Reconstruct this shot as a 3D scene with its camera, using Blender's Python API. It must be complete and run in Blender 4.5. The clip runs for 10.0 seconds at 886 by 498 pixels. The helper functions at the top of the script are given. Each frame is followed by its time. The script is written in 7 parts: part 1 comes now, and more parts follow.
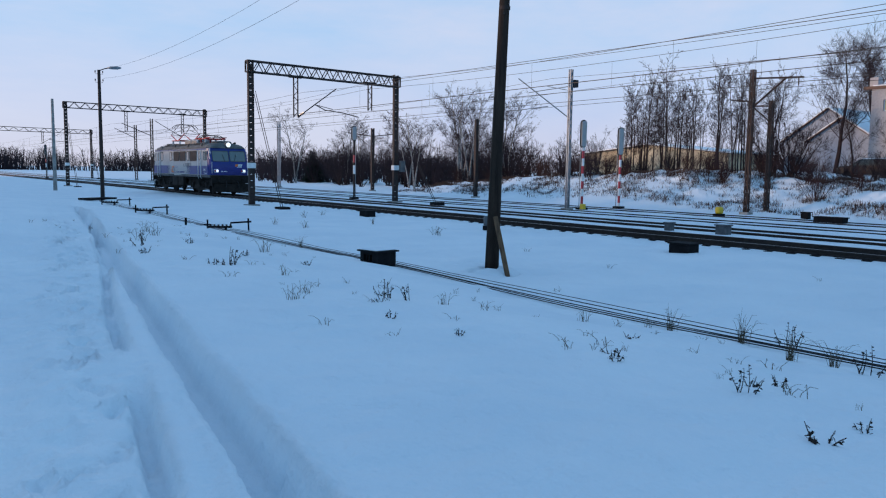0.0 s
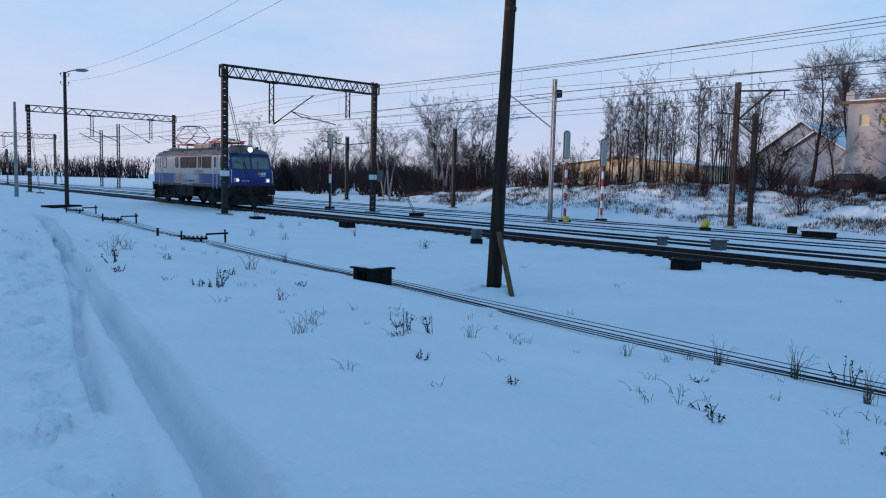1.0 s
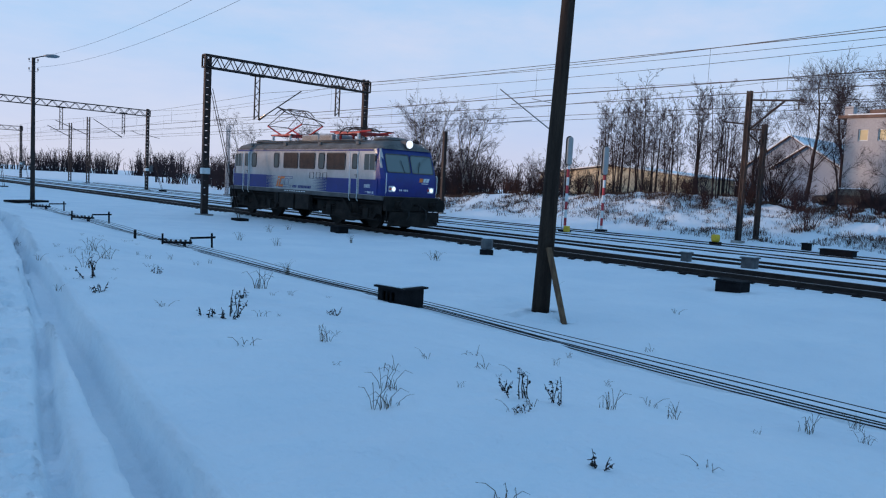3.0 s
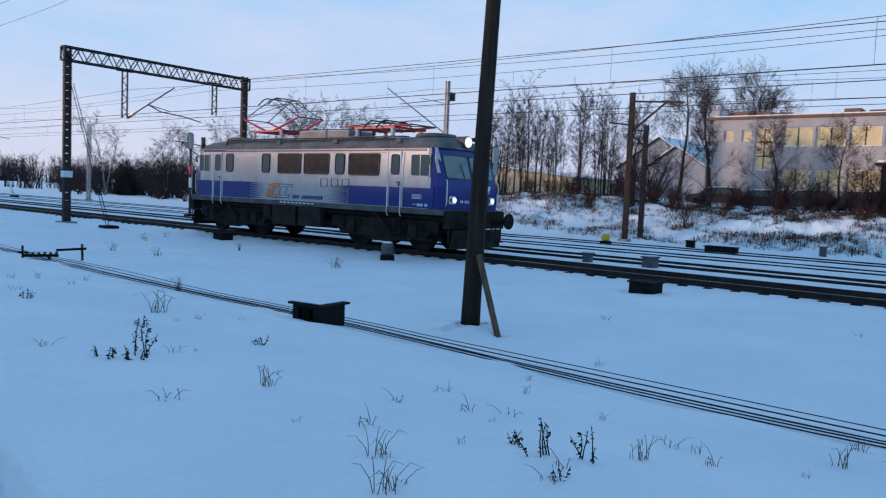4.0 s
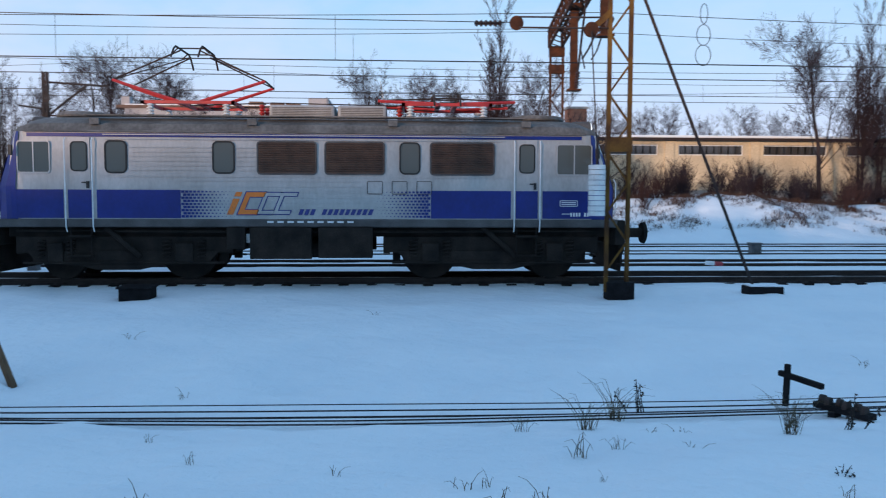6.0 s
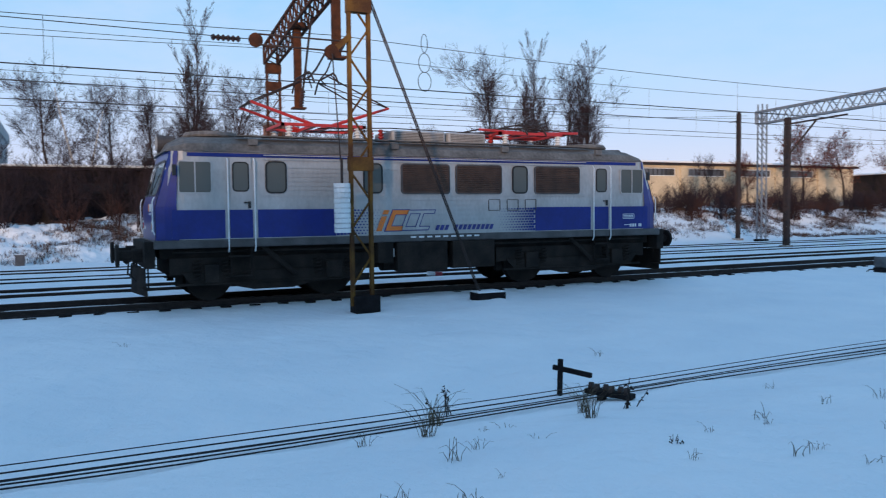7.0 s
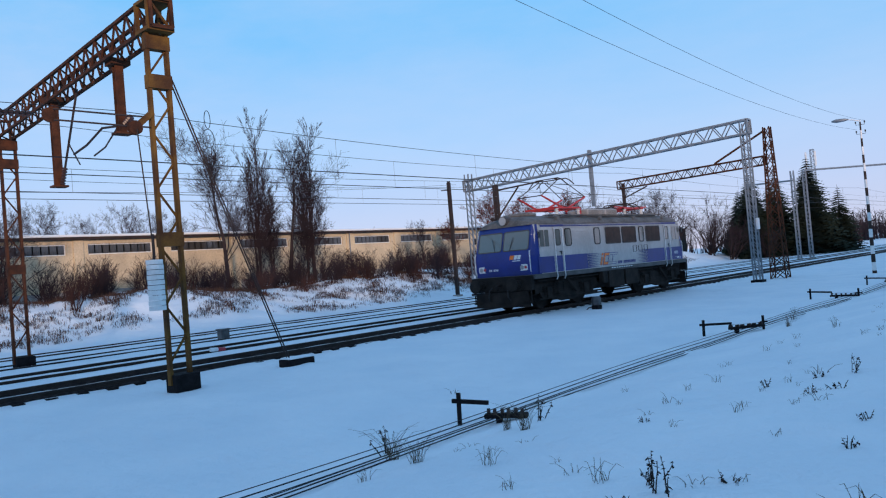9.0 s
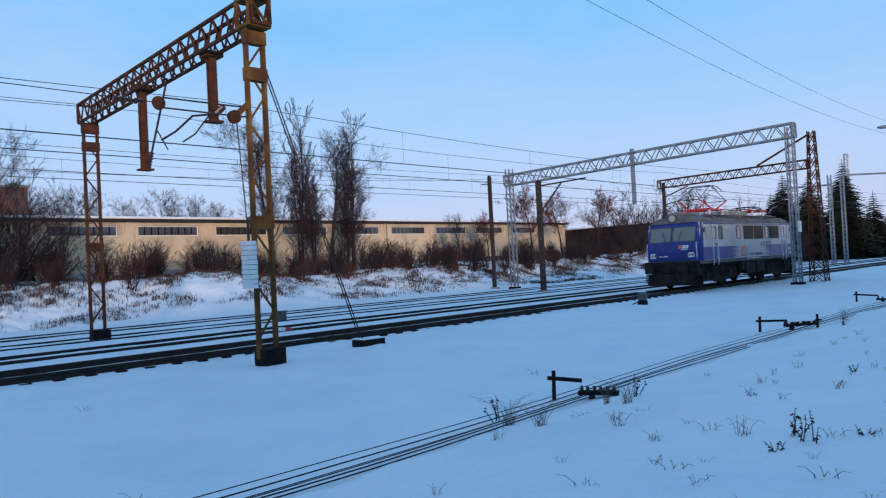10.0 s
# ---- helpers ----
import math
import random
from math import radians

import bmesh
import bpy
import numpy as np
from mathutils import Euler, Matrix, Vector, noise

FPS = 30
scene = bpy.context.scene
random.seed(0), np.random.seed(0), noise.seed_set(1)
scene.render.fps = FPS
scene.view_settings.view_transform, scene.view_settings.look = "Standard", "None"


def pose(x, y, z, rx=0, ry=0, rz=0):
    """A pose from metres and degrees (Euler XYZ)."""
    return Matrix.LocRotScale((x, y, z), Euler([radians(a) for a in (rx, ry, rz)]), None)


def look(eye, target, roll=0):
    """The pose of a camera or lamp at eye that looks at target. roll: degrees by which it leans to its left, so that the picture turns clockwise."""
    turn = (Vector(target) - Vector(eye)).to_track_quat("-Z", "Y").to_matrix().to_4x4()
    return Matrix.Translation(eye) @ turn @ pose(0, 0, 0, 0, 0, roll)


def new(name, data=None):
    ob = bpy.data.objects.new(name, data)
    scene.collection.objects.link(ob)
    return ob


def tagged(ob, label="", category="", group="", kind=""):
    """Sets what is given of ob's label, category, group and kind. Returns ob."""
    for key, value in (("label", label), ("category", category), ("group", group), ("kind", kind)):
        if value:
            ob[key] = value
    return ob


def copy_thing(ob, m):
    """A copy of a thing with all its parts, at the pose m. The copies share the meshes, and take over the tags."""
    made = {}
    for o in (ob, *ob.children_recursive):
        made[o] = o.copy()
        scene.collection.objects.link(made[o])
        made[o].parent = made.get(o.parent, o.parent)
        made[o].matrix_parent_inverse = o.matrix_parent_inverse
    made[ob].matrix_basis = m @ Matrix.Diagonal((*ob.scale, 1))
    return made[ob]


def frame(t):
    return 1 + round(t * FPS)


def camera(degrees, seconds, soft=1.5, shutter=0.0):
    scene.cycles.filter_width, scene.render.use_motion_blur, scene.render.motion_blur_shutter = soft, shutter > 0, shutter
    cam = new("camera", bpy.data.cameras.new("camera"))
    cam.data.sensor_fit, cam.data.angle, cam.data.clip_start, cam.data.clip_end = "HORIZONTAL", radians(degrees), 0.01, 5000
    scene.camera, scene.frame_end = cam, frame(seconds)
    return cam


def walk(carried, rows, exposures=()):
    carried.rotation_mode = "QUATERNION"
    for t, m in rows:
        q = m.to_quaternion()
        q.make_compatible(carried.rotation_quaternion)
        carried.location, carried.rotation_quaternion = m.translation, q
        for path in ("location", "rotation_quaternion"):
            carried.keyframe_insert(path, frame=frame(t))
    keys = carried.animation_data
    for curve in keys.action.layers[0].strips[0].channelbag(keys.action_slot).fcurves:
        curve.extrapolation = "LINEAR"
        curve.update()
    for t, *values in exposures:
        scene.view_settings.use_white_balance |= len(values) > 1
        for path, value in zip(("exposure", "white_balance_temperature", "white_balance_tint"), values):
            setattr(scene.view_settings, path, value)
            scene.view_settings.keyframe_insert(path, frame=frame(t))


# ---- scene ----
cam = camera(60.0, 10.0, soft=1.15, shutter=0.15)
PATH = [
    (0, (-2.367, 1.005, 1.907), (-1.183, 2.605, 1.704), 0.8),
    (0.5, (-2.25, 1.661, 1.921), (-1.038, 3.24, 1.728), 1.0),
    (1, (-2.154, 2.288, 1.935), (-0.906, 3.84, 1.758), 1.4),
    (1.5, (-2.008, 2.922, 1.932), (-0.742, 4.462, 1.772), 1.5),
    (2, (-1.892, 3.539, 1.943), (-0.617, 5.072, 1.786), 1.7),
    (2.2, (-1.836, 3.802, 1.906), (-0.557, 5.331, 1.755), 2.4),
    (3.3, (-1.484, 5.229, 1.888), (-0.15, 6.709, 1.719), 3.3),
    (3.5, (-1.407, 5.523, 1.89), (-0.026, 6.961, 1.726), 3.2),
    (4, (-1.293, 6.178, 1.875), (0.238, 7.457, 1.731), 2.4),
    (4.5, (-1.11, 6.777, 1.843), (0.598, 7.807, 1.69), 1.5),
    (5, (-0.91, 7.39, 1.823), (0.951, 8.107, 1.67), 1.5),
    (5.2, (-0.749, 7.645, 1.79), (1.161, 8.222, 1.641), 1.4),
    (5.5, (-0.726, 7.975, 1.844), (1.241, 8.303, 1.693), 1.1),
    (5.7, (-0.655, 8.202, 1.856), (1.334, 8.353, 1.71), 0.7),
    (6.8, (-0.543, 9.568, 1.951), (1.308, 8.818, 1.846), -0.5),
    (7, (-0.483, 9.851, 1.945), (1.306, 8.964, 1.846), -0.6),
    (7.5, (-0.349, 10.565, 1.911), (1.274, 9.398, 1.85), -1.4),
    (8, (-0.174, 11.249, 1.902), (1.33, 9.93, 1.894), -3.1),
    (8.5, (-0.023, 11.914, 1.905), (1.367, 10.476, 1.937), -4.3),
    (9, (0.201, 12.6, 1.856), (1.511, 11.09, 1.909), -4.8),
    (9.5, (0.321, 13.285, 1.83), (1.619, 11.765, 1.889), -4.1),
    (10, (0.459, 14.128, 1.821), (1.813, 12.657, 1.861), -2.9),
]
EXPOSURES = [(0.0, 0.04, 6450, 10), (3.5, 0.06, 6400, 10), (4.5, 0.13, 6450, 10), (5.5, 0.28, 6700, 10), (7.0, 0.2, 6700, 10), (8.5, 0.08, 6350, 10), (10.0, 0.03, 6150, 10)]
walk(cam, [(t, look(eye, target, roll)) for t, eye, target, roll in PATH], EXPOSURES)

# ---- light: a low winter sun behind the walker, a pale sky with thin cloud ----
SUN_FROM = Vector((-0.78, 0.60, 0.12)).normalized()
world = bpy.data.worlds.new("winter_sky")
scene.world = world
world.use_nodes = True
wt = world.node_tree
wt.nodes.clear()
w_out = wt.nodes.new("ShaderNodeOutputWorld")
w_bg = wt.nodes.new("ShaderNodeBackground")
w_sky = wt.nodes.new("ShaderNodeTexSky")
w_sky.sky_type = "NISHITA"
w_sky.sun_disc = False
w_sky.sun_elevation = math.asin(SUN_FROM.z)
w_sky.sun_rotation = math.atan2(SUN_FROM.x, SUN_FROM.y)
w_sky.air_density, w_sky.dust_density, w_sky.ozone_density = 1.0, 0.3, 4.0
w_co = wt.nodes.new("ShaderNodeTexCoord")
w_sep = wt.nodes.new("ShaderNodeSeparateXYZ")
wt.links.new(w_co.outputs["Generated"], w_sep.inputs["Vector"])
w_map = wt.nodes.new("ShaderNodeMapping")
w_map.inputs["Rotation"].default_value = (0.0, 0.0, 0.5)
w_map.inputs["Scale"].default_value = (1.2, 2.4, 6.0)
w_cl = wt.nodes.new("ShaderNodeTexNoise")
w_cl.inputs["Scale"].default_value, w_cl.inputs["Detail"].default_value, w_cl.inputs["Roughness"].default_value = 1.4, 7.0, 0.62
w_ramp = wt.nodes.new("ShaderNodeValToRGB")
w_ramp.color_ramp.elements[0].position, w_ramp.color_ramp.elements[1].position = 0.30, 0.74
# thin high cloud: lilac-pink low down, pale blue-white higher, deep blue overhead
w_veil = wt.nodes.new("ShaderNodeValToRGB")
e = w_veil.color_ramp.elements
e[0].position, e[0].color = 0.0, (0.62, 0.61, 0.80, 1)
e[1].position, e[1].color = 1.0, (0.02, 0.22, 0.53, 1)
for at, col in ((0.06, (0.56, 0.63, 0.88, 1)), (0.16, (0.43, 0.64, 0.93, 1)), (0.35, (0.16, 0.55, 0.95, 1))):
    k = e.new(at)
    k.color = col
w_white = wt.nodes.new("ShaderNodeMix")
w_white.data_type = "RGBA"
w_white.inputs["B"].default_value = (0.72, 0.74, 0.90, 1)
w_fade = wt.nodes.new("ShaderNodeMath")
w_fade.operation = "MULTIPLY"
w_side = wt.nodes.new("ShaderNodeMapRange")
w_side.inputs["From Min"].default_value, w_side.inputs["From Max"].default_value = -0.7, 0.9
w_side.inputs["To Min"].default_value, w_side.inputs["To Max"].default_value = 0.30, 0.95
wt.links.new(w_sep.outputs["Y"], w_side.inputs["Value"])
wt.links.new(w_side.outputs["Result"], w_fade.inputs[1])
w_gain = wt.nodes.new("ShaderNodeMix")
w_gain.data_type = "RGBA"
w_gain.blend_type = "MULTIPLY"
w_gain.inputs["Factor"].default_value = 1.0
w_gain.inputs["B"].default_value = (9.0, 9.0, 9.0, 1)
w_mix = wt.nodes.new("ShaderNodeMix")
w_mix.data_type = "RGBA"
w_mix.inputs["Factor"].default_value = 0.82
wt.links.new(w_sep.outputs["Z"], w_veil.inputs["Fac"])
wt.links.new(w_co.outputs["Generated"], w_map.inputs["Vector"])
wt.links.new(w_map.outputs["Vector"], w_cl.inputs["Vector"])
wt.links.new(w_cl.outputs["Fac"], w_ramp.inputs["Fac"])
wt.links.new(w_ramp.outputs["Color"], w_fade.inputs[0])
wt.links.new(w_fade.outputs[0], w_white.inputs["Factor"])
wt.links.new(w_veil.outputs["Color"], w_white.inputs["A"])
wt.links.new(w_white.outputs["Result"], w_gain.inputs["A"])
wt.links.new(w_sky.outputs["Color"], w_mix.inputs["A"])
wt.links.new(w_gain.outputs["Result"], w_mix.inputs["B"])
wt.links.new(w_mix.outputs["Result"], w_bg.inputs["Color"])
w_bg.inputs["Strength"].default_value = 0.12
wt.links.new(w_bg.outputs["Background"], w_out.inputs["Surface"])
sun = new("sun", bpy.data.lights.new("sun", "SUN"))
sun.data.energy, sun.data.angle, sun.data.color = 2.7, radians(3.0), (1.0, 0.66, 0.46)
sun.matrix_world = look((0, 0, 0), -SUN_FROM)

# ---- materials ----
def mat(name, base, rough=0.6, metal=0.0, second=None, scale=3.0, fine=40.0, vary=0.35, bump=0.15, stretch=(1, 1, 1), random_tint=0.0):
    """A surface with broad stains, fine grain and a little relief."""
    m = bpy.data.materials.new(name)
    m.use_nodes = True
    nt = m.node_tree
    bs = nt.nodes["Principled BSDF"]
    co = nt.nodes.new("ShaderNodeTexCoord")
    mp = nt.nodes.new("ShaderNodeMapping")
    mp.inputs["Scale"].default_value = stretch
    nt.links.new(co.outputs["Object"], mp.inputs["Vector"])
    n1, n2 = nt.nodes.new("ShaderNodeTexNoise"), nt.nodes.new("ShaderNodeTexNoise")
    for n, s, d in ((n1, scale, 5.0), (n2, fine, 3.0)):
        n.inputs["Scale"].default_value, n.inputs["Detail"].default_value = s, d
        nt.links.new(mp.outputs["Vector"], n.inputs["Vector"])
    ramp = nt.nodes.new("ShaderNodeValToRGB")
    ramp.color_ramp.elements[0].position, ramp.color_ramp.elements[1].position = 0.32, 0.68
    nt.links.new(n1.outputs["Fac"], ramp.inputs["Fac"])
    if second is None:
        second = tuple(c * (1 - vary) for c in base)
    mx = nt.nodes.new("ShaderNodeMix")
    mx.data_type = "RGBA"
    mx.inputs["A"].default_value, mx.inputs["B"].default_value = (*second, 1), (*base, 1)
    nt.links.new(ramp.outputs["Color"], mx.inputs["Factor"])
    hs = nt.nodes.new("ShaderNodeHueSaturation")
    mr = nt.nodes.new("ShaderNodeMapRange")
    mr.inputs["From Min"].default_value, mr.inputs["From Max"].default_value = 0.3, 0.7
    mr.inputs["To Min"].default_value, mr.inputs["To Max"].default_value = 1 - vary * 0.5, 1 + vary * 0.4
    nt.links.new(n2.outputs["Fac"], mr.inputs["Value"])
    value = mr.outputs["Result"]
    if random_tint:
        oi = nt.nodes.new("ShaderNodeObjectInfo")
        r2 = nt.nodes.new("ShaderNodeMapRange")
        r2.inputs["To Min"].default_value, r2.inputs["To Max"].default_value = 1 - random_tint, 1 + random_tint
        nt.links.new(oi.outputs["Random"], r2.inputs["Value"])
        mu = nt.nodes.new("ShaderNodeMath")
        mu.operation = "MULTIPLY"
        nt.links.new(value, mu.inputs[0])
        nt.links.new(r2.outputs["Result"], mu.inputs[1])
        value = mu.outputs[0]
    nt.links.new(value, hs.inputs["Value"])
    nt.links.new(mx.outputs["Result"], hs.inputs["Color"])
    nt.links.new(hs.outputs["Color"], bs.inputs["Base Color"])
    bs.inputs["Roughness"].default_value, bs.inputs["Metallic"].default_value = rough, metal
    bs.inputs["Specular IOR Level"].default_value = 0.12 if rough >= 0.8 else 0.5
    if bump:
        bp = nt.nodes.new("ShaderNodeBump")
        bp.inputs["Strength"].default_value, bp.inputs["Distance"].default_value = bump, 0.02
        nt.links.new(n2.outputs["Fac"], bp.inputs["Height"])
        nt.links.new(bp.outputs["Normal"], bs.inputs["Normal"])
    return m


def glow(name, colour, strength):
    m = bpy.data.materials.new(name)
    m.use_nodes = True
    bs = m.node_tree.nodes["Principled BSDF"]
    bs.inputs["Base Color"].default_value = (*colour, 1)
    bs.inputs["Emission Color"].default_value = (*colour, 1)
    bs.inputs["Emission Strength"].default_value = strength
    return m


def snow_material():
    """Settled snow: broad soft hollows, wind crust and grain."""
    m = bpy.data.materials.new("snow")
    m.use_nodes = True
    nt = m.node_tree
    bs = nt.nodes["Principled BSDF"]
    co = nt.nodes.new("ShaderNodeTexCoord")
    bs.inputs["Roughness"].default_value = 0.75
    bs.inputs["Specular IOR Level"].default_value = 0.25
    heights = []
    for s, d in ((0.5, 3.0), (3.2, 5.0), (26.0, 5.0)):
        n = nt.nodes.new("ShaderNodeTexNoise")
        n.inputs["Scale"].default_value, n.inputs["Detail"].default_value = s, d
        nt.links.new(co.outputs["Object"], n.inputs["Vector"])
        heights.append(n)
    ramp = nt.nodes.new("ShaderNodeValToRGB")
    ramp.color_ramp.elements[0].position, ramp.color_ramp.elements[1].position = 0.3, 0.7
    ramp.color_ramp.elements[0].color, ramp.color_ramp.elements[1].color = (0.73, 0.80, 0.85, 1), (0.82, 0.87, 0.90, 1)
    nt.links.new(heights[0].outputs["Fac"], ramp.inputs["Fac"])
    nt.links.new(ramp.outputs["Color"], bs.inputs["Base Color"])
    last = None
    for n, strength, dist in ((heights[0], 0.5, 0.3), (heights[1], 0.85, 0.085), (heights[2], 0.6, 0.018)):
        b = nt.nodes.new("ShaderNodeBump")
        b.inputs["Strength"].default_value, b.inputs["Distance"].default_value = strength, dist
        nt.links.new(n.outputs["Fac"], b.inputs["Height"])
        if last:
            nt.links.new(last.outputs["Normal"], b.inputs["Normal"])
        last = b
    nt.links.new(last.outputs["Normal"], bs.inputs["Normal"])
    return m


def glass_material(name, tint, rough=0.05):
    """Dusty window glass over a dark inside: glossy and tinted."""
    m = bpy.data.materials.new(name)
    m.use_nodes = True
    bs = m.node_tree.nodes["Principled BSDF"]
    bs.inputs["Base Color"].default_value = (*tint, 1)
    bs.inputs["Roughness"].default_value = rough
    bs.inputs["IOR"].default_value = 1.5
    bs.inputs["Specular IOR Level"].default_value = 0.9
    bs.inputs["Coat Weight"].default_value = 0.6
    bs.inputs["Coat Roughness"].default_value = 0.03
    return m


SNOW = snow_material()
RAIL_RUST = mat("rail_rust", (0.035, 0.023, 0.019), 0.75, 0.2, scale=6, vary=0.5)
RAIL_HEAD = mat("rail_head", (0.30, 0.28, 0.27), 0.35, 0.9, scale=4, vary=0.3, bump=0.05)
BALLAST = mat("ballast", (0.018, 0.014, 0.014), 0.95, second=(0.05, 0.043, 0.042), scale=9, fine=60, vary=0.5, bump=0.8)
SLEEPER = mat("sleeper_wood", (0.022, 0.018, 0.017), 0.9, scale=7, vary=0.5, bump=0.4, random_tint=0.3)
DARK_STEEL = mat("dark_steel", (0.018, 0.013, 0.013), 0.75, 0.1, second=(0.042, 0.022, 0.016), scale=2.5, vary=0.4)
RUST_STEEL = mat("rusted_steel", (0.105, 0.040, 0.020), 0.85, 0.05, second=(0.032, 0.018, 0.014), scale=3.5, vary=0.45, bump=0.3)
YELLOW_STEEL = mat("worn_yellow_paint", (0.175, 0.092, 0.024), 0.8, 0.05, second=(0.07, 0.034, 0.018), scale=2.2, vary=0.4, bump=0.25)
GALV = mat("galvanised_steel", (0.26, 0.29, 0.32), 0.55, 0.35, second=(0.17, 0.19, 0.21), scale=3, vary=0.2, bump=0.08)
CONCRETE = mat("concrete", (0.36, 0.35, 0.33), 0.9, second=(0.22, 0.21, 0.20), scale=3, vary=0.25, bump=0.4)
DARK_BLOCK = mat("tarred_concrete", (0.016, 0.015, 0.017), 0.85, scale=5, vary=0.5, bump=0.4)
POLE_WOOD = mat("weathered_pole_wood", (0.06, 0.042, 0.032), 0.9, second=(0.028, 0.02, 0.017), scale=2.0, fine=30, vary=0.5, bump=0.7, stretch=(6, 6, 0.5))
BRACE_WOOD = mat("brown_timber", (0.20, 0.12, 0.07), 0.85, second=(0.10, 0.06, 0.04), scale=2.0, fine=25, vary=0.4, bump=0.5, stretch=(6, 6, 0.6))
WIRE = mat("copper_wire", (0.025, 0.022, 0.022), 0.5, 0.6, bump=0)
SIGNAL_WIRE = mat("signal_wire", (0.02, 0.017, 0.02), 0.6, 0.4, bump=0)
CERAMIC = mat("brown_insulator", (0.06, 0.028, 0.02), 0.25, bump=0)
WHITE_PAINT = mat("white_paint", (0.78, 0.80, 0.80), 0.55, second=(0.62, 0.64, 0.64), scale=4, vary=0.12)
RED_PAINT = mat("red_paint", (0.50, 0.04, 0.05), 0.5, second=(0.32, 0.03, 0.04), scale=4, vary=0.2)
# black paint on fittings; also colours the sheets that imitate unlit rooms
BLACK_PAINT_AND_DARK = mat("black_paint", (0.02, 0.02, 0.022), 0.45, vary=0.3)
YELLOW_PAINT = mat("bright_yellow_paint", (0.75, 0.50, 0.03), 0.5, scale=5, vary=0.25)
GREY_BOX = mat("grey_enamel", (0.11, 0.115, 0.12), 0.6, second=(0.05, 0.052, 0.058), scale=4, vary=0.3)
LOCO_SILVER = mat("silver_paint", (0.48, 0.468, 0.462), 0.36, 0.15, second=(0.37, 0.36, 0.35), scale=1.3, fine=14, vary=0.18, bump=0.03, stretch=(1, 1, 0.5))
LOCO_BLUE = mat("cobalt_blue_paint", (0.007, 0.023, 0.205), 0.32, 0.0, second=(0.006, 0.017, 0.15), scale=1.6, fine=12, vary=0.2, bump=0.03)
LOCO_ROOF = mat("sooty_grey_roof", (0.17, 0.165, 0.16), 0.75, 0.1, second=(0.08, 0.075, 0.07), scale=1.5, fine=12, vary=0.45, bump=0.2)
LOCO_SILL = mat("grey_sill_paint", (0.10, 0.095, 0.095), 0.65, 0.05, second=(0.045, 0.04, 0.04), scale=2, vary=0.35)
LOCO_UNDER = mat("grimy_running_gear", (0.014, 0.0125, 0.012), 0.8, 0.0, second=(0.034, 0.027, 0.023), scale=2.5, vary=0.5, bump=0.3)
LOCO_ORANGE = mat("orange_decal", (0.80, 0.20, 0.03), 0.4, vary=0.1, bump=0)
LOCO_DECAL = mat("dark_blue_decal", (0.03, 0.04, 0.20), 0.4, vary=0.1, bump=0)
PANTO_RED = mat("pantograph_red", (0.50, 0.035, 0.035), 0.45, scale=5, vary=0.3, bump=0.05)
GRILLE = mat("brown_louvre", (0.105, 0.060, 0.042), 0.6, 0.1, second=(0.06, 0.036, 0.027), scale=4, vary=0.35)
LOCO_GLASS = glass_material("cab_glass", (0.11, 0.115, 0.105))
ROOF_BOX = mat("pale_roof_box", (0.40, 0.41, 0.42), 0.6, 0.1, second=(0.28, 0.285, 0.29), scale=2, fine=14, vary=0.2, bump=0.08)
HOUSE_GLASS = glass_material("window_glass", (0.05, 0.05, 0.05), 0.08)
RUBBER = mat("black_rubber", (0.018, 0.018, 0.018), 0.7, bump=0.05)
HEADLIGHT = glow("headlight_lens", (0.9, 0.92, 0.95), 0.9)
LAMP_GLASS = mat("dull_lamp_glass", (0.35, 0.36, 0.36), 0.25, vary=0.1, bump=0)
BARK = mat("grey_brown_bark", (0.045, 0.034, 0.034), 0.95, second=(0.026, 0.020, 0.021), scale=3, vary=0.4, bump=0.4, random_tint=0.2)
TWIG = mat("brown_twigs", (0.044, 0.032, 0.037), 0.95, scale=2, vary=0.3, bump=0, random_tint=0.25)
BIRCH = mat("birch_bark", (0.50, 0.47, 0.44), 0.9, second=(0.10, 0.09, 0.085), scale=4, vary=0.3, bump=0.2, stretch=(1, 1, 2.5))
RED_TWIG = mat("red_brown_twigs", (0.070, 0.038, 0.034), 0.95, scale=2, vary=0.35, bump=0, random_tint=0.25)
RED_LEAF = mat("withered_red_leaves", (0.24, 0.055, 0.035), 0.85, scale=2, vary=0.4, bump=0)
NEEDLES = mat("dark_fir_needles", (0.020, 0.032, 0.022), 0.9, second=(0.03, 0.045, 0.035), scale=2, vary=0.4, bump=0, random_tint=0.2)
DRY_GRASS = mat("dry_straw", (0.13, 0.105, 0.065), 0.9, second=(0.065, 0.052, 0.037), scale=6, vary=0.35, bump=0)
BANK_GRASS = mat("bank_bramble", (0.115, 0.07, 0.052), 0.9, second=(0.06, 0.04, 0.034), scale=1.2, vary=0.4, bump=0)
DRY_WEED = mat("withered_weed", (0.045, 0.037, 0.033), 0.9, scale=6, vary=0.4, bump=0)
YELLOW_WALL = mat("cream_yellow_render", (0.64, 0.53, 0.36), 0.9, second=(0.48, 0.40, 0.28), scale=0.6, fine=8, vary=0.25, bump=0.15)
GREY_WALL = mat("pale_grey_render", (0.44, 0.42, 0.42), 0.9, second=(0.36, 0.345, 0.35), scale=0.6, fine=8, vary=0.2, bump=0.12)
BLUE_GREY_WALL = mat("blue_grey_sheet", (0.30, 0.34, 0.40), 0.8, second=(0.24, 0.27, 0.32), scale=0.7, vary=0.2)
TIMBER_DARK = mat("dark_timber_boards", (0.034, 0.027, 0.025), 0.9, second=(0.020, 0.017, 0.016), scale=2, vary=0.4, bump=0.4, stretch=(4, 4, 0.5), random_tint=0.35)
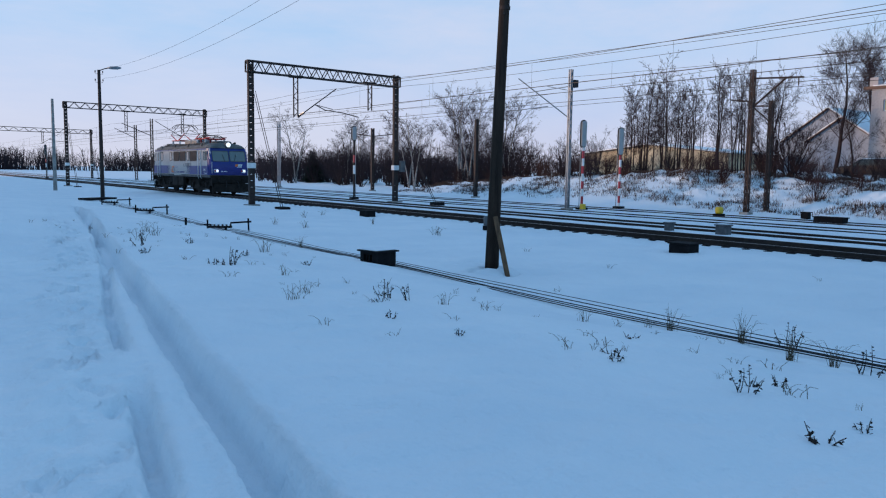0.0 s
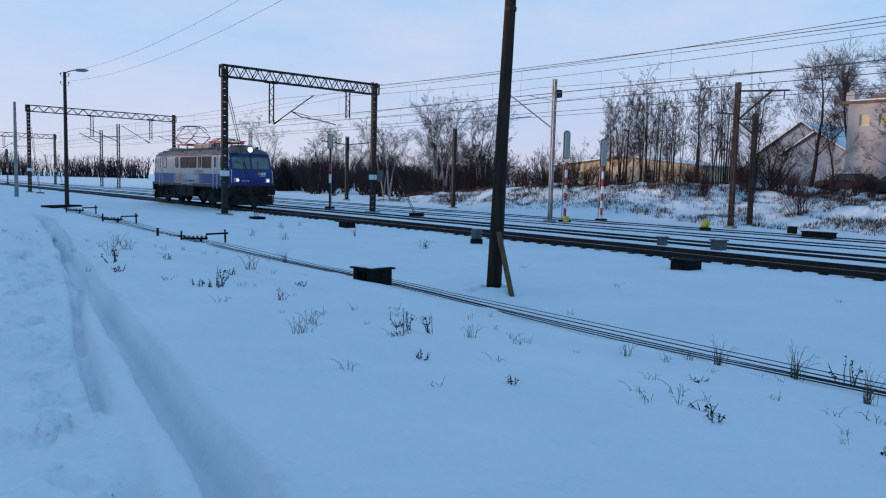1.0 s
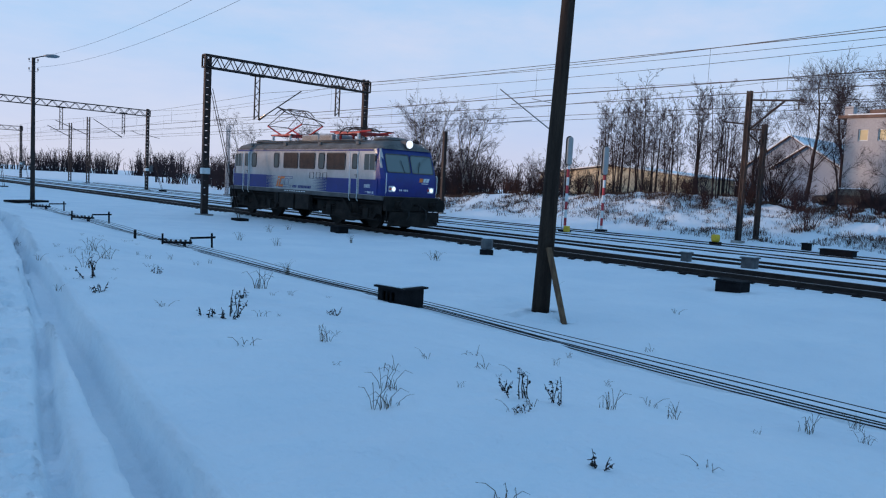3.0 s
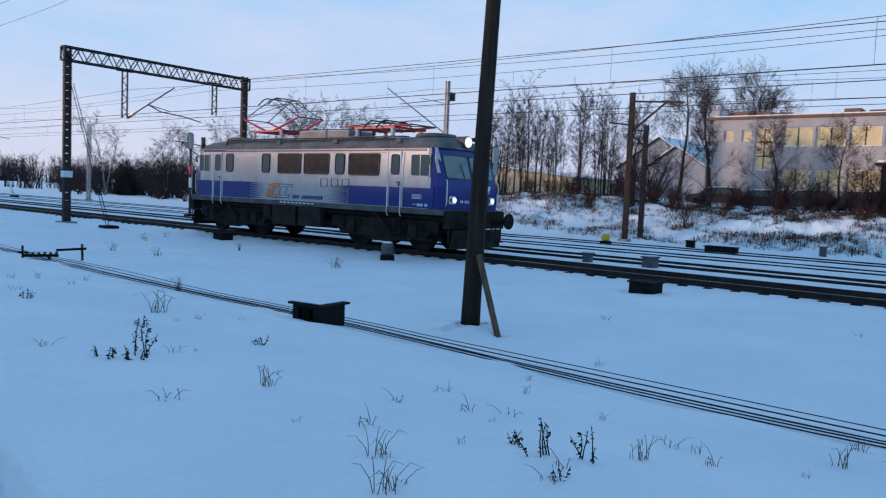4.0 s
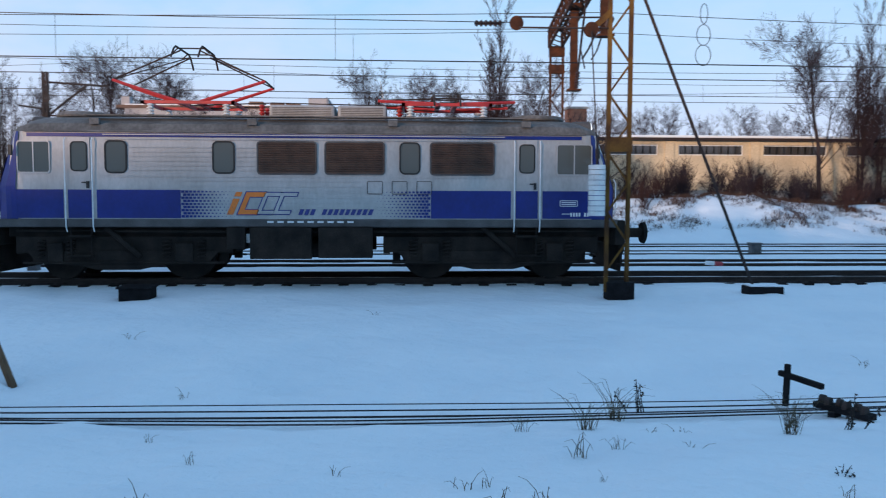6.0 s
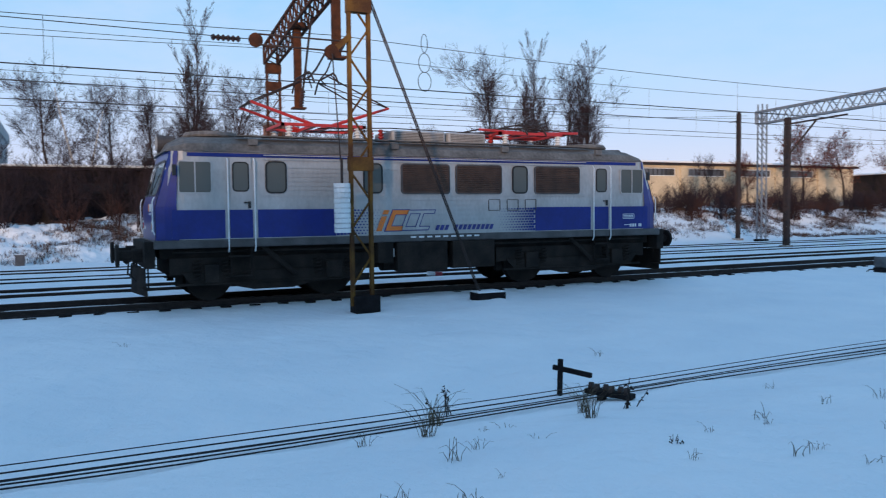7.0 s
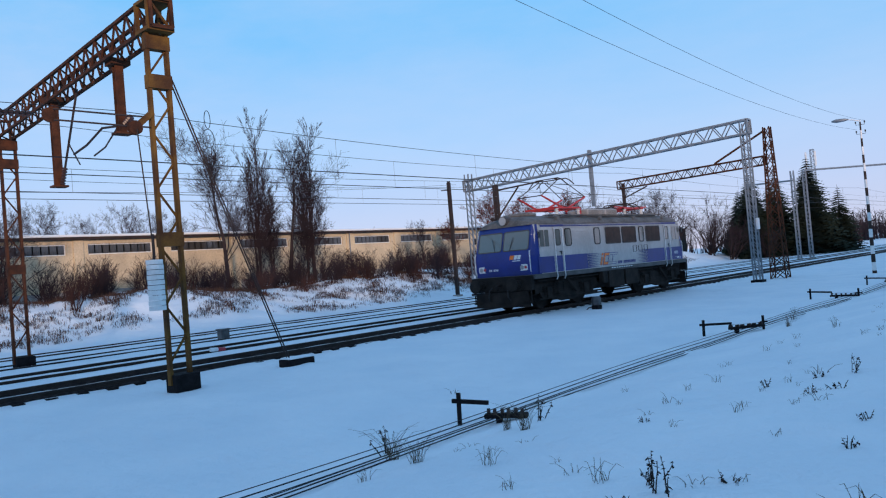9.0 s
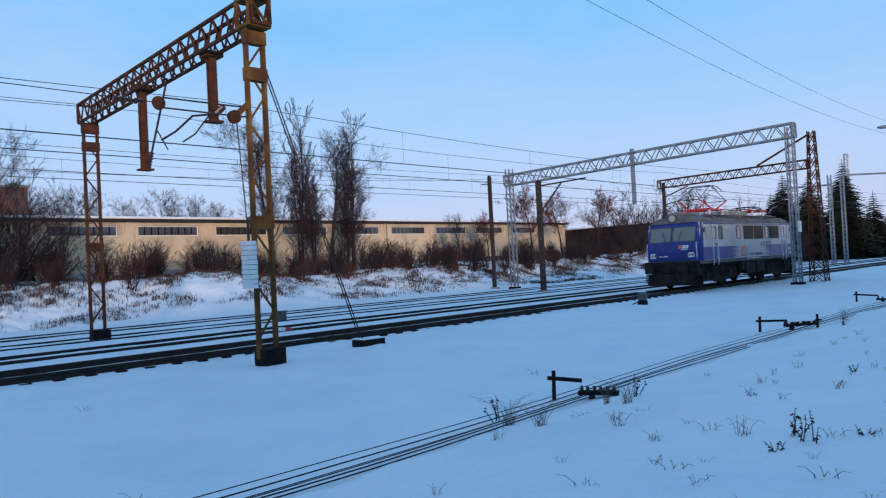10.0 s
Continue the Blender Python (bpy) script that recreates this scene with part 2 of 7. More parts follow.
BRICK_RED = mat("red_brick", (0.28, 0.13, 0.085), 0.9, second=(0.18, 0.085, 0.06), scale=3, fine=20, vary=0.3, bump=0.3)
ROOF_EDGE = mat("brown_roof_edge", (0.20, 0.13, 0.10), 0.8, scale=2, vary=0.3)
# cream pane colour paints the low sun's reflection in the office glass
SUN_REFLECTION = mat("cream_window_blind", (0.70, 0.60, 0.36), 0.6, second=(0.62, 0.50, 0.28), scale=1.5, vary=0.12, bump=0.02)
CAR_PAINT = mat("dark_car_paint", (0.02, 0.022, 0.028), 0.3, 0.2, vary=0.3, bump=0)

# ---- mesh helpers ----
class Geo:
    """Vertices and faces of one part, built up piece by piece."""

    def __init__(self):
        self.v, self.f = [], []

    def add(self, vs, fs):
        k = len(self.v)
        self.v.extend(tuple(p) for p in vs)
        self.f.extend(tuple(i + k for i in f) for f in fs)
        return self

    def box(self, x0, x1, y0, y1, z0, z1):
        vs = [(x, y, z) for z in (z0, z1) for x, y in ((x0, y0), (x1, y0), (x1, y1), (x0, y1))]
        return self.add(vs, [(3, 2, 1, 0), (4, 5, 6, 7), (0, 1, 5, 4), (1, 2, 6, 5), (2, 3, 7, 6), (3, 0, 4, 7)])

    def ring_tube(self, rings, closed=True):
        n = len(rings[0])
        k = len(self.v)
        for r in rings:
            self.v.extend(tuple(p) for p in r)
        for a in range(len(rings) - 1):
            for i in range(n):
                j = (i + 1) % n
                self.f.append((k + a * n + i, k + a * n + j, k + (a + 1) * n + j, k + (a + 1) * n + i))
        if closed:
            self.f.append(tuple(k + i for i in reversed(range(n))))
            self.f.append(tuple(k + (len(rings) - 1) * n + i for i in range(n)))
        return self

    def path(self, pts, radii, n=6, closed=True, squash=1.0, phase=0.0):
        pts = [Vector(p) for p in pts]
        if not hasattr(radii, "__len__"):
            radii = [radii] * len(pts)
        rings = []
        side = None
        for i, p in enumerate(pts):
            d = (pts[min(i + 1, len(pts) - 1)] - pts[max(i - 1, 0)]).normalized()
            if side is None:
                side = d.cross(Vector((0, 0, 1)) if abs(d.z) < 0.95 else Vector((0, 1, 0))).normalized()
            side = (side - d * side.dot(d)).normalized()
            up = side.cross(d)
            r = radii[i]
            rings.append([p + side * (r * math.cos(a)) + up * (r * squash * math.sin(a)) for a in (phase + 2 * math.pi * k / n for k in range(n))])
        return self.ring_tube(rings, closed)

    def bar(self, p, q, w, h=None):
        """A square bar between two points."""
        h = h or w
        return self.path([p, q], w * 0.7071, 4, True, h / w, math.pi / 4)

    def disc(self, c, axis, r, thick, n=20):
        c, axis = Vector(c), Vector(axis).normalized()
        return self.path([c - axis * thick / 2, c + axis * thick / 2], r, n)

    def prism(self, outline, axis, a, b):
        """An outline of 2D points drawn out along x, y or z from a to b."""
        put = {"x": lambda u, v, w: (w, u, v), "y": lambda u, v, w: (u, w, v), "z": lambda u, v, w: (u, v, w)}[axis]
        return self.ring_tube([[put(u, v, a) for u, v in outline], [put(u, v, b) for u, v in outline]])


def part(name, geo, material, parent=None, label="", smooth=False, bevel=0.0, weld=False):
    """Links a Geo as one mesh object under a thing or a part."""
    me = bpy.data.meshes.new(name)
    me.from_pydata(geo.v, [], geo.f)
    bm = bmesh.new()
    bm.from_mesh(me)
    if weld:
        bmesh.ops.remove_doubles(bm, verts=bm.verts, dist=0.0005)
    bmesh.ops.recalc_face_normals(bm, faces=bm.faces)
    if bevel:
        sharp = [e for e in bm.edges if len(e.link_faces) == 2 and e.calc_face_angle(0) > 0.6]
        bmesh.ops.bevel(bm, geom=sharp, offset=bevel, segments=2, affect="EDGES", profile=0.5, clamp_overlap=True)
    bm.to_mesh(me)
    bm.free()
    me.materials.append(material)
    if smooth:
        me.polygons.foreach_set("use_smooth", [True] * len(me.polygons))
    ob = new(name, me)
    if parent is not None:
        ob.parent = parent
    if label:
        tagged(ob, label)
    return ob


def thing(name, label, category, group="", kind="", at=None):
    ob = new(name)
    ob.empty_display_size = 0.2
    if at is not None:
        ob.matrix_basis = at
    return tagged(ob, label, category, group, kind)


def bulk(name, geo, material, smooth=False):
    """A large mesh straight from its lists."""
    me = bpy.data.meshes.new(name)
    me.from_pydata(geo.v, [], geo.f)
    me.materials.append(material)
    if smooth:
        me.polygons.foreach_set("use_smooth", [True] * len(me.polygons))
    return new(name, me)


PROFILE_X = (-60, -1, 1, 2.4, 3.6, 5, 6.2, 7.2, 10, 14, 16.2, 16.9, 17.2, 32.5, 40)
PROFILE_SOUTH = (0.60, 0.58, 0.52, 0.43, 0.25, 0.02, -0.22, -0.32, -0.30, -0.25, -0.23, -0.19, -0.14, -0.15, -0.2)
PROFILE_NORTH = (0.60, 0.59, 0.54, 0.47, 0.36, 0.14, -0.08, -0.16, -0.18, -0.21, -0.23, -0.19, -0.14, -0.15, -0.2)


def smooth_step(a, b, v):
    v = np.clip((v - a) / (b - a), 0, 1)
    return v * v * (3 - 2 * v)


def rut_x(y):
    return -1.07 + 0.168 * (y - 3.85)


def ground_z(x, y):
    """Height of the snow: a raised path, a shallow trough beside the line, flat yard, and a bank beyond it."""
    north = float(smooth_step(8.0, 15.0, y))
    z = (1 - north) * float(np.interp(x, PROFILE_X, PROFILE_SOUTH)) + north * float(np.interp(x, PROFILE_X, PROFILE_NORTH))
    foot = 35.5 + 1.2 * math.sin(y * 0.11) + 0.8 * math.sin(y * 0.29 + 1)
    keep = smooth_step(75, 45, y) * smooth_step(-120, -80, y)
    top = 1.75 + 0.25 * math.sin(y * 0.17 + 2) + 0.15 * math.sin(y * 0.43)
    z += keep * (top + 0.2) * float(smooth_step(foot, foot + 8.5, x))
    return z


def bank_rough(x, y):
    """Lumps of snow over grass and stones on the bank."""
    if x < 35 or x > 60:
        return 0.0
    k = float(smooth_step(35, 39, x))
    return k * (0.30 * noise.noise((x * 0.5, y * 0.5, 9.0)) + 0.14 * noise.noise((x * 1.5, y * 1.5, 2.0)) + 0.07 * noise.noise((x * 3.7, y * 3.7, 5.0)))


def on_ground(x, y, sink=0.0):
    return (x, y, ground_z(x, y) - sink)

# ---- ground: one sheet of snow to the horizon ----
def spread(start, stop, first, factor):
    out, step, v = [], first, start
    sign = 1 if stop > start else -1
    while (stop - v) * sign > 0:
        out.append(v)
        v += sign * step
        step *= factor
    return out + [stop]


def make_ground():
    xs = sorted(set([round(v, 3) for v in spread(-6.0, -3000, 0.3, 1.25)] + [round(-6 + 0.09 * i, 3) for i in range(28)] + [round(-3.5 + 0.034 * i, 3) for i in range(149)] + [round(1.55 + 0.09 * i, 3) for i in range(28)]
                    + [round(4.08 + 0.2 * i, 3) for i in range(60)] + [round(16.2 + 0.35 * i, 3) for i in range(54)] + [round(35.0 + 0.25 * i, 3) for i in range(55)] + [round(v, 3) for v in spread(48.7, 3000, 0.6, 1.22)]))
    ys = sorted(set([round(v, 3) for v in spread(-2.0, -3000, 0.25, 1.03)] + [round(-2 + 0.15 * i, 3) for i in range(22)] + [round(1.3 + 0.05 * i, 3) for i in range(264)] + [round(14.5 + 0.1 * i, 3) for i in range(65)] + [round(v, 3) for v in spread(21.0, 3000, 0.2, 1.035)]))
    rng = np.random.default_rng(4)
    feet = [(rut_x(y) - rng.normal(0.66, 0.15), y, rng.uniform(0.05, 0.085), rng.uniform(0.02, 0.055)) for y in rng.uniform(1.5, 24, 240)]
    feet += [(rut_x(y) - rng.uniform(1.2, 2.6), y, rng.uniform(0.09, 0.16), rng.uniform(0.01, 0.03)) for y in rng.uniform(1.5, 20, 60)]
    fx, fy, fr, fd = (np.array(c) for c in zip(*feet))
    verts = []
    for y in ys:
        r = rut_x(y)
        for x in xs:
            z = ground_z(x, y)
            if abs(x) < 60 and -90 < y < 120:
                calm = 0.25 if 17.0 < x < 33 else 1.0
                z += calm * (0.06 * noise.noise((x * 0.35, y * 0.35, 0.0)) + 0.045 * noise.noise((x * 1.1, y * 1.1, 4.0)) + 0.022 * noise.noise((x * 3.3, y * 3.3, 8.0)))
                z += bank_rough(x, y)
            if -6.2 < x < 4.2 and -3 < y < 70:
                u = x - r
                # the wheel rut with its pushed-up rim, a narrow one beside it, an old filled track farther off
                rough = 0.02 * noise.noise((x * 7, y * 7, 1.0)) + 0.01 * noise.noise((x * 17, y * 17, 2.0))
                wav = 0.012 * noise.noise((y * 2.5, 0.0, 5.0))
                z += -0.27 * math.exp(-(((u + wav) / 0.125) ** 16)) + 0.05 * math.exp(-(((u - 0.185) / 0.045) ** 2)) * (1 + 14 * rough) + 0.022 * math.exp(-(((u + 0.17) / 0.04) ** 2))
                v = u + 0.47 - 0.030 * (y - 4.2) + 0.03 * math.sin(y * 0.9)
                z += -0.17 * math.exp(-((v / 0.06) ** 10)) * float(smooth_step(-0.25, 0.25, noise.noise((0.0, y * 0.55, 3.0)) + 0.15)) + 0.02 * math.exp(-(((v - 0.12) / 0.05) ** 2))
                z += -0.045 * math.exp(-(((u + 1.25) / 0.28) ** 4))
                worn = float(smooth_step(-0.2, -0.4, u)) * float(smooth_step(-1.15, -0.85, u))
                z += worn * (rough * 1.5 + 0.022 * noise.noise((x * 4, y * 3.2, 6.0)) - 0.01)
                z += 0.35 * rough * float(smooth_step(-0.8, -1.2, u))
                if u < 0 and y < 26:
                    d2 = ((x - fx) / (fr * 0.75)) ** 2 + ((y - fy) / (fr * 1.35)) ** 2
                    z -= float(np.sum(fd * np.exp(-d2 * d2) - 0.35 * fd * np.exp(-((np.sqrt(d2) - 1.35) / 0.3) ** 2)))
            verts.append((x, y, z))
    nx, ny = len(xs), len(ys)
    g = Geo()
    g.v = verts
    g.f = [(j * nx + i, j * nx + i + 1, (j + 1) * nx + i + 1, (j + 1) * nx + i) for j in range(ny - 1) for i in range(nx - 1)]
    ob = bulk("ground", g, SNOW, True)
    tagged(ob, "blue-white snow over a railway yard, with wheel ruts and footprints", "snow", kind="structure")


make_ground()


# ---- tracks ----
def rail_profile():
    return [(-0.07, -0.15), (0.07, -0.15), (0.07, -0.135), (0.012, -0.115), (0.012, -0.04), (0.036, -0.03), (0.036, -0.004), (0.03, 0.0), (-0.03, 0.0), (-0.036, -0.004), (-0.036, -0.03), (-0.012, -0.04), (-0.012, -0.115), (-0.07, -0.135)]


def make_track(name, x, y0, y1, label, sink=0.0, bare=0.0, drift=0.0, seed=0):
    """Two rails on sleepers; bare: how wide the dark ballast strip shows through the snow."""
    rng = random.Random(seed)
    t = thing(name, label, "railway track", kind="structure", at=pose(x, 0, -sink))
    ys = [y0 + (y1 - y0) * i / 40 for i in range(41)]
    bend = lambda y: drift * max(0.0, (abs(y) - 20)) ** 2 * 1e-4
    for s in (-0.755, 0.755):
        g = Geo()
        g.ring_tube([[(s + bend(y) + u, y, v) for u, v in rail_profile()] for y in ys])
        part("rail", g, RAIL_RUST, t, "rusty flat-bottom rail")
        h = Geo()
        h.ring_tube([[(s + bend(y) + u, y, v) for u, v in ((-0.026, 0.0005), (0.026, 0.0005), (0.024, 0.003), (-0.024, 0.003))] for y in ys])
        part("rail_head", h, RAIL_HEAD, t, "shiny worn running surface")
    if bare:
        # uneven ribbon of ballast along each rail
        for s, w in ((-0.78, bare), (0.74, bare * 0.3)):
            g = Geo()
            n = int((y1 - y0) / 0.35)
            for k in range(n + 1):
                y = y0 + (y1 - y0) * k / n
                a = w * (0.75 + 0.5 * noise.noise((y * 0.6, s * 9, seed)) + 0.25 * noise.noise((y * 3.1, s, seed + 3.0)))
                b = w * (0.7 + 0.5 * noise.noise((y * 0.5, s * 5, seed + 7.0)))
                c = s + bend(y)
                zz = -0.105 + 0.02 * noise.noise((y * 4, s, 0.0))
                g.v += [(c - a - 0.05, y, -0.22), (c - a * 0.6, y, zz), (c + b * 0.6, y, zz + 0.005), (c + b + 0.05, y, -0.22)]
            g.f = [(k * 4 + i, k * 4 + i + 1, k * 4 + i + 5, k * 4 + i + 4) for k in range(n) for i in range(3)]
            part("ballast", g, BALLAST, t, "dark wet ballast showing through snow")
    return t


TRACK_NEAR = make_track("track_1", 18.05, -260, 300, "used railway track with dark rails in trodden snow", bare=0.08, seed=1)
TRACK_TWO = make_track("track_2", 22.45, -260, 300, "second railway track with dark rails in snow", bare=0.02, sink=0.06, seed=2)
make_track("track_3", 27.1, -260, 300, "side track with rails nearly drowned in snow", sink=0.10, bare=0.03, seed=3)
make_track("track_4", 31.3, -120, 120, "side track beside the bank, rails showing thinly through snow", sink=0.10, bare=0.05, seed=4)


def make_sleepers():
    g0 = Geo().box(-0.98, 0.98, -0.12, 0.12, -0.3, -0.15)
    me = None
    for tr, lo, hi in ((TRACK_NEAR, -35, 55), (TRACK_TWO, -30, 45)):
        y = lo
        while y < hi:
            if me is None:
                ob = part("sleeper", g0, SLEEPER, tr)
                me = ob.data
            else:
                ob = new("sleeper", me)
                ob.parent = tr
            ob.location = (0.02 * noise.noise((y, 0, 0)), y, 0.012 * noise.noise((y * 3, 1, 0)) + 0.005)
            y += 0.65

# ---- overhead line: gantries, masts, wires ----
def lattice_beam(g, p, q, width, depth, bays, chord=0.06, web=0.035, up=Vector((0, 0, 1))):
    """A four-chord truss between two points (tops of its end)."""
    p, q = Vector(p), Vector(q)
    d = (q - p).normalized()
    side = d.cross(up).normalized()
    down = d.cross(side)
    if down.dot(up) > 0:
        down = -down
    off = [side * (-width / 2), side * (width / 2), side * (width / 2) + down * depth, side * (-width / 2) + down * depth]
    for o in off:
        g.bar(p + o, q + o, chord)
    L = (q - p).length
    for i in range(bays):
        a, b = p + d * (L * i / bays), p + d * (L * (i + 1) / bays)
        m = (a + b) / 2
        for o1, o2 in ((0, 3), (1, 2)):
            g.bar(a + off[o1], m + off[o2], web)
            g.bar(m + off[o2], b + off[o1], web)
        for o1, o2 in ((0, 1), (3, 2)):
            g.bar(a + off[o1], b + off[o2], web * 0.8)
    for e in (p, q):
        for i in range(4):
            g.bar(e + off[i], e + off[(i + 1) % 4], chord)
    return g


def insulator(g, p, q, r=0.07, sheds=6):
    p, q = Vector(p), Vector(q)
    pts, rad = [], []
    for i in range(sheds):
        for k, s in ((0.0, 0.45), (0.35, 1.0), (0.55, 1.0), (0.95, 0.45)):
            pts.append(p.lerp(q, (i + k) / sheds))
            rad.append(r * s)
    g.path(pts, rad, 8)


def solid_post(g, x, y, z0, z1, w=0.26):
    """A mast of two channels joined by plates."""
    for s in (-1, 1):
        g.box(x + s * w * 0.5 - 0.035, x + s * w * 0.5 + 0.035, y - 0.10, y + 0.10, z0, z1)
    z = z0 + 0.3
    while z < z1 - 0.2:
        g.box(x - w * 0.5, x + w * 0.5, y - 0.085, y - 0.065, z, z + 0.32)
        g.box(x - w * 0.5, x + w * 0.5, y + 0.065, y + 0.085, z, z + 0.32)
        z += 0.36


def cantilever(thing_ob, base, tip, contact_z, mater=GALV):
    """The slanted arm with its registration tube over a track."""
    base, tip = Vector(base), Vector(tip)
    g = Geo()
    g.path([base, tip], 0.032, 8)
    side = Vector((0, 0, 1))
    g.path([base.lerp(tip, 0.42), Vector((tip.x, tip.y, contact_z + 0.35)) + (base - tip) * 0.1], 0.02, 6)
    part("cantilever_arm", g, mater, thing_ob, "slanted bracket arm")
    g = Geo()
    insulator(g, base - (tip - base).normalized() * 0.1, base + (tip - base).normalized() * 0.42, 0.075)
    part("insulator", g, CERAMIC, thing_ob, "brown ribbed insulator")


def make_gantry_near():
    """The rusted lattice portal beside the path."""
    at = pose(15.42, 3.96, 0, 0, 0, -2.9) @ pose(-15.42, -3.62, 0)
    t = thing("lattice_gantry", "rusty lattice portal over two tracks with yellow-brown legs", "gantry", at=at)
    for (x, y), z1, mt, lab in (((15.42, 3.62), 7.5, YELLOW_STEEL, "lattice leg in worn yellow-brown paint"), ((26.7, 3.24), 7.25, RUST_STEEL, "rusty lattice leg")):
        g = Geo()
        w = 0.44
        z0 = ground_z(x, y) + 0.32
        for s in (-1, 1):
            g.box(x - 0.07, x + 0.07, y + s * w / 2 - 0.035, y + s * w / 2 + 0.035, z0 - 0.2, z1)
        k, z = 0, z0 + 0.25
        while z < z1 - 0.7:
            a = -1 if k % 2 else 1
            g.bar((x, y + a * w / 2, z), (x, y - a * w / 2, z + 0.62), 0.04)
            z += 0.62
            k += 1
        part("leg", g, mt, t, lab)
        for zz in (2.84, 6.25, z1 - 0.4):
            part("batten_plate", Geo().box(x - 0.10, x + 0.10, y - w / 2 - 0.05, y + w / 2 + 0.05, zz, zz + 0.30), mt, t)
        g = Geo().box(x - 0.24, x + 0.24, y - 0.34, y + 0.22, z0 - 0.6, z0 + 0.02)
        part("footing", g, DARK_BLOCK, t, "black footing block", bevel=0.02)
    g = lattice_beam(Geo(), (15.1, 3.62, 8.15), (27.1, 3.24, 7.87), 0.46, 0.62, 19, 0.075, 0.042)
    part("beam", g, RUST_STEEL, t, "rusty four-chord truss beam")
    for z0, z1 in ((7.46, 7.54), (8.09, 8.16)):
        part("corner_plate", Geo().box(15.12, 15.72, 3.32, 3.92, z0, z1), YELLOW_STEEL, t, "yellow-brown corner plate")
    for cx in (15.12, 15.64):
        for cy in (3.32, 3.84):
            part("corner_post", Geo().box(cx, cx + 0.08, cy, cy + 0.08, 7.542, 8.088), YELLOW_STEEL, t)
    part("corner_brace", Geo().bar((15.16, 3.42, 7.56), (15.16, 3.82, 8.07), 0.05), YELLOW_STEEL, t)
    for x, z1 in ((17.75, 5.75), (21.95, 5.05)):
        g = Geo().box(x - 0.09, x - 0.05, 3.36, 3.56, z1, 7.5).box(x + 0.05, x + 0.09, 3.36, 3.56, z1, 7.5).box(x - 0.07, x + 0.07, 3.44, 3.47, z1, 7.5)
        g.box(x - 0.2, x + 0.2, 3.22, 3.68, 7.36, 7.5).box(x - 0.16, x + 0.16, 3.25, 3.65, z1 - 0.05, z1)
        part("drop_bracket", g, RUST_STEEL, t, "hanging rusty channel bracket")
    cantilever(t, (21.8, 3.4, 5.15), (20.4, 3.4, 7.4), 5.3, DARK_STEEL)
    g = Geo().path([(17.9, 3.4, 5.95), (19.0, 3.4, 6.1), (20.0, 3.4, 5.85), (20.9, 3.4, 5.75)], 0.03, 6)
    g.path([(18.0, 3.4, 6.0), (18.9, 3.4, 5.6), (19.6, 3.4, 5.5)], 0.022, 6)
    part("registration_arm", g, DARK_STEEL, t)
    g = Geo()
    insulator(g, (17.35, 3.4, 6.05), (17.85, 3.4, 5.9), 0.09)
    part("insulator", g, CERAMIC, t)
    # the tensioning gear: a pulley on a short arm, its chain, and a stack of weights beside the leg
    g = Geo().path([(15.33, 4.24, 5.36), (15.41, 4.24, 5.36)], 0.05, 12)
    for dx in (-0.045, 0.045):
        g.disc((15.37 + dx, 4.24, 5.36), (1, 0, 0), 0.15, 0.02, 22)
    part("pulley", g, RUST_STEEL, t, "rusty tension pulley")
    part("pulley_arm", Geo().bar((15.37, 3.84, 5.72), (15.37, 4.24, 5.36), 0.09, 0.12), YELLOW_STEEL, t, "yellow-brown pulley arm")
    for z in (5.62, 5.40):
        part("chain", Geo().path([(15.4, 3.84, z), (15.42, 4.4, z), (15.78, 5.7, z + 0.09)], 0.02, 5), DARK_STEEL, t, "dark tensioning chain")
    for dx in (0.0, 0.10):
        g = Geo().path([(15.40 + dx, 3.40, 6.7), (15.95 + dx, 0.42, -0.15)], 0.017, 6)
        part("stay_rod", g, DARK_STEEL, t, "slanted anchor stay")
    z0 = ground_z(15.9, 0.8)
    part("anchor_block", Geo().box(15.68, 16.15, -0.1, 0.66, z0 - 0.3, z0 + 0.19), DARK_BLOCK, t, "black anchor block with a cap of snow", bevel=0.02)
    part("snow_cap", Geo().box(15.7, 16.13, -0.07, 0.63, z0 + 0.18, z0 + 0.225), SNOW, t, bevel=0.02)
    wgt = thing("tension_weights", "stack of white tension weights hanging on a cable", "counterweight", at=at)
    g = Geo().path([(15.24, 4.26, 5.3), (15.23, 4.10, 2.7)], 0.014, 6)
    part("cable", g, DARK_STEEL, wgt)
    for i in range(10):
        z = 1.50 + i * 0.107
        o = 0.012 * math.sin(i * 2.3)
        g = Geo().path([(15.23 + o, 4.10, z), (15.23 + o, 4.10, z + 0.095)], 0.175, 14)
        part("weight", g, WHITE_PAINT, wgt)
    part("rod", Geo().path([(15.23, 4.10, 2.56), (15.23, 4.10, 3.1)], 0.03, 6), DARK_STEEL, wgt)


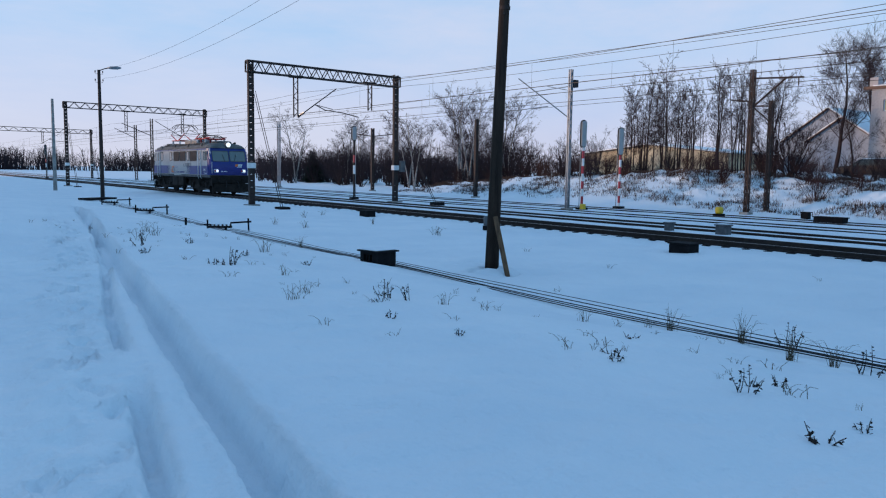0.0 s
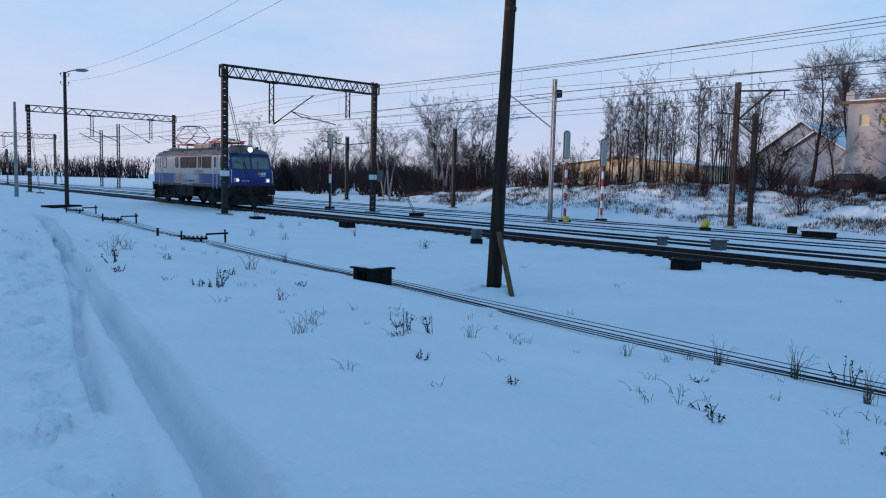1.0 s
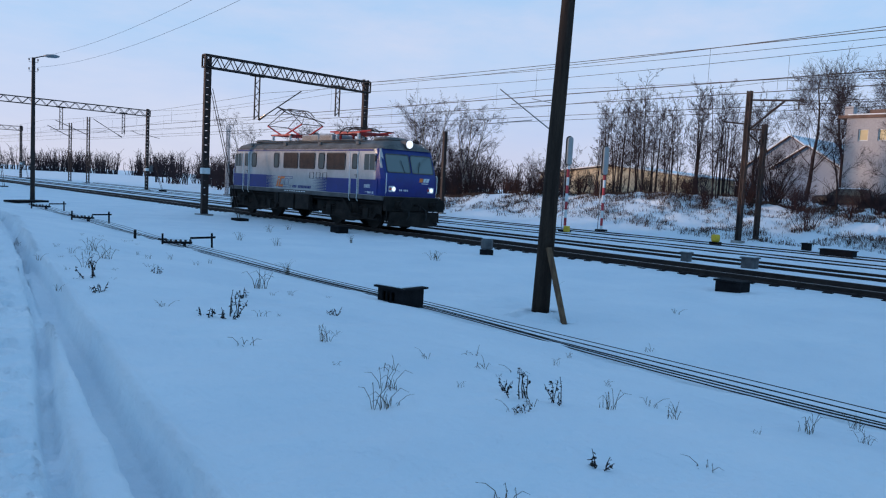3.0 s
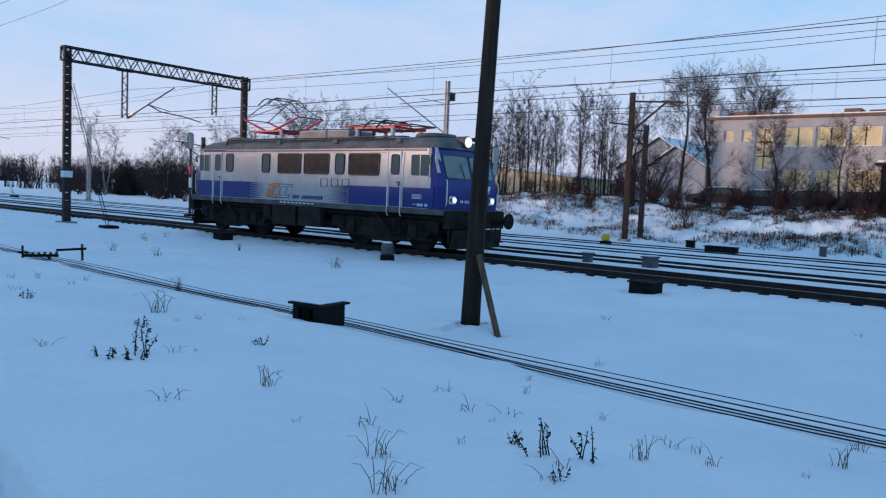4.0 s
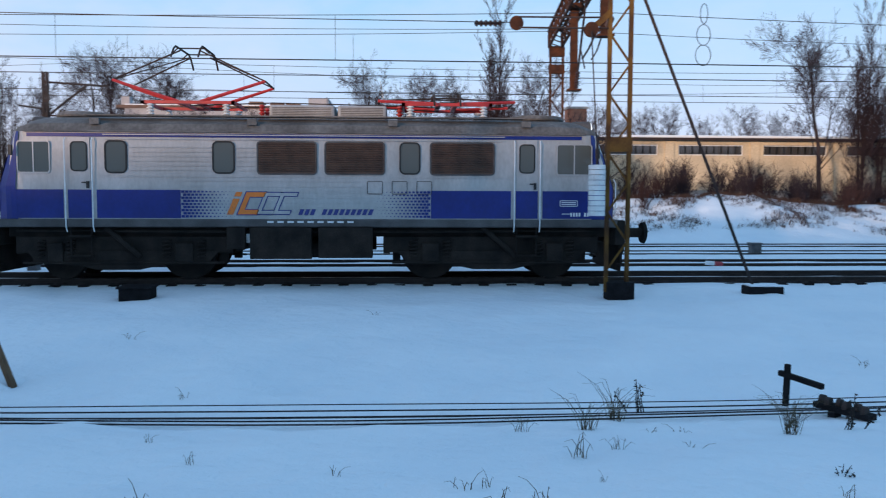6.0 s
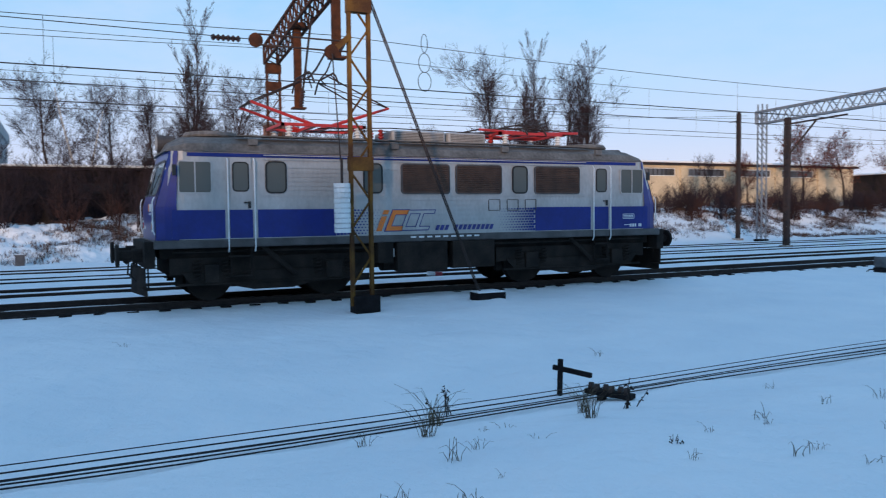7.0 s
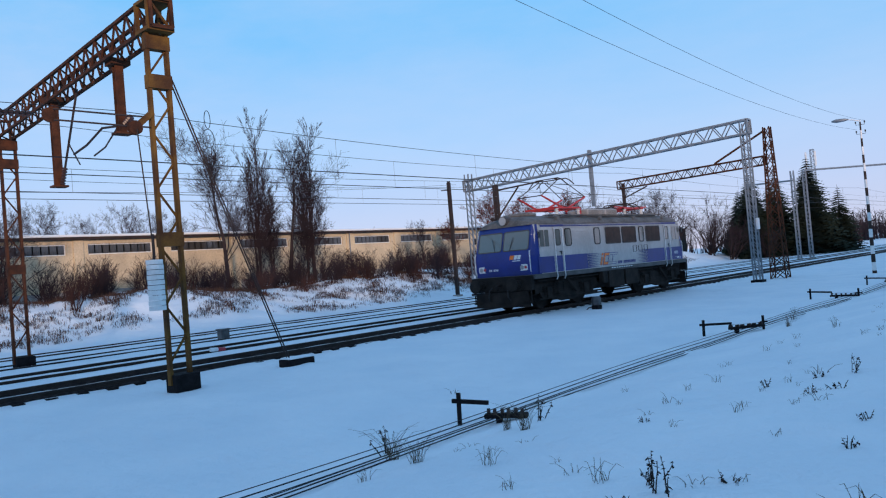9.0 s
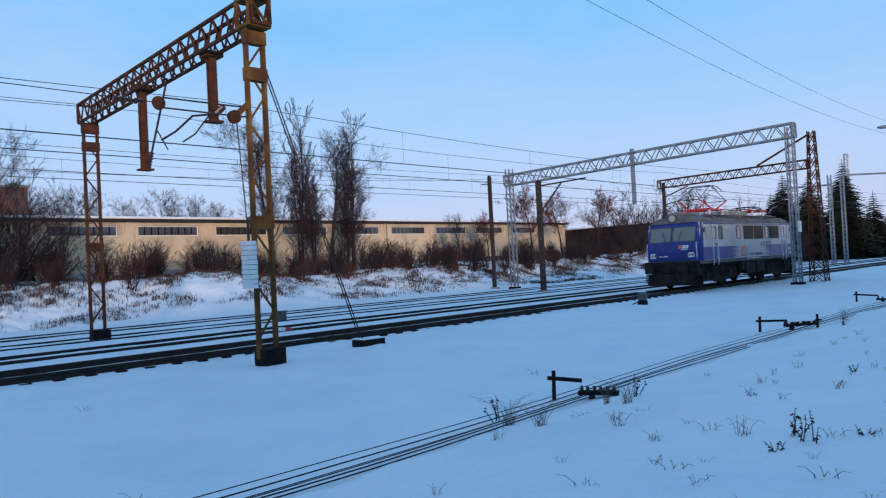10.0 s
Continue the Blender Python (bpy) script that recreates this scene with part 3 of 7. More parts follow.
def make_gantry_dark(name, y, x0, x1, ztop, drops, arm, label):
    t = thing(name, label, "gantry", "dark portals over the line")
    for x in (x0, x1):
        g = Geo()
        solid_post(g, x, y, ground_z(x, y) - 0.3, ztop)
        part("leg", g, DARK_STEEL, t, "dark riveted steel leg")
        g = Geo().box(x - 0.2, x + 0.2, y - 0.16, y + 0.16, 1.9, 2.2)
        part("white_band", g, WHITE_PAINT, t, "white painted band")
        g = Geo().box(x - 0.35, x + 0.35, y - 0.35, y + 0.35, ground_z(x, y) - 0.4, ground_z(x, y) + 0.08)
        part("footing", g, CONCRETE, t)
    g = lattice_beam(Geo(), (x0 - 0.2, y, ztop), (x1 + 0.2, y, ztop - 0.12), 0.4, 0.6, 14, 0.07, 0.04)
    part("beam", g, DARK_STEEL, t, "dark truss beam")
    for x, z1 in drops:
        g = Geo()
        for s in (-1, 1):
            g.bar((x + s * 0.13, y, ztop - 0.6), (x + s * 0.13, y, z1), 0.06)
        z, k = z1, 1
        while z < ztop - 0.9:
            g.bar((x - 0.13 * k, y, z), (x + 0.13 * k, y, z + 0.3), 0.03)
            z += 0.3
            k = -k
        g.box(x - 0.4, x + 0.4, y - 0.1, y + 0.1, ztop - 0.72, ztop - 0.58)
        part("drop_bracket", g, DARK_STEEL, t, "hanging lattice bracket")
    if arm:
        (bx, bz), (tx, tz) = arm
        cantilever(t, (bx, y, bz), (tx, y, tz), 5.3, DARK_STEEL)
        g = Geo().path([(bx + 1.0, y, bz + 0.75), (bx + 1.7, y, bz + 0.45), (bx + 2.9, y, bz + 0.35), (bx + 4.0, y, bz + 0.15)], 0.03, 6)
        part("registration_arm", g, DARK_STEEL, t)
    for dx in (0.0, 0.12):
        g = Geo().path([(x0 + 0.1 + dx, y - 0.15, 6.2), (x0 + 0.15 + dx, y - 3.6, -0.25)], 0.02, 6)
        part("stay_rod", g, DARK_STEEL, t)
        g = Geo().path([(x1 + dx, y - 0.15, 5.2), (x1 + dx, y - 4.5, -0.2)], 0.02, 6)
        part("stay_rod", g, DARK_STEEL, t)
    g = Geo().box(x0 - 0.1, x0 + 0.5, y - 4.0, y - 3.3, -0.5, -0.12)
    part("anchor_block", g, DARK_BLOCK, t, bevel=0.02)
    g = Geo().box(x1 - 0.25, x1 + 0.35, y - 4.9, y - 4.2, -0.5, 0.05)
    part("anchor_block", g, DARK_BLOCK, t, bevel=0.02)
    g = Geo().box(x1 + 0.18, x1 + 0.5, y - 0.4, y - 0.15, 1.8, 2.5)
    part("cabinet", g, GREY_BOX, t, "small grey cabinet on the leg", bevel=0.02)
    return t


def make_gantry_silver():
    t = thing("long_gantry", "long galvanised truss gantry spanning four tracks", "gantry")
    y = -29.7
    for x in (14.65, 34.0):
        g = Geo()
        for sx in (-1, 1):
            for sy in (-1, 1):
                g.box(x + sx * 0.17 - 0.035, x + sx * 0.17 + 0.035, y + sy * 0.2 - 0.035, y + sy * 0.2 + 0.035, ground_z(x, y) - 0.3, 8.4)
        z = 0.0
        while z < 8.0:
            for sx in (-1, 1):
                g.bar((x + sx * 0.17, y - 0.2, z), (x + sx * 0.17, y + 0.2, z + 0.4), 0.03)
            for sy in (-1, 1):
                g.bar((x - 0.17, y + sy * 0.2, z), (x + 0.17, y + sy * 0.2, z + 0.4), 0.03)
            z += 0.4
        part("leg", g, GALV, t, "galvanised lattice leg")
        g = Geo().box(x - 0.3, x + 0.3, y - 0.35, y + 0.35, ground_z(x, y) - 0.4, ground_z(x, y) + 0.12)
        part("footing", g, DARK_BLOCK, t, bevel=0.02)
    g = lattice_beam(Geo(), (14.4, y, 8.55), (34.3, y, 7.95), 0.5, 0.75, 20, 0.085, 0.05)
    part("beam", g, GALV, t, "grey galvanised truss beam")
    part("drop_post", Geo().box(24.1, 24.3, y - 0.1, y + 0.1, 5.0, 8.5), GALV, t)
    g = Geo().box(14.35, 14.5, y - 0.15, y + 0.15, 2.6, 3.2)
    part("plate", g, WHITE_PAINT, t, "white plate on the leg")


def make_red_portal():
    t = thing("old_lattice_portal", "old red-brown lattice mast with a tapering portal arm", "gantry", at=pose(-0.55, -0.2, 0.1))
    x, y = 15.2, -33.2
    g = Geo()
    H0 = ground_z(x, y) - 0.2
    for k in range(12):
        z0, z1 = H0 + (8.4 - H0) * k / 12, H0 + (8.4 - H0) * (k + 1) / 12
        w0, w1 = 0.42 - 0.25 * k / 12, 0.42 - 0.25 * (k + 1) / 12
        for sx in (-1, 1):
            for sy in (-1, 1):
                g.bar((x + sx * w0, y + sy * w0, z0), (x + sx * w1, y + sy * w1, z1), 0.06)
            g.bar((x + sx * w0, y - w0, z0), (x + sx * w1, y + w1, z1), 0.04)
            g.bar((x + sx * w0, y + w0, z0), (x + sx * w1, y - w1, z1), 0.04)
            g.bar((x - w0, y + sx * w0, z0), (x + w1, y + sx * w1, z1), 0.04)
            g.bar((x + w0, y + sx * w0, z0), (x - w1, y + sx * w1, z1), 0.04)
    part("mast", g, RUST_STEEL, t, "rusty square lattice mast")
    g = lattice_beam(Geo(), (15.5, y, 6.75), (24.9, y, 6.55), 0.4, 0.5, 14, 0.06, 0.035)
    g.bar((15.4, y, 8.2), (18.4, y, 6.75), 0.10)
    part("beam", g, RUST_STEEL, t, "rusty truss arm")
    g = Geo().box(24.5, 24.66, y - 0.1, y + 0.1, -0.3, 6.4)
    part("far_leg", g, DARK_STEEL, t)
    g = Geo().bar((24.6, y, 5.4), (22.9, y, 6.0), 0.07).bar((24.6, y, 4.9), (23.2, y, 5.2), 0.05)
    part("bracket", g, DARK_STEEL, t)


def make_mast(name, x, y, top, mt, label, arms, w=0.24, lattice=False):
    t = thing(name, label, "line mast")
    g = Geo()
    if lattice:
        for sx in (-1, 1):
            for sy in (-1, 1):
                g.box(x + sx * w / 2 - 0.03, x + sx * w / 2 + 0.03, y + sy * w / 2 - 0.03, y + sy * w / 2 + 0.03, ground_z(x, y) - 0.3, top)
        z, k = ground_z(x, y), 1
        while z < top - 0.4:
            for s in (-1, 1):
                g.bar((x - w / 2 * k, y + s * w / 2, z), (x + w / 2 * k, y + s * w / 2, z + 0.4), 0.028)
                g.bar((x + s * w / 2, y - w / 2 * k, z), (x + s * w / 2, y + w / 2 * k, z + 0.4), 0.028)
            z += 0.4
            k = -k
    else:
        solid_post(g, x, y, ground_z(x, y) - 0.3, top, w)
    part("post", g, mt, t)
    for a, b, r in arms:
        g = Geo().path([(x + a[0], y + a[1], a[2]), (x + b[0], y + b[1], b[2])], r, 6)
        part("arm", g, mt, t)
    g = Geo().box(x - 0.25, x + 0.25, y - 0.25, y + 0.25, ground_z(x, y) - 0.4, ground_z(x, y) + 0.1)
    part("footing", g, CONCRETE, t)
    return t


make_gantry_near()
make_gantry_dark("portal_gantry", 42.5, 14.8, 24.45, 7.85, ((17.55, 4.9), (22.55, 5.55)), ((17.75, 4.95), (20.2, 6.7)), "dark steel portal gantry over two tracks with white leg bands")
make_gantry_dark("portal_gantry", 88.0, 13.7, 28.1, 8.4, ((19.6, 5.6), (25.6, 5.6)), ((25.4, 5.3), (22.6, 6.9)), "dark steel portal gantry farther along the line")
make_gantry_dark("portal_gantry", 135.0, 7.0, 26.0, 7.7, ((19.0, 5.5),), ((18.9, 5.3), (21.3, 6.8)), "far dark portal gantry over the yard throat")
make_gantry_silver()
make_red_portal()
m = make_mast("catenary_mast", 28.5, 31.2, 7.5, GALV, "galvanised line mast with a long slanted arm", [((0, 0, 4.85), (-0.4, 3.8, 7.3), 0.035), ((0, 0, 6.6), (-0.3, 3.0, 6.45), 0.025), ((0, 0.2, 6.4), (-0.2, 1.6, 6.7), 0.02), ((-0.1, 1.6, 5.6), (-0.5, 4.4, 5.45), 0.025)], 0.13, True)
g = Geo().box(28.62, 28.95, 31.05, 31.35, 6.55, 6.95)
part("gear_box", g, DARK_STEEL, m)
make_mast("bracket_mast", 35.0, 24.35, 7.4, DARK_STEEL, "rusty lattice mast with arms to both sides", [((0, 0, 6.95), (0.1, -2.7, 6.8), 0.05), ((0, 0, 5.4), (0.1, -1.75, 6.82), 0.055), ((0, 0, 5.75), (-0.1, 1.15, 5.9), 0.045), ((0.1, -2.45, 6.8), (0.1, -2.45, 6.4), 0.03)], 0.17, True)
make_mast("bracket_mast", 37.5, 24.7, 6.0, DARK_STEEL, "shorter rusty lattice mast at the foot of the bank", [((0, 0, 5.7), (0.1, 1.05, 5.75), 0.045), ((0, 0, 4.8), (-0.6, 0.7, 5.6), 0.045)], 0.17, True)
make_mast("line_mast", 35.5, 48.0, 5.9, DARK_STEEL, "dark slim steel mast beside the yard", [], 0.2)
make_mast("catenary_mast", 30.0, 124.0, 8.2, DARK_STEEL, "far dark lattice mast", [((0, 0, 6.2), (-3.0, 0, 7.6), 0.05)], 0.3, True)
make_mast("catenary_mast", 29.3, 113.0, 8.6, DARK_STEEL, "far dark lattice mast", [((0, 0, 6.2), (-4.0, 0, 7.8), 0.05), ((0, 0, 6.9), (-4.6, 0, 6.6), 0.04)], 0.3, True)
make_mast("catenary_mast", 33.5, 80.0, 7.0, GALV, "grey lattice mast in front of the trees", [], 0.25, True)
make_mast("catenary_mast", 37.6, 67.0, 6.0, DARK_STEEL, "dark mast with a cross arm", [((0, 0, 5.2), (2.2, -1.0, 5.5), 0.05), ((0, 0, 5.2), (-2.2, 1.0, 5.5), 0.05), ((0, 0, 4.0), (-1.6, 0.8, 5.4), 0.04)], 0.25)
make_mast("catenary_mast", 35.6, -29.4, 8.0, DARK_STEEL, "dark slim mast near the bank", [((0, 0, 7.5), (0.5, 0.3, 7.5), 0.04)], 0.16)
make_mast("bracket_mast", 27.75, -24.4, 6.6, DARK_STEEL, "dark twin-channel mast with a bracket arm over a side track", [((0, 0, 6.3), (-3.0, -0.6, 6.5), 0.05), ((0, 0, 4.6), (-1.5, -0.3, 6.4), 0.05)], 0.24)
make_mast("catenary_mast", 24.1, -70.0, 8.9, GALV, "pale mast farther down the line", [((0, 0, 7.9), (6.0, -4.0, 8.3), 0.10)], 0.3, True)
make_mast("catenary_mast", 22.4, -68.0, 8.7, GALV, "pale mast farther down the line", [((0, 0, 8.6), (-9.0, -3.0, 8.2), 0.10)], 0.3, True)


def sag_wire(g, p, q, sag, r, n=14):
    p, q = Vector(p), Vector(q)
    g.path([p.lerp(q, i / n) - Vector((0, 0, sag * 4 * (i / n) * (1 - i / n))) for i in range(n + 1)], r, 5)


def make_catenary(name, x, spans, contact, top, dips, label):
    t = thing(name, label, "overhead wire")
    for a, b in zip(spans[:-1], spans[1:]):
        g = Geo()
        for dx in (-0.04, 0.04):
            sag_wire(g, (x + dx, a, contact), (x + dx, b, contact), 0.02, 0.0075)
        part("contact_wire", g, WIRE, t)
        g = Geo()
        sag_wire(g, (x, a, top), (x, b, top), dips, 0.009)
        part("messenger_wire", g, WIRE, t)
        n = max(3, int((b - a) / 6))
        for i in range(1, n):
            u = i / n
            g = Geo().path([(x, a + (b - a) * u, contact), (x, a + (b - a) * u, top - dips * 4 * u * (1 - u))], 0.005, 4)
            part("dropper", g, WIRE, t)


make_catenary("overhead_line", 18.05, (-110, -70, -31, 3.6, 42.5, 88, 135, 190), 5.14, 6.35, 0.30, "taut double contact wire and messenger above the used track")
make_catenary("overhead_line", 22.45, (-110, -70, -31, 3.4, 42.5, 88, 135, 190), 5.46, 6.85, 0.35, "contact wire and messenger above the second track")
make_catenary("overhead_line", 27.1, (-110, -70, -29.5, 31.2, 80, 124, 190), 5.6, 6.9, 0.5, "contact wire and messenger above the side track")
make_catenary("overhead_line", 31.3, (-110, -70, -29.5, 21.2, 67, 124), 5.9, 7.2, 0.6, "contact wire and messenger beside the bank")
t = thing("feeder_cable", "thin overhead feeder cables strung between the gantries", "overhead wire")
for p, q, s in (((26.4, 3.4, 7.75), (24.4, 42.5, 7.7), 0.3), ((15.98, 6.1, 5.61), (18.0, 36.0, 6.3), 0.05), ((24.4, 42.5, 7.9), (28.0, 88, 8.3), 0.6), ((35, -29.5, 7.8), (33.5, 22, 6.6), 0.6)):
    g = Geo()
    sag_wire(g, p, q, s, 0.010)
    part("cable", g, WIRE, t)
g = Geo()
insulator(g, (16.12, 6.35, 5.62), (16.2, 6.95, 5.63), 0.07, 6)
part("strain_insulator", g, CERAMIC, t, "dark strain insulator")
g = Geo()
g.disc((15.98, 6.06, 5.6), (1, 0.1, 0), 0.15, 0.06, 18)
part("tension_yoke", g, RUST_STEEL, t, "rusty round tension yoke")
t = thing("wire_jumper", "looped jumper wire on the messenger", "overhead wire")
for cz, rz, ry in ((6.36, 0.24, 0.09), (5.85, 0.25, 0.17), (5.36, 0.25, 0.19)):
    g = Geo().path([(18.05, 1.15 + ry * math.sin(a), cz + rz * math.cos(a)) for a in (k * math.pi / 10 for k in range(21))], 0.010, 5)
    part("loop", g, WIRE, t)

# ---- the locomotive: built round its own middle, on the rail top, running towards -y ----
def body_ring(y, half, z_eave, crown, inset=0.0):
    """Cross-section of the body shell from sill to roof edge."""
    h = half - inset
    return [(-h, y, 1.38), (-h, y, 2.05), (-h + 0.02, y, 2.9), (-h + 0.06, y, z_eave), (h - 0.06, y, z_eave), (h - 0.02, y, 2.9), (h, y, 2.05), (h, y, 1.38)]


def rounded(u0, u1, v0, v1, r, n=4):
    pts = []
    for cu, cv, a0 in ((u1 - r, v1 - r, 0), (u0 + r, v1 - r, 90), (u0 + r, v0 + r, 180), (u1 - r, v0 + r, 270)):
        for k in range(n + 1):
            a = radians(a0 + 90 * k / n)
            pts.append((cu + r * math.cos(a), cv + r * math.sin(a)))
    return pts


def side_panel(u0, u1, v0, v1, r, depth, out, side):
    """A rounded plate on the body side: u along y, v up."""
    x = side * (1.46 + out)
    return Geo().prism(rounded(u0, u1, v0, v1, r), "x", x - side * depth, x)


def frame_ring(u0, u1, v0, v1, r, w, x0, x1):
    a, b = rounded(u0 - w, u1 + w, v0 - w, v1 + w, r + w), rounded(u0, u1, v0, v1, r)
    n = len(a)
    g = Geo()
    for x in (x0, x1):
        g.v += [(x, u, v) for u, v in a] + [(x, u, v) for u, v in b]
    for i in range(n):
        j = (i + 1) % n
        g.f += [(i, j, n + j, n + i), (2 * n + i, 3 * n + i, 3 * n + j, 2 * n + j), (i, 2 * n + i, 2 * n + j, j), (n + i, n + j, 3 * n + j, 3 * n + i)]
    return g


def make_wheel(parent, x, y):
    w = part("wheel", Geo().disc((x, y, 0.625), (1, 0, 0), 0.625, 0.13, 32).disc((x - math.copysign(0.06, x) * -0.0, y, 0.625), (1, 0, 0), 0.2, 0.2, 16), LOCO_UNDER, parent, "grimy spoked wheel")
    g = Geo()
    n = 32
    rings = []
    for r, dx in ((0.56, -0.075), (0.628, -0.075), (0.628, 0.05), (0.655, 0.055), (0.655, 0.075), (0.56, 0.075)):
        s = -math.copysign(1, x)
        rings.append([(x + s * dx, y + r * math.cos(2 * math.pi * k / n), 0.655 + (r) * math.sin(2 * math.pi * k / n) - 0.03) for k in range(n)])
    g.ring_tube(rings, False)
    part("tyre", g, LOCO_UNDER, w)
    return w


def make_bogie(loco, yc):
    b = part("bogie", Geo().box(-1.22, -1.08, yc - 2.5, yc + 2.5, 0.62, 0.98).box(1.08, 1.22, yc - 2.5, yc + 2.5, 0.62, 0.98).box(-1.1, 1.1, yc - 0.35, yc + 0.35, 0.55, 1.0).box(-1.2, 1.2, yc - 2.5, yc - 2.35, 0.6, 0.95).box(-1.2, 1.2, yc + 2.35, yc + 2.5, 0.6, 0.95), LOCO_UNDER, loco, "grimy black bogie with coil springs")
    for dy in (-1.43, 1.43):
        for x in (-0.78, 0.78):
            make_wheel(b, x, yc + dy)
        part("axle", Geo().path([(-1.25, yc + dy, 0.625), (1.25, yc + dy, 0.625)], 0.09, 12), LOCO_UNDER, b)
        for s in (-1, 1):
            part("axle_box", Geo().box(s * 1.18 - 0.14, s * 1.18 + 0.14, yc + dy - 0.2, yc + dy + 0.2, 0.42, 0.84), LOCO_UNDER, b, bevel=0.03)
            for o in (-0.38, 0.38):
                g = Geo()
                g.path([(s * 1.24 + 0.085 * math.cos(a), yc + dy + o + 0.085 * math.sin(a), 0.5 + 0.42 * a / (2 * math.pi * 5)) for a in (k * 0.5 for k in range(64))], 0.02, 5)
                part("coil_spring", g, LOCO_UNDER, b)
    for s in (-1, 1):
        part("brake_rod", Geo().path([(s * 1.27, yc - 2.3, 0.4), (s * 1.27, yc + 2.3, 0.4)], 0.03, 6), LOCO_UNDER, b)
        for dy in (-0.72, 0.72, -2.2, 2.2):
            part("brake_block", Geo().box(s * 0.78 - 0.07, s * 0.78 + 0.07, yc + dy - 0.09, yc + dy + 0.09, 0.35, 0.85), LOCO_UNDER, b)
        part("side_frame", Geo().prism([(yc - 2.2, 0.66), (yc + 2.2, 0.66), (yc + 1.95, 0.40), (yc + 0.9, 0.34), (yc + 0.45, 0.24), (yc - 0.45, 0.24), (yc - 0.9, 0.34), (yc - 1.95, 0.40)], "x", s * 1.23 - 0.03, s * 1.23 + 0.03), LOCO_UNDER, b, "black bogie side frame")
        part("damper", Geo().path([(s * 1.35, yc - 0.5, 0.55), (s * 1.35, yc + 0.25, 1.2)], 0.06, 8), LOCO_UNDER, b)


def make_pantograph(loco, yc, raised):
    p = part("pantograph", Geo().box(-0.75, -0.67, yc - 1.05, yc + 1.05, 3.98, 4.05).box(0.67, 0.75, yc - 1.05, yc + 1.05, 3.98, 4.05).ring_tube([[(-0.75, yc - 1.05, 3.98), (0.75, yc - 1.05, 3.98), (0.75, yc - 1.05, 4.05), (-0.75, yc - 1.05, 4.05)], [(-0.75, yc - 0.97, 3.98), (0.75, yc - 0.97, 3.98), (0.75, yc - 0.97, 4.05), (-0.75, yc - 0.97, 4.05)]]).box(-0.75, 0.75, yc + 0.97, yc + 1.05, 3.98, 4.05), PANTO_RED, loco, "red diamond pantograph, raised to the wire" if raised else "red diamond pantograph, folded down")
    for dy in (-0.2, 0.2):
        part("cross_bar", Geo().box(-0.7, 0.7, yc + dy - 0.05, yc + dy + 0.05, 3.985, 4.055), PANTO_RED, p)
    for dx in (-0.7, 0.7):
        for dy in (-0.85, 0.85):
            g = Geo()
            insulator(g, (dx, yc + dy, 3.72), (dx, yc + dy, 3.99), 0.09, 4)
            part("insulator", g, WHITE_PAINT, p, "pale porcelain insulator")
    knee_y, knee_z, top_z = (1.72, 4.52, 5.22) if raised else (1.6, 4.10, 4.20)
    for s in (-1, 1):
        for dx in (-0.62, 0.62):
            part("lower_arm", Geo().path([(dx, yc + s * 0.25, 4.04), (dx * 0.95, yc + s * knee_y, knee_z)], [0.045, 0.035], 6), PANTO_RED, p)
            part("upper_arm", Geo().path([(dx * 0.95, yc + s * knee_y, knee_z), (dx * 0.75, yc + s * (0.22 if raised else -0.1), top_z)], 0.019, 6), DARK_STEEL, p)
        part("cross_tube", Geo().path([(-0.6, yc + s * knee_y, knee_z), (0.6, yc + s * knee_y, knee_z)], 0.022, 6), DARK_STEEL, p)
        part("diagonal", Geo().path([(-0.59, yc + s * knee_y, knee_z), (0.45, yc + s * 0.25, top_z)], 0.014, 5), DARK_STEEL, p)
        g = Geo().path([(-0.95, yc + s * 0.3, top_z - 0.22), (-0.72, yc + s * 0.3, top_z + 0.0), (-0.55, yc + s * 0.3, top_z + 0.08), (0.55, yc + s * 0.3, top_z + 0.08), (0.72, yc + s * 0.3, top_z), (0.95, yc + s * 0.3, top_z - 0.22)], 0.024, 6)
        part("contact_strip", g, DARK_STEEL, p, "dark carbon contact strip with bent horns")
    for dx in (-0.4, 0.4):
        part("cradle", Geo().path([(dx, yc - 0.42, top_z - 0.05), (dx, yc - 0.3, top_z + 0.06), (dx, yc + 0.3, top_z + 0.06), (dx, yc + 0.42, top_z - 0.05)], 0.018, 5), DARK_STEEL, p)


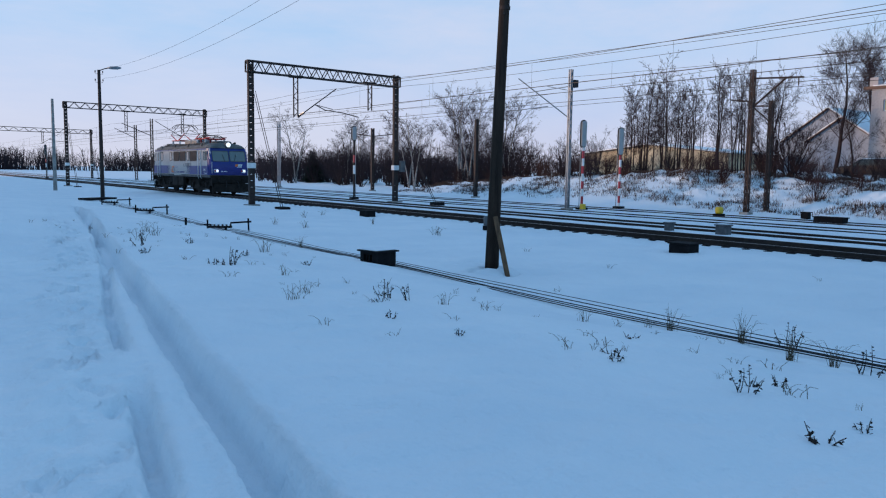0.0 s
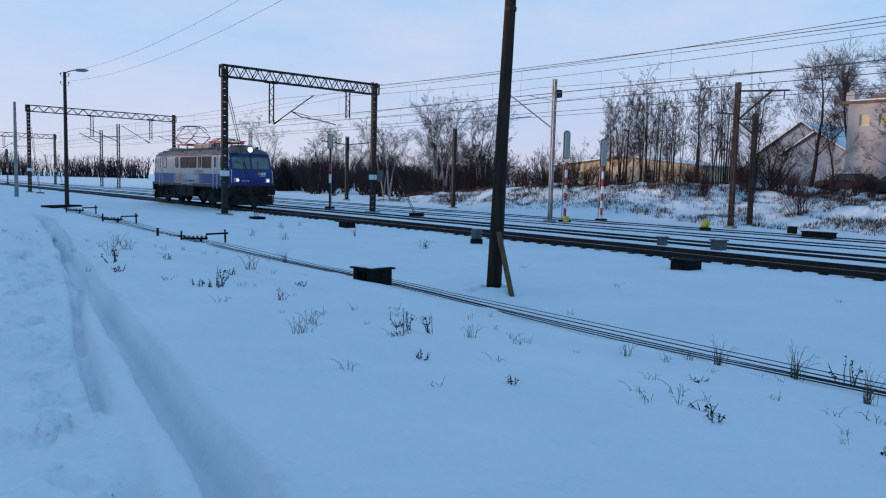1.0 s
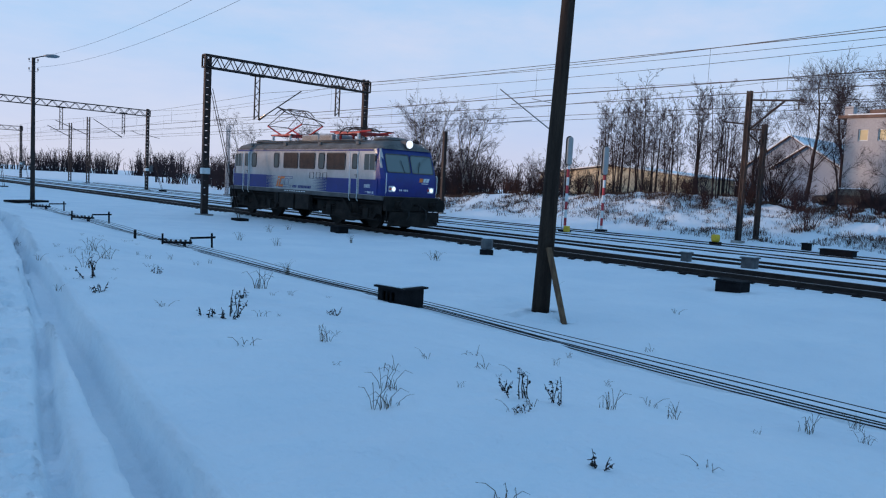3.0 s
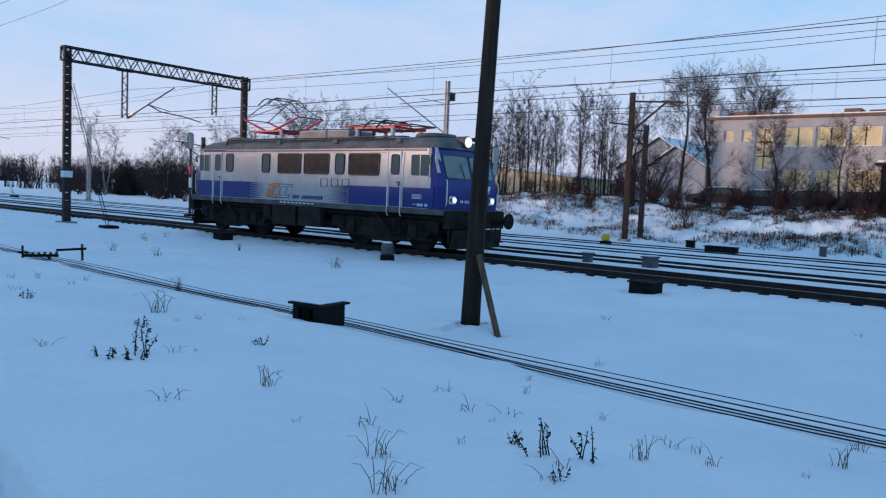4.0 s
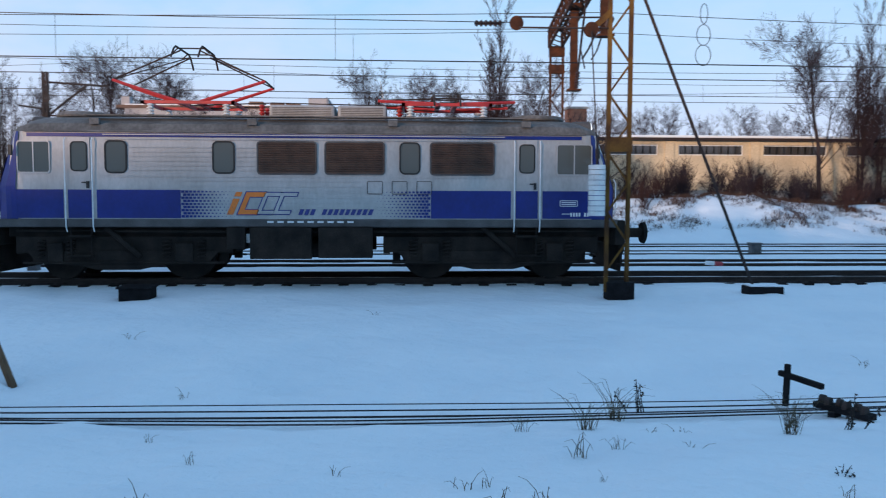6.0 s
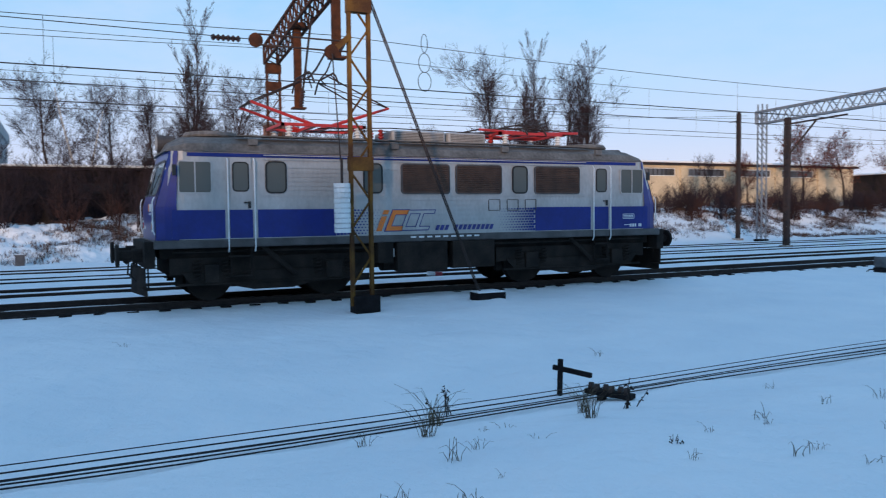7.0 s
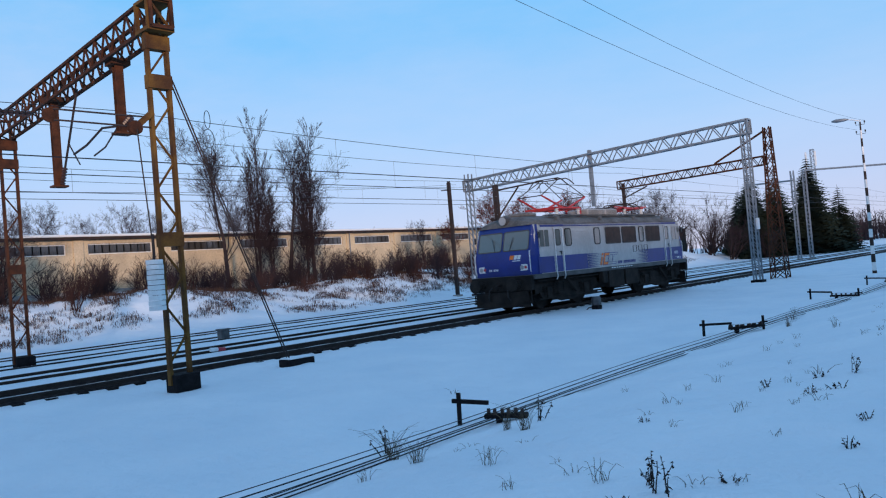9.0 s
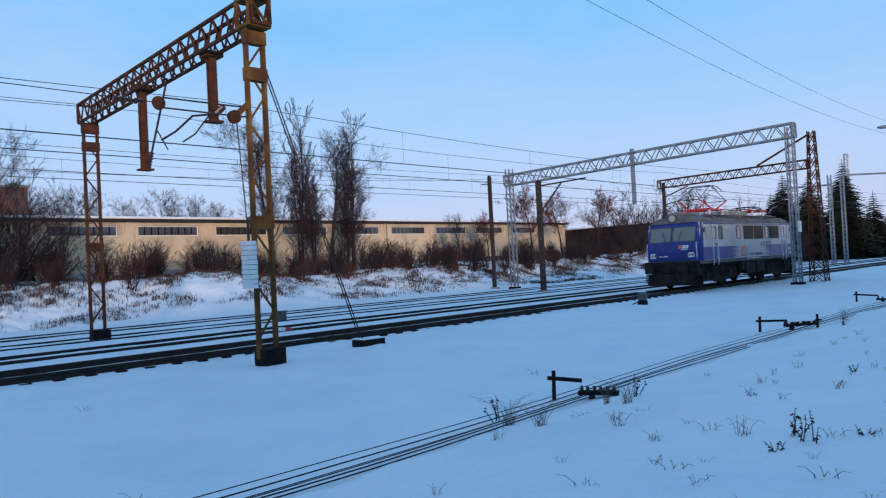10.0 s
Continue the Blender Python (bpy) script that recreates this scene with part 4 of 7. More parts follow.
def make_locomotive():
    L = thing("locomotive", "silver and blue electric locomotive with red pantographs, running on rails", "locomotive")
    # shell: straight middle, cabs narrowing and raked back above the waist
    rings = []
    for y, half, lift in ((-7.0, 1.30, 0), (-6.78, 1.40, 0), (-6.3, 1.46, 0), (-5.2, 1.46, 0), (0, 1.46, 0), (5.2, 1.46, 0), (6.3, 1.46, 0), (6.78, 1.40, 0), (7.0, 1.30, 0)):
        end = abs(y) > 6.5
        ring = []
        for (x, yy, z) in body_ring(y, half, 3.28, 0):
            back = 0.0
            if end and z > 2.1:
                back = (z - 2.1) * (0.34 if abs(y) > 6.9 else 0.2) * (1 if y < 0 else -1)
            ring.append((x, yy + back, z))
        rings.append(ring)
    shell = part("body", Geo().ring_tube(rings), LOCO_SILVER, L, "silver side panels with pressed ribs")
    # pressed ribs along the sides
    for s in (-1, 1):
        for z in (2.31, 3.13, 3.22):
            part("rib", Geo().box(s * 1.463 - 0.006, s * 1.463 + 0.006, -4.4, 4.4, z - 0.010, z + 0.010), LOCO_SILVER, shell)
        for z in (2.45, 2.55, 2.65, 2.75, 2.85, 2.95):
            for y0, y1 in ((-3.85, -2.55), (1.12, 1.56), (2.08, 3.86)):
                part("rib", Geo().box(s * 1.463 - 0.006, s * 1.463 + 0.006, *sorted((-s * y0, -s * y1)), z - 0.008, z + 0.008), LOCO_SILVER, shell) if (y0, y1) != (-3.85, -2.55) else None
        for z in (1.62, 1.74, 1.86, 1.98, 2.10, 2.22):
            part("rib", Geo().box(s * 1.463 - 0.008, s * 1.463 + 0.008, -2.72, 2.72, z - 0.012, z + 0.012), LOCO_SILVER, shell)
        # blue flanks at both ends, breaking up into dots towards the middle
        for e in (-1, 1):
            a, b = (2.75, 4.45)
            u0, u1 = (min(e * 2.75, e * 4.55), max(e * 2.75, e * 4.55))
            part("blue_band", Geo().box(s * 1.4665 - 0.003, s * 1.4665 + 0.003, u0, u1, 1.40, 2.02), LOCO_BLUE, shell, "cobalt blue waist band")
            u0, u1 = (min(e * 4.66, e * 5.16), max(e * 4.66, e * 5.16))
            part("blue_band", Geo().box(s * 1.4665 - 0.003, s * 1.4665 + 0.003, u0, u1, 1.40, 2.02), LOCO_BLUE, shell)
            u0, u1 = (min(e * 5.27, e * 6.62), max(e * 5.27, e * 6.62))
            part("blue_band", Geo().box(s * 1.4665 - 0.003, s * 1.4665 + 0.003, u0, u1, 1.40, 2.02), LOCO_BLUE, shell)
            dots = Geo()
            for c in range(14):
                for r in range(9):
                    size = 0.034 * (1 - c / 15)
                    u, v = e * (2.70 - c * 0.085 - (0.042 if r % 2 else 0)), 1.44 + r * 0.068
                    dots.box(s * 1.4745 - 0.002, s * 1.4745 + 0.002, u - size * 1.1, u + size * 1.1, v - size * 0.8, v + size * 0.8)
            tagged(part("dot_screen", dots, LOCO_BLUE, shell, "blue dots fading into silver"), kind="stuff")
        part("blue_stripe", Geo().box(s * 1.422 - 0.006, s * 1.422 + 0.006, -6.2, 6.2, 3.17, 3.25), LOCO_BLUE, shell, "thin blue stripe under the roof edge")
        part("rain_gutter", Geo().box(s * 1.43 - 0.03, s * 1.43 + 0.03, -6.3, 6.3, 3.275, 3.31), LOCO_ROOF, shell)
    # blue cab ends
    for e in (-1, 1):
        face = Geo()
        prof = [(7.012, 1.38), (7.02, 1.7), (7.012, 2.1), (6.86, 2.55), (6.70, 3.0), (6.60, 3.29)]
        n = 9
        pts = []
        for (yy, z) in prof:
            row = []
            for i in range(n):
                u = -1 + 2 * i / (n - 1)
                half = 1.31 if z < 2.9 else 1.27
                row.append((u * half, e * (yy + 0.05 * (1 - u * u)), z))
            pts.append(row)
        k = 0
        for r in range(len(pts)):
            face.v += pts[r]
        for r in range(len(pts) - 1):
            for i in range(n - 1):
                face.f.append((r * n + i, r * n + i + 1, (r + 1) * n + i + 1, (r + 1) * n + i))
        cab = part("cab_front", face, LOCO_BLUE, L, "bulging cobalt blue cab front", smooth=True)
        for s in (-1, 1):
            # corner cheek, blue
            part("cab_cheek", Geo().add([(s * 1.312, e * 7.0, 1.38), (s * 1.412, e * 6.78, 1.38), (s * 1.472, e * 6.45, 1.38), (s * 1.312, e * 7.0, 2.1), (s * 1.412, e * 6.78, 2.1), (s * 1.472, e * 6.5, 2.1), (s * 1.26, e * 6.6, 3.28), (s * 1.36, e * 6.50, 3.28), (s * 1.40, e * 6.42, 3.28)], [(0, 1, 4, 3), (1, 2, 5, 4), (3, 4, 7, 6), (4, 5, 8, 7)]), LOCO_BLUE, cab)
        # two windscreens and their frames
        for s in (-1, 1):
            def lay(u, v):
                yy = np.interp(v, [2.1, 2.55, 3.0, 3.29], [7.012, 6.86, 6.70, 6.60]) + 0.05 * (1 - (u / 1.3) ** 2) + 0.012
                return (u, e * yy, v)
            for u0, u1 in ((0.06, 1.19),):
                a, b = sorted((s * u0, s * u1))
                outer, inner = rounded(a - 0.035, b + 0.035, 2.33, 3.10, 0.10), rounded(a, b, 2.37, 3.06, 0.07)
                g = Geo()
                g.v = [lay(*p) for p in inner]
                g.f = [tuple(range(len(inner)))]
                w = part("windscreen", g, LOCO_GLASS, cab, "dark cab windscreen")
                g = Geo()
                m = len(outer)
                g.v = [lay(*p) for p in outer] + [lay(*p) for p in inner]
                g.v = [(x, y + e * 0.012, z) for x, y, z in g.v]
                g.f = [(i, (i + 1) % m, m + (i + 1) % m, m + i) for i in range(m)]
                part("window_seal", g, LOCO_SILL, w)
            hl = part("headlight", Geo().prism(rounded(s * 0.98 - 0.19, s * 0.98 + 0.19, 1.56, 1.80, 0.05), "y", e * 6.98, e * 7.045), WHITE_PAINT, cab, "paired lamp housing")
            part("lamp_lens", Geo().disc((s * 0.98 + 0.06, e * 7.05, 1.68), (0, 1, 0), 0.085, 0.03, 16), HEADLIGHT if e < 0 else LAMP_GLASS, hl, "glowing headlight" if e < 0 else "unlit lamp")
            part("lamp_lens", Geo().disc((s * 0.98 - 0.11, e * 7.05, 1.68), (0, 1, 0), 0.06, 0.03, 14), RED_PAINT, hl, "red tail lamp glass")
            part("handrail", Geo().path([(s * 1.30, e * 7.02, 1.5), (s * 1.32, e * 7.07, 1.6), (s * 1.32, e * 7.07, 2.2), (s * 1.30, e * 7.02, 2.3)], 0.017, 6), WHITE_PAINT, cab)
            part("wiper", Geo().path([(s * 0.35, e * 6.98, 2.36), (s * 0.5, e * 6.86, 2.85)], 0.012, 5), RUBBER, cab)
        k = -e
        for u0, u1, m, lab in ((0.36, 0.54, LOCO_ORANGE, "orange slanted mark"), (0.57, 0.70, WHITE_PAINT, "white slanted mark"), (0.73, 0.86, WHITE_PAINT, "white slanted mark")):
            part("decal", Geo().prism([(k * u0, 2.0), (k * u1, 2.0), (k * (u1 + 0.05), 2.16), (k * (u0 + 0.05), 2.16)], "y", e * 7.03, e * 7.062), m, cab, lab)
        part("lettering_bar", Geo().box(min(k * 0.5, k * 0.86), max(k * 0.5, k * 0.86), e * 7.05 - 0.012, e * 7.05 + 0.012, 1.93, 1.96), WHITE_PAINT, cab, "white bar in place of a company name")
        for u in (-0.62, -0.54, -0.40, -0.32, -0.24):
            part("number_bar", Geo().box(k * u - 0.025, k * u + 0.025, e * 7.055 - 0.012, e * 7.055 + 0.012, 1.60, 1.68), WHITE_PAINT, cab, "white bar in place of a number")
        part("top_lamp", Geo().path([(0, e * 6.30, 3.55), (0, e * 6.74, 3.53)], [0.17, 0.20], 16), LOCO_SILL, cab, "round roof headlight")
        part("top_lens", Geo().disc((0, e * 6.76, 3.53), (0, 1, 0), 0.165, 0.03, 16), HEADLIGHT if e < 0 else LAMP_GLASS, cab)
        part("horn", Geo().path([(0.55, e * 6.3, 3.66), (0.55, e * 6.6, 3.66)], [0.03, 0.08], 10), DARK_STEEL, cab)
    # roof
    rr = []
    for y, k in ((-6.72, 0.0), (-6.55, 0.55), (-6.2, 0.9), (-5.6, 1.0), (0, 1.0), (5.6, 1.0), (6.2, 0.9), (6.55, 0.55), (6.72, 0.0)):
        row = [(-1.42 + (1 - k) * 0.25, y, 3.28)]
        for i in range(9):
            a = math.pi * (1 - i / 8)
            u = math.cos(a)
            row.append((u * (1.40 - (1 - k) * 0.25), y, 3.28 + k * (0.30 * math.sin(a) ** 0.6 + 0.14 * (1 - u * u))))
        row.append((1.42 - (1 - k) * 0.25, y, 3.28))
        rr.append(row)
    roof = part("roof", Geo().ring_tube(rr), LOCO_ROOF, L, "sooty grey rounded roof")
    for y in (-5.35, 5.35):
        part("fan_cowl", Geo().path([(0, y - 0.72 * 0, 3.68), (0, y, 3.72), (0, y, 3.80), (0, y, 3.84)], [0.7, 0.72, 0.66, 0.3], 24), LOCO_ROOF, roof, "low round ventilator cowl")
    for y0, y1 in ((-0.55, 0.95), (-1.75, -0.62)):
        bx = part("resistor_box", Geo().box(-0.62, 0.62, y0, y1, 3.66, 3.99), ROOF_BOX, roof, "pale grey louvred roof box", bevel=0.05)
        for k in range(6):
            for s in (-1, 1):
                part("louvre", Geo().box(s * 0.625 - 0.008, s * 0.625 + 0.008, y0 + 0.08, y1 - 0.08, 3.72 + k * 0.04, 3.735 + k * 0.04), LOCO_ROOF, bx)
    for s in (-1, 1):
        part("roof_walk", Geo().box(s * 0.98 - 0.14, s * 0.98 + 0.14, -4.9, 4.9, 3.66, 3.69), LOCO_ROOF, roof)
    for y in (-4.9, -1.9, 1.2, 4.6):
        part("lifting_lug", Geo().box(-1.38, -1.28, y - 0.1, y + 0.1, 3.45, 3.58), LOCO_ROOF, roof)
        part("lifting_lug", Geo().box(1.28, 1.38, y - 0.1, y + 0.1, 3.45, 3.58), LOCO_ROOF, roof)
    for x in (-0.35, 0.35):
        part("bus_bar", Geo().path([(x, -3.0, 3.98), (x, -1.9, 4.02), (x, 0.9, 4.06), (x, 2.8, 3.98)], 0.015, 6), DARK_STEEL, roof, "dark roof conductor")
    for y in (-2.05, 1.15):
        g = Geo()
        insulator(g, (0.35, y, 3.7), (0.35, y, 4.02), 0.08, 4)
        part("roof_insulator", g, PANTO_RED, roof)
        g = Geo()
        insulator(g, (-0.35, y, 3.7), (-0.35, y, 4.02), 0.08, 4)
        part("roof_insulator", g, PANTO_RED, roof)
    make_pantograph(L, 2.75, True)
    make_pantograph(L, -3.15, False)
    # sides: windows, louvres, doors. The far side is the near one turned round.
    for s in (-1, 1):
        f = -s
        for u0, u1 in ((3.92, 4.33), (1.60, 2.02), (-2.48, -2.08)):
            a, b = sorted((f * u0, f * u1))
            w = part("side_window", side_panel(a, b, 2.41, 3.06, 0.09, 0.03, 0.006, s), LOCO_GLASS, L, "tall rounded side window")
            part("window_seal", frame_ring(a, b, 2.41, 3.06, 0.09, 0.035, s * 1.45, s * 1.478), RUBBER, w)
        for u0, u1 in ((-0.2, 1.06), (-1.70, -0.42), (-4.15, -2.75)):
            a, b = sorted((f * u0, f * u1))
            q = part("louvre_panel", side_panel(a, b, 2.39, 3.07, 0.06, 0.03, 0.004, s), GRILLE, L, "brown louvred air intake")
            part("panel_frame", frame_ring(a, b, 2.39, 3.07, 0.06, 0.03, s * 1.45, s * 1.482), LOCO_SILL, q)
            for k in range(13):
                z = 2.43 + k * 0.049
                part("slat", Geo().add([(s * 1.466, a + 0.03, z), (s * 1.466, b - 0.03, z), (s * 1.489, b - 0.03, z + 0.014), (s * 1.489, a + 0.03, z + 0.014), (s * 1.466, a + 0.03, z + 0.036), (s * 1.466, b - 0.03, z + 0.036)], [(0, 1, 2, 3), (3, 2, 5, 4)]), GRILLE, q)
        for e in (-1, 1):
            a, b = sorted((f * e * 4.68, f * e * 5.14))
            d = part("door", side_panel(a, b, 1.40, 3.16, 0.03, 0.02, 0.0035, s), LOCO_SILVER, L, "narrow silver cab door")
            part("door_window", side_panel((a + b) / 2 - 0.155, (a + b) / 2 + 0.155, 2.44, 3.04, 0.07, 0.02, 0.012, s), LOCO_GLASS, d)
            part("door_seal", frame_ring((a + b) / 2 - 0.155, (a + b) / 2 + 0.155, 2.44, 3.04, 0.07, 0.025, s * 1.46, s * 1.484), RUBBER, d)
            part("door_handle", Geo().box(s * 1.49 - 0.02, s * 1.49 + 0.02, a + 0.03, a + 0.17, 2.16, 2.19).box(s * 1.48 - 0.01, s * 1.48 + 0.01, a + 0.02, a + 0.08, 2.05, 2.2), BLACK_PAINT_AND_DARK, d)
            for u in (a - 0.06, b + 0.06):
                part("handrail", Geo().path([(s * 1.46, u, 1.1), (s * 1.52, u, 1.2), (s * 1.52, u, 3.08), (s * 1.46, u, 3.14)], 0.016, 6), WHITE_PAINT, d, "white vertical handrail")
            a, b = sorted((f * e * 5.62, f * e * 6.42))
            w = part("cab_window", side_panel(a, b, 2.40, 3.05, 0.05, 0.03, 0.005, s), LOCO_GLASS, L, "sliding cab side window")
            part("window_frame", frame_ring(a, b, 2.40, 3.05, 0.05, 0.03, s * 1.45, s * 1.476), LOCO_SILVER, w)
            part("window_bar", Geo().box(s * 1.475 - 0.006, s * 1.475 + 0.006, (a + b) / 2 - 0.015, (a + b) / 2 + 0.015, 2.4, 3.05), LOCO_SILVER, w)
            a = f * e * 5.9
            if f * e < 0:
                plate = part("builder_plate", frame_ring(a - 0.2, a + 0.2, 1.69, 1.80, 0.01, 0.014, s * 1.462, s * 1.474), WHITE_PAINT, L, "pale framed plate without legible words")
                for zz in (1.712, 1.756):
                    part("plate_bar", Geo().box(s * 1.4725 - 0.002, s * 1.4725 + 0.002, a - 0.17, a + 0.17, zz, zz + 0.022), WHITE_PAINT, plate)
                for k in range(7):
                    if k != 4:
                        u = f * e * 6.36 + f * 0.07 * (6 - k) * 0.95
                        part("number_bar", Geo().box(s * 1.4745 - 0.002, s * 1.4745 + 0.002, u - 0.022, u + 0.022, 1.45, 1.535), WHITE_PAINT, L, "small white bar in place of a number")
                part("number_bar", Geo().box(s * 1.4745 - 0.002, s * 1.4745 + 0.002, a - 0.05, a + 0.17, 1.50, 1.515), WHITE_PAINT, L)
            part("mirror", Geo().box(s * 1.56 - 0.03, s * 1.56 + 0.03, f * e * 6.55 - 0.05, f * e * 6.55 + 0.05, 2.75, 2.98), BLACK_PAINT_AND_DARK, L, bevel=0.01)
        # decals in the middle: a slanted orange bar and open orange and outlined shapes, then bars for the words
        o = f

        def quad(u0, u1, z0, z1, lift=0.0):
            lean = lambda u, z: o * (u - 0.42 * (z - 1.47))
            pts = [(lean(u0, z0), z0), (lean(u1, z0), z0), (lean(u1, z1), z1), (lean(u0, z1), z1)]
            return Geo().prism(pts, "x", s * 1.472, s * (1.476 + lift))

        def open_block(u, w, bar, z0, z1, lift):
            g = quad(u, u - bar, z0, z1, lift)
            for a, b in ((z0, z0 + bar * 0.9), (z1 - bar * 0.9, z1)):
                q = quad(u - bar, u - w, a, b, lift)
                g.add(q.v, q.f)
            return g

        part("decal", quad(1.76, 1.62, 1.48, 1.83), LOCO_ORANGE, L, "orange slanted bar")
        part("decal", quad(1.76, 1.62, 1.88, 1.98), LOCO_ORANGE, L, "orange slanted dot")
        part("decal", open_block(1.555, 0.47, 0.155, 1.465, 1.995, 0.0), LOCO_DECAL, L, "dark blue outline")
        part("decal", open_block(1.53, 0.43, 0.115, 1.485, 1.975, 0.004), LOCO_ORANGE, L, "open orange slanted block")
        for u in (1.14, 0.78):
            part("decal", open_block(u, 0.40, 0.12, 1.475, 1.985, 0.0), LOCO_DECAL, L, "dark blue outlined slanted block")
            part("decal", open_block(u - 0.022, 0.355, 0.076, 1.497, 1.963, 0.004), LOCO_SILVER, L)
        for k in range(13):
            if k != 3:
                u = 0.20 - k * 0.128
                part("lettering_bar", quad(u, u - 0.088, 1.475, 1.60), LOCO_DECAL, L, "dark blue bar in place of a company name")
        for k in range(9):
            u = 0.8 - k * 0.22
            part("lettering_bar", Geo().box(s * 1.506 - 0.003, s * 1.506 + 0.003, o * u - 0.07, o * u + 0.07, 1.30, 1.34), WHITE_PAINT, L, "small white bars in place of writing")
        for k in range(3):
            part("hatch", frame_ring(o * (-1.5 - 0.55 * k) - 0.16, o * (-1.5 - 0.55 * k) + 0.16, 1.95, 2.22, 0.02, 0.012, s * 1.46, s * 1.48), LOCO_SILL, L)
    # frame and underside
    sill = part("sill", Geo().box(-1.5, 1.5, -7.08, 7.08, 1.20, 1.38), LOCO_SILL, L, "grey solebar with grime", bevel=0.03)
    part("underframe", Geo().box(-1.15, 1.15, -6.9, 6.9, 0.98, 1.22), LOCO_UNDER, L)
    for s in (-1, 1):
        for e in (-1, 1):
            part("step", Geo().box(s * 1.40 - 0.12, s * 1.40 + 0.12, e * 4.92 - 0.25, e * 4.92 + 0.25, 0.98, 1.02).box(s * 1.36 - 0.12, s * 1.36 + 0.12, e * 4.92 - 0.22, e * 4.92 + 0.22, 0.55, 0.58).bar((s * 1.42, e * 4.92 - 0.22, 0.55), (s * 1.42, e * 4.92 - 0.22, 1.2), 0.03).bar((s * 1.42, e * 4.92 + 0.22, 0.55), (s * 1.42, e * 4.92 + 0.22, 1.2), 0.03), LOCO_UNDER, L, "footsteps under the door")
        for y0, y1, z0 in ((-0.1, 1.25, 0.50), (-1.45, -0.25, 0.52), (1.35, 1.75, 0.72)):
            bx = part("equipment_box", Geo().box(s * 1.36 - 0.2, s * 1.36 + 0.03, y0, y1, z0, 1.2), LOCO_UNDER, L, "black equipment box under the frame", bevel=0.02)
            part("latch", Geo().box(s * 1.395 - 0.008, s * 1.395 + 0.008, y0 + 0.1, y0 + 0.3, 1.08, 1.11).box(s * 1.395 - 0.008, s * 1.395 + 0.008, y1 - 0.3, y1 - 0.1, 1.08, 1.11), WHITE_PAINT, bx)
        part("air_pipe", Geo().path([(s * 1.3, -6.6, 1.12), (s * 1.34, -2.0, 1.1), (s * 1.34, 2.0, 1.1), (s * 1.3, 6.6, 1.12)], 0.03, 6), LOCO_UNDER, L)
        part("notice", Geo().box(s * 1.40 - 0.004, s * 1.40 + 0.004, f * -1.35 - 0.09, f * -1.35 + 0.09, 0.85, 1.05), WHITE_PAINT, L, "small pale plate")
    part("air_tank", Geo().path([(-0.6, -1.3, 0.7), (-0.6, 1.3, 0.7)], 0.24, 14), LOCO_UNDER, L)
    part("air_tank", Geo().path([(0.6, -1.3, 0.7), (0.6, 1.3, 0.7)], 0.24, 14), LOCO_UNDER, L)
    make_bogie(L, -4.18)
    make_bogie(L, 4.18)
    for e in (-1, 1):
        beam = part("buffer_beam", Geo().box(-1.42, 1.42, e * 7.17 - 0.13, e * 7.17 + 0.13, 0.80, 1.36), LOCO_UNDER, L, "black buffer beam", bevel=0.02)
        part("plough", Geo().add([(-1.25, e * 7.3, 0.78), (1.25, e * 7.3, 0.78), (1.32, e * 7.22, 0.18), (-1.32, e * 7.22, 0.18), (0, e * 7.48, 0.76), (0, e * 7.52, 0.2)], [(0, 4, 5, 3), (4, 1, 2, 5), (0, 3, 2, 1), (0, 1, 4), (3, 5, 2)]), LOCO_UNDER, beam, "black snow plough")
        for s in (-1, 1):
            bf = part("buffer", Geo().path([(s * 0.875, e * 7.28, 1.06), (s * 0.875, e * 7.55, 1.06), (s * 0.875, e * 7.551, 1.06), (s * 0.875, e * 7.86, 1.06)], [0.15, 0.15, 0.11, 0.11], 16), LOCO_UNDER, beam, "round buffer")
            part("buffer_head", Geo().path([(s * 0.875, e * 7.86, 1.06), (s * 0.875, e * 7.93, 1.06), (s * 0.875, e * 7.95, 1.06)], [0.24, 0.255, 0.22], 20), LOCO_UNDER, bf)
            part("hose", Geo().path([(s * 0.42, e * 7.3, 0.95), (s * 0.44, e * 7.52, 0.85), (s * 0.46, e * 7.55, 0.6), (s * 0.50, e * 7.42, 0.45), (s * 0.56, e * 7.34, 0.6)], 0.028, 6), RUBBER, beam, "hanging brake hose")
            part("corner_step", Geo().bar((s * 1.35, e * 7.22, 0.82), (s * 1.35, e * 7.22, 0.35), 0.04).bar((s * 1.02, e * 7.26, 0.82), (s * 1.02, e * 7.26, 0.35), 0.04).box(s * 1.18 - 0.18, s * 1.18 + 0.18, e * 7.25 - 0.1, e * 7.25 + 0.1, 0.34, 0.37), LOCO_UNDER, beam)
        part("coupling_hook", Geo().path([(0, e * 7.28, 1.05), (0, e * 7.55, 1.05), (0, e * 7.66, 1.0), (0, e * 7.66, 0.9), (0, e * 7.58, 0.86)], 0.05, 8), LOCO_UNDER, beam)
    return L


def shorten_ends(loco):
    """Draws the cab ends in behind the doors to their true overhang."""
    done = set()
    for ob in loco.children_recursive:
        if ob.type != "MESH" or ob.data.name in done:
            continue
        done.add(ob.data.name)
        for v in ob.data.vertices:
            y = v.co.y + ob.location.y
            if y > 5.2:
                v.co.y += (5.2 - y) * 0.18
            elif y < -5.2:
                v.co.y += (-5.2 - y) * 0.05


LOCO = make_locomotive()
shorten_ends(LOCO)

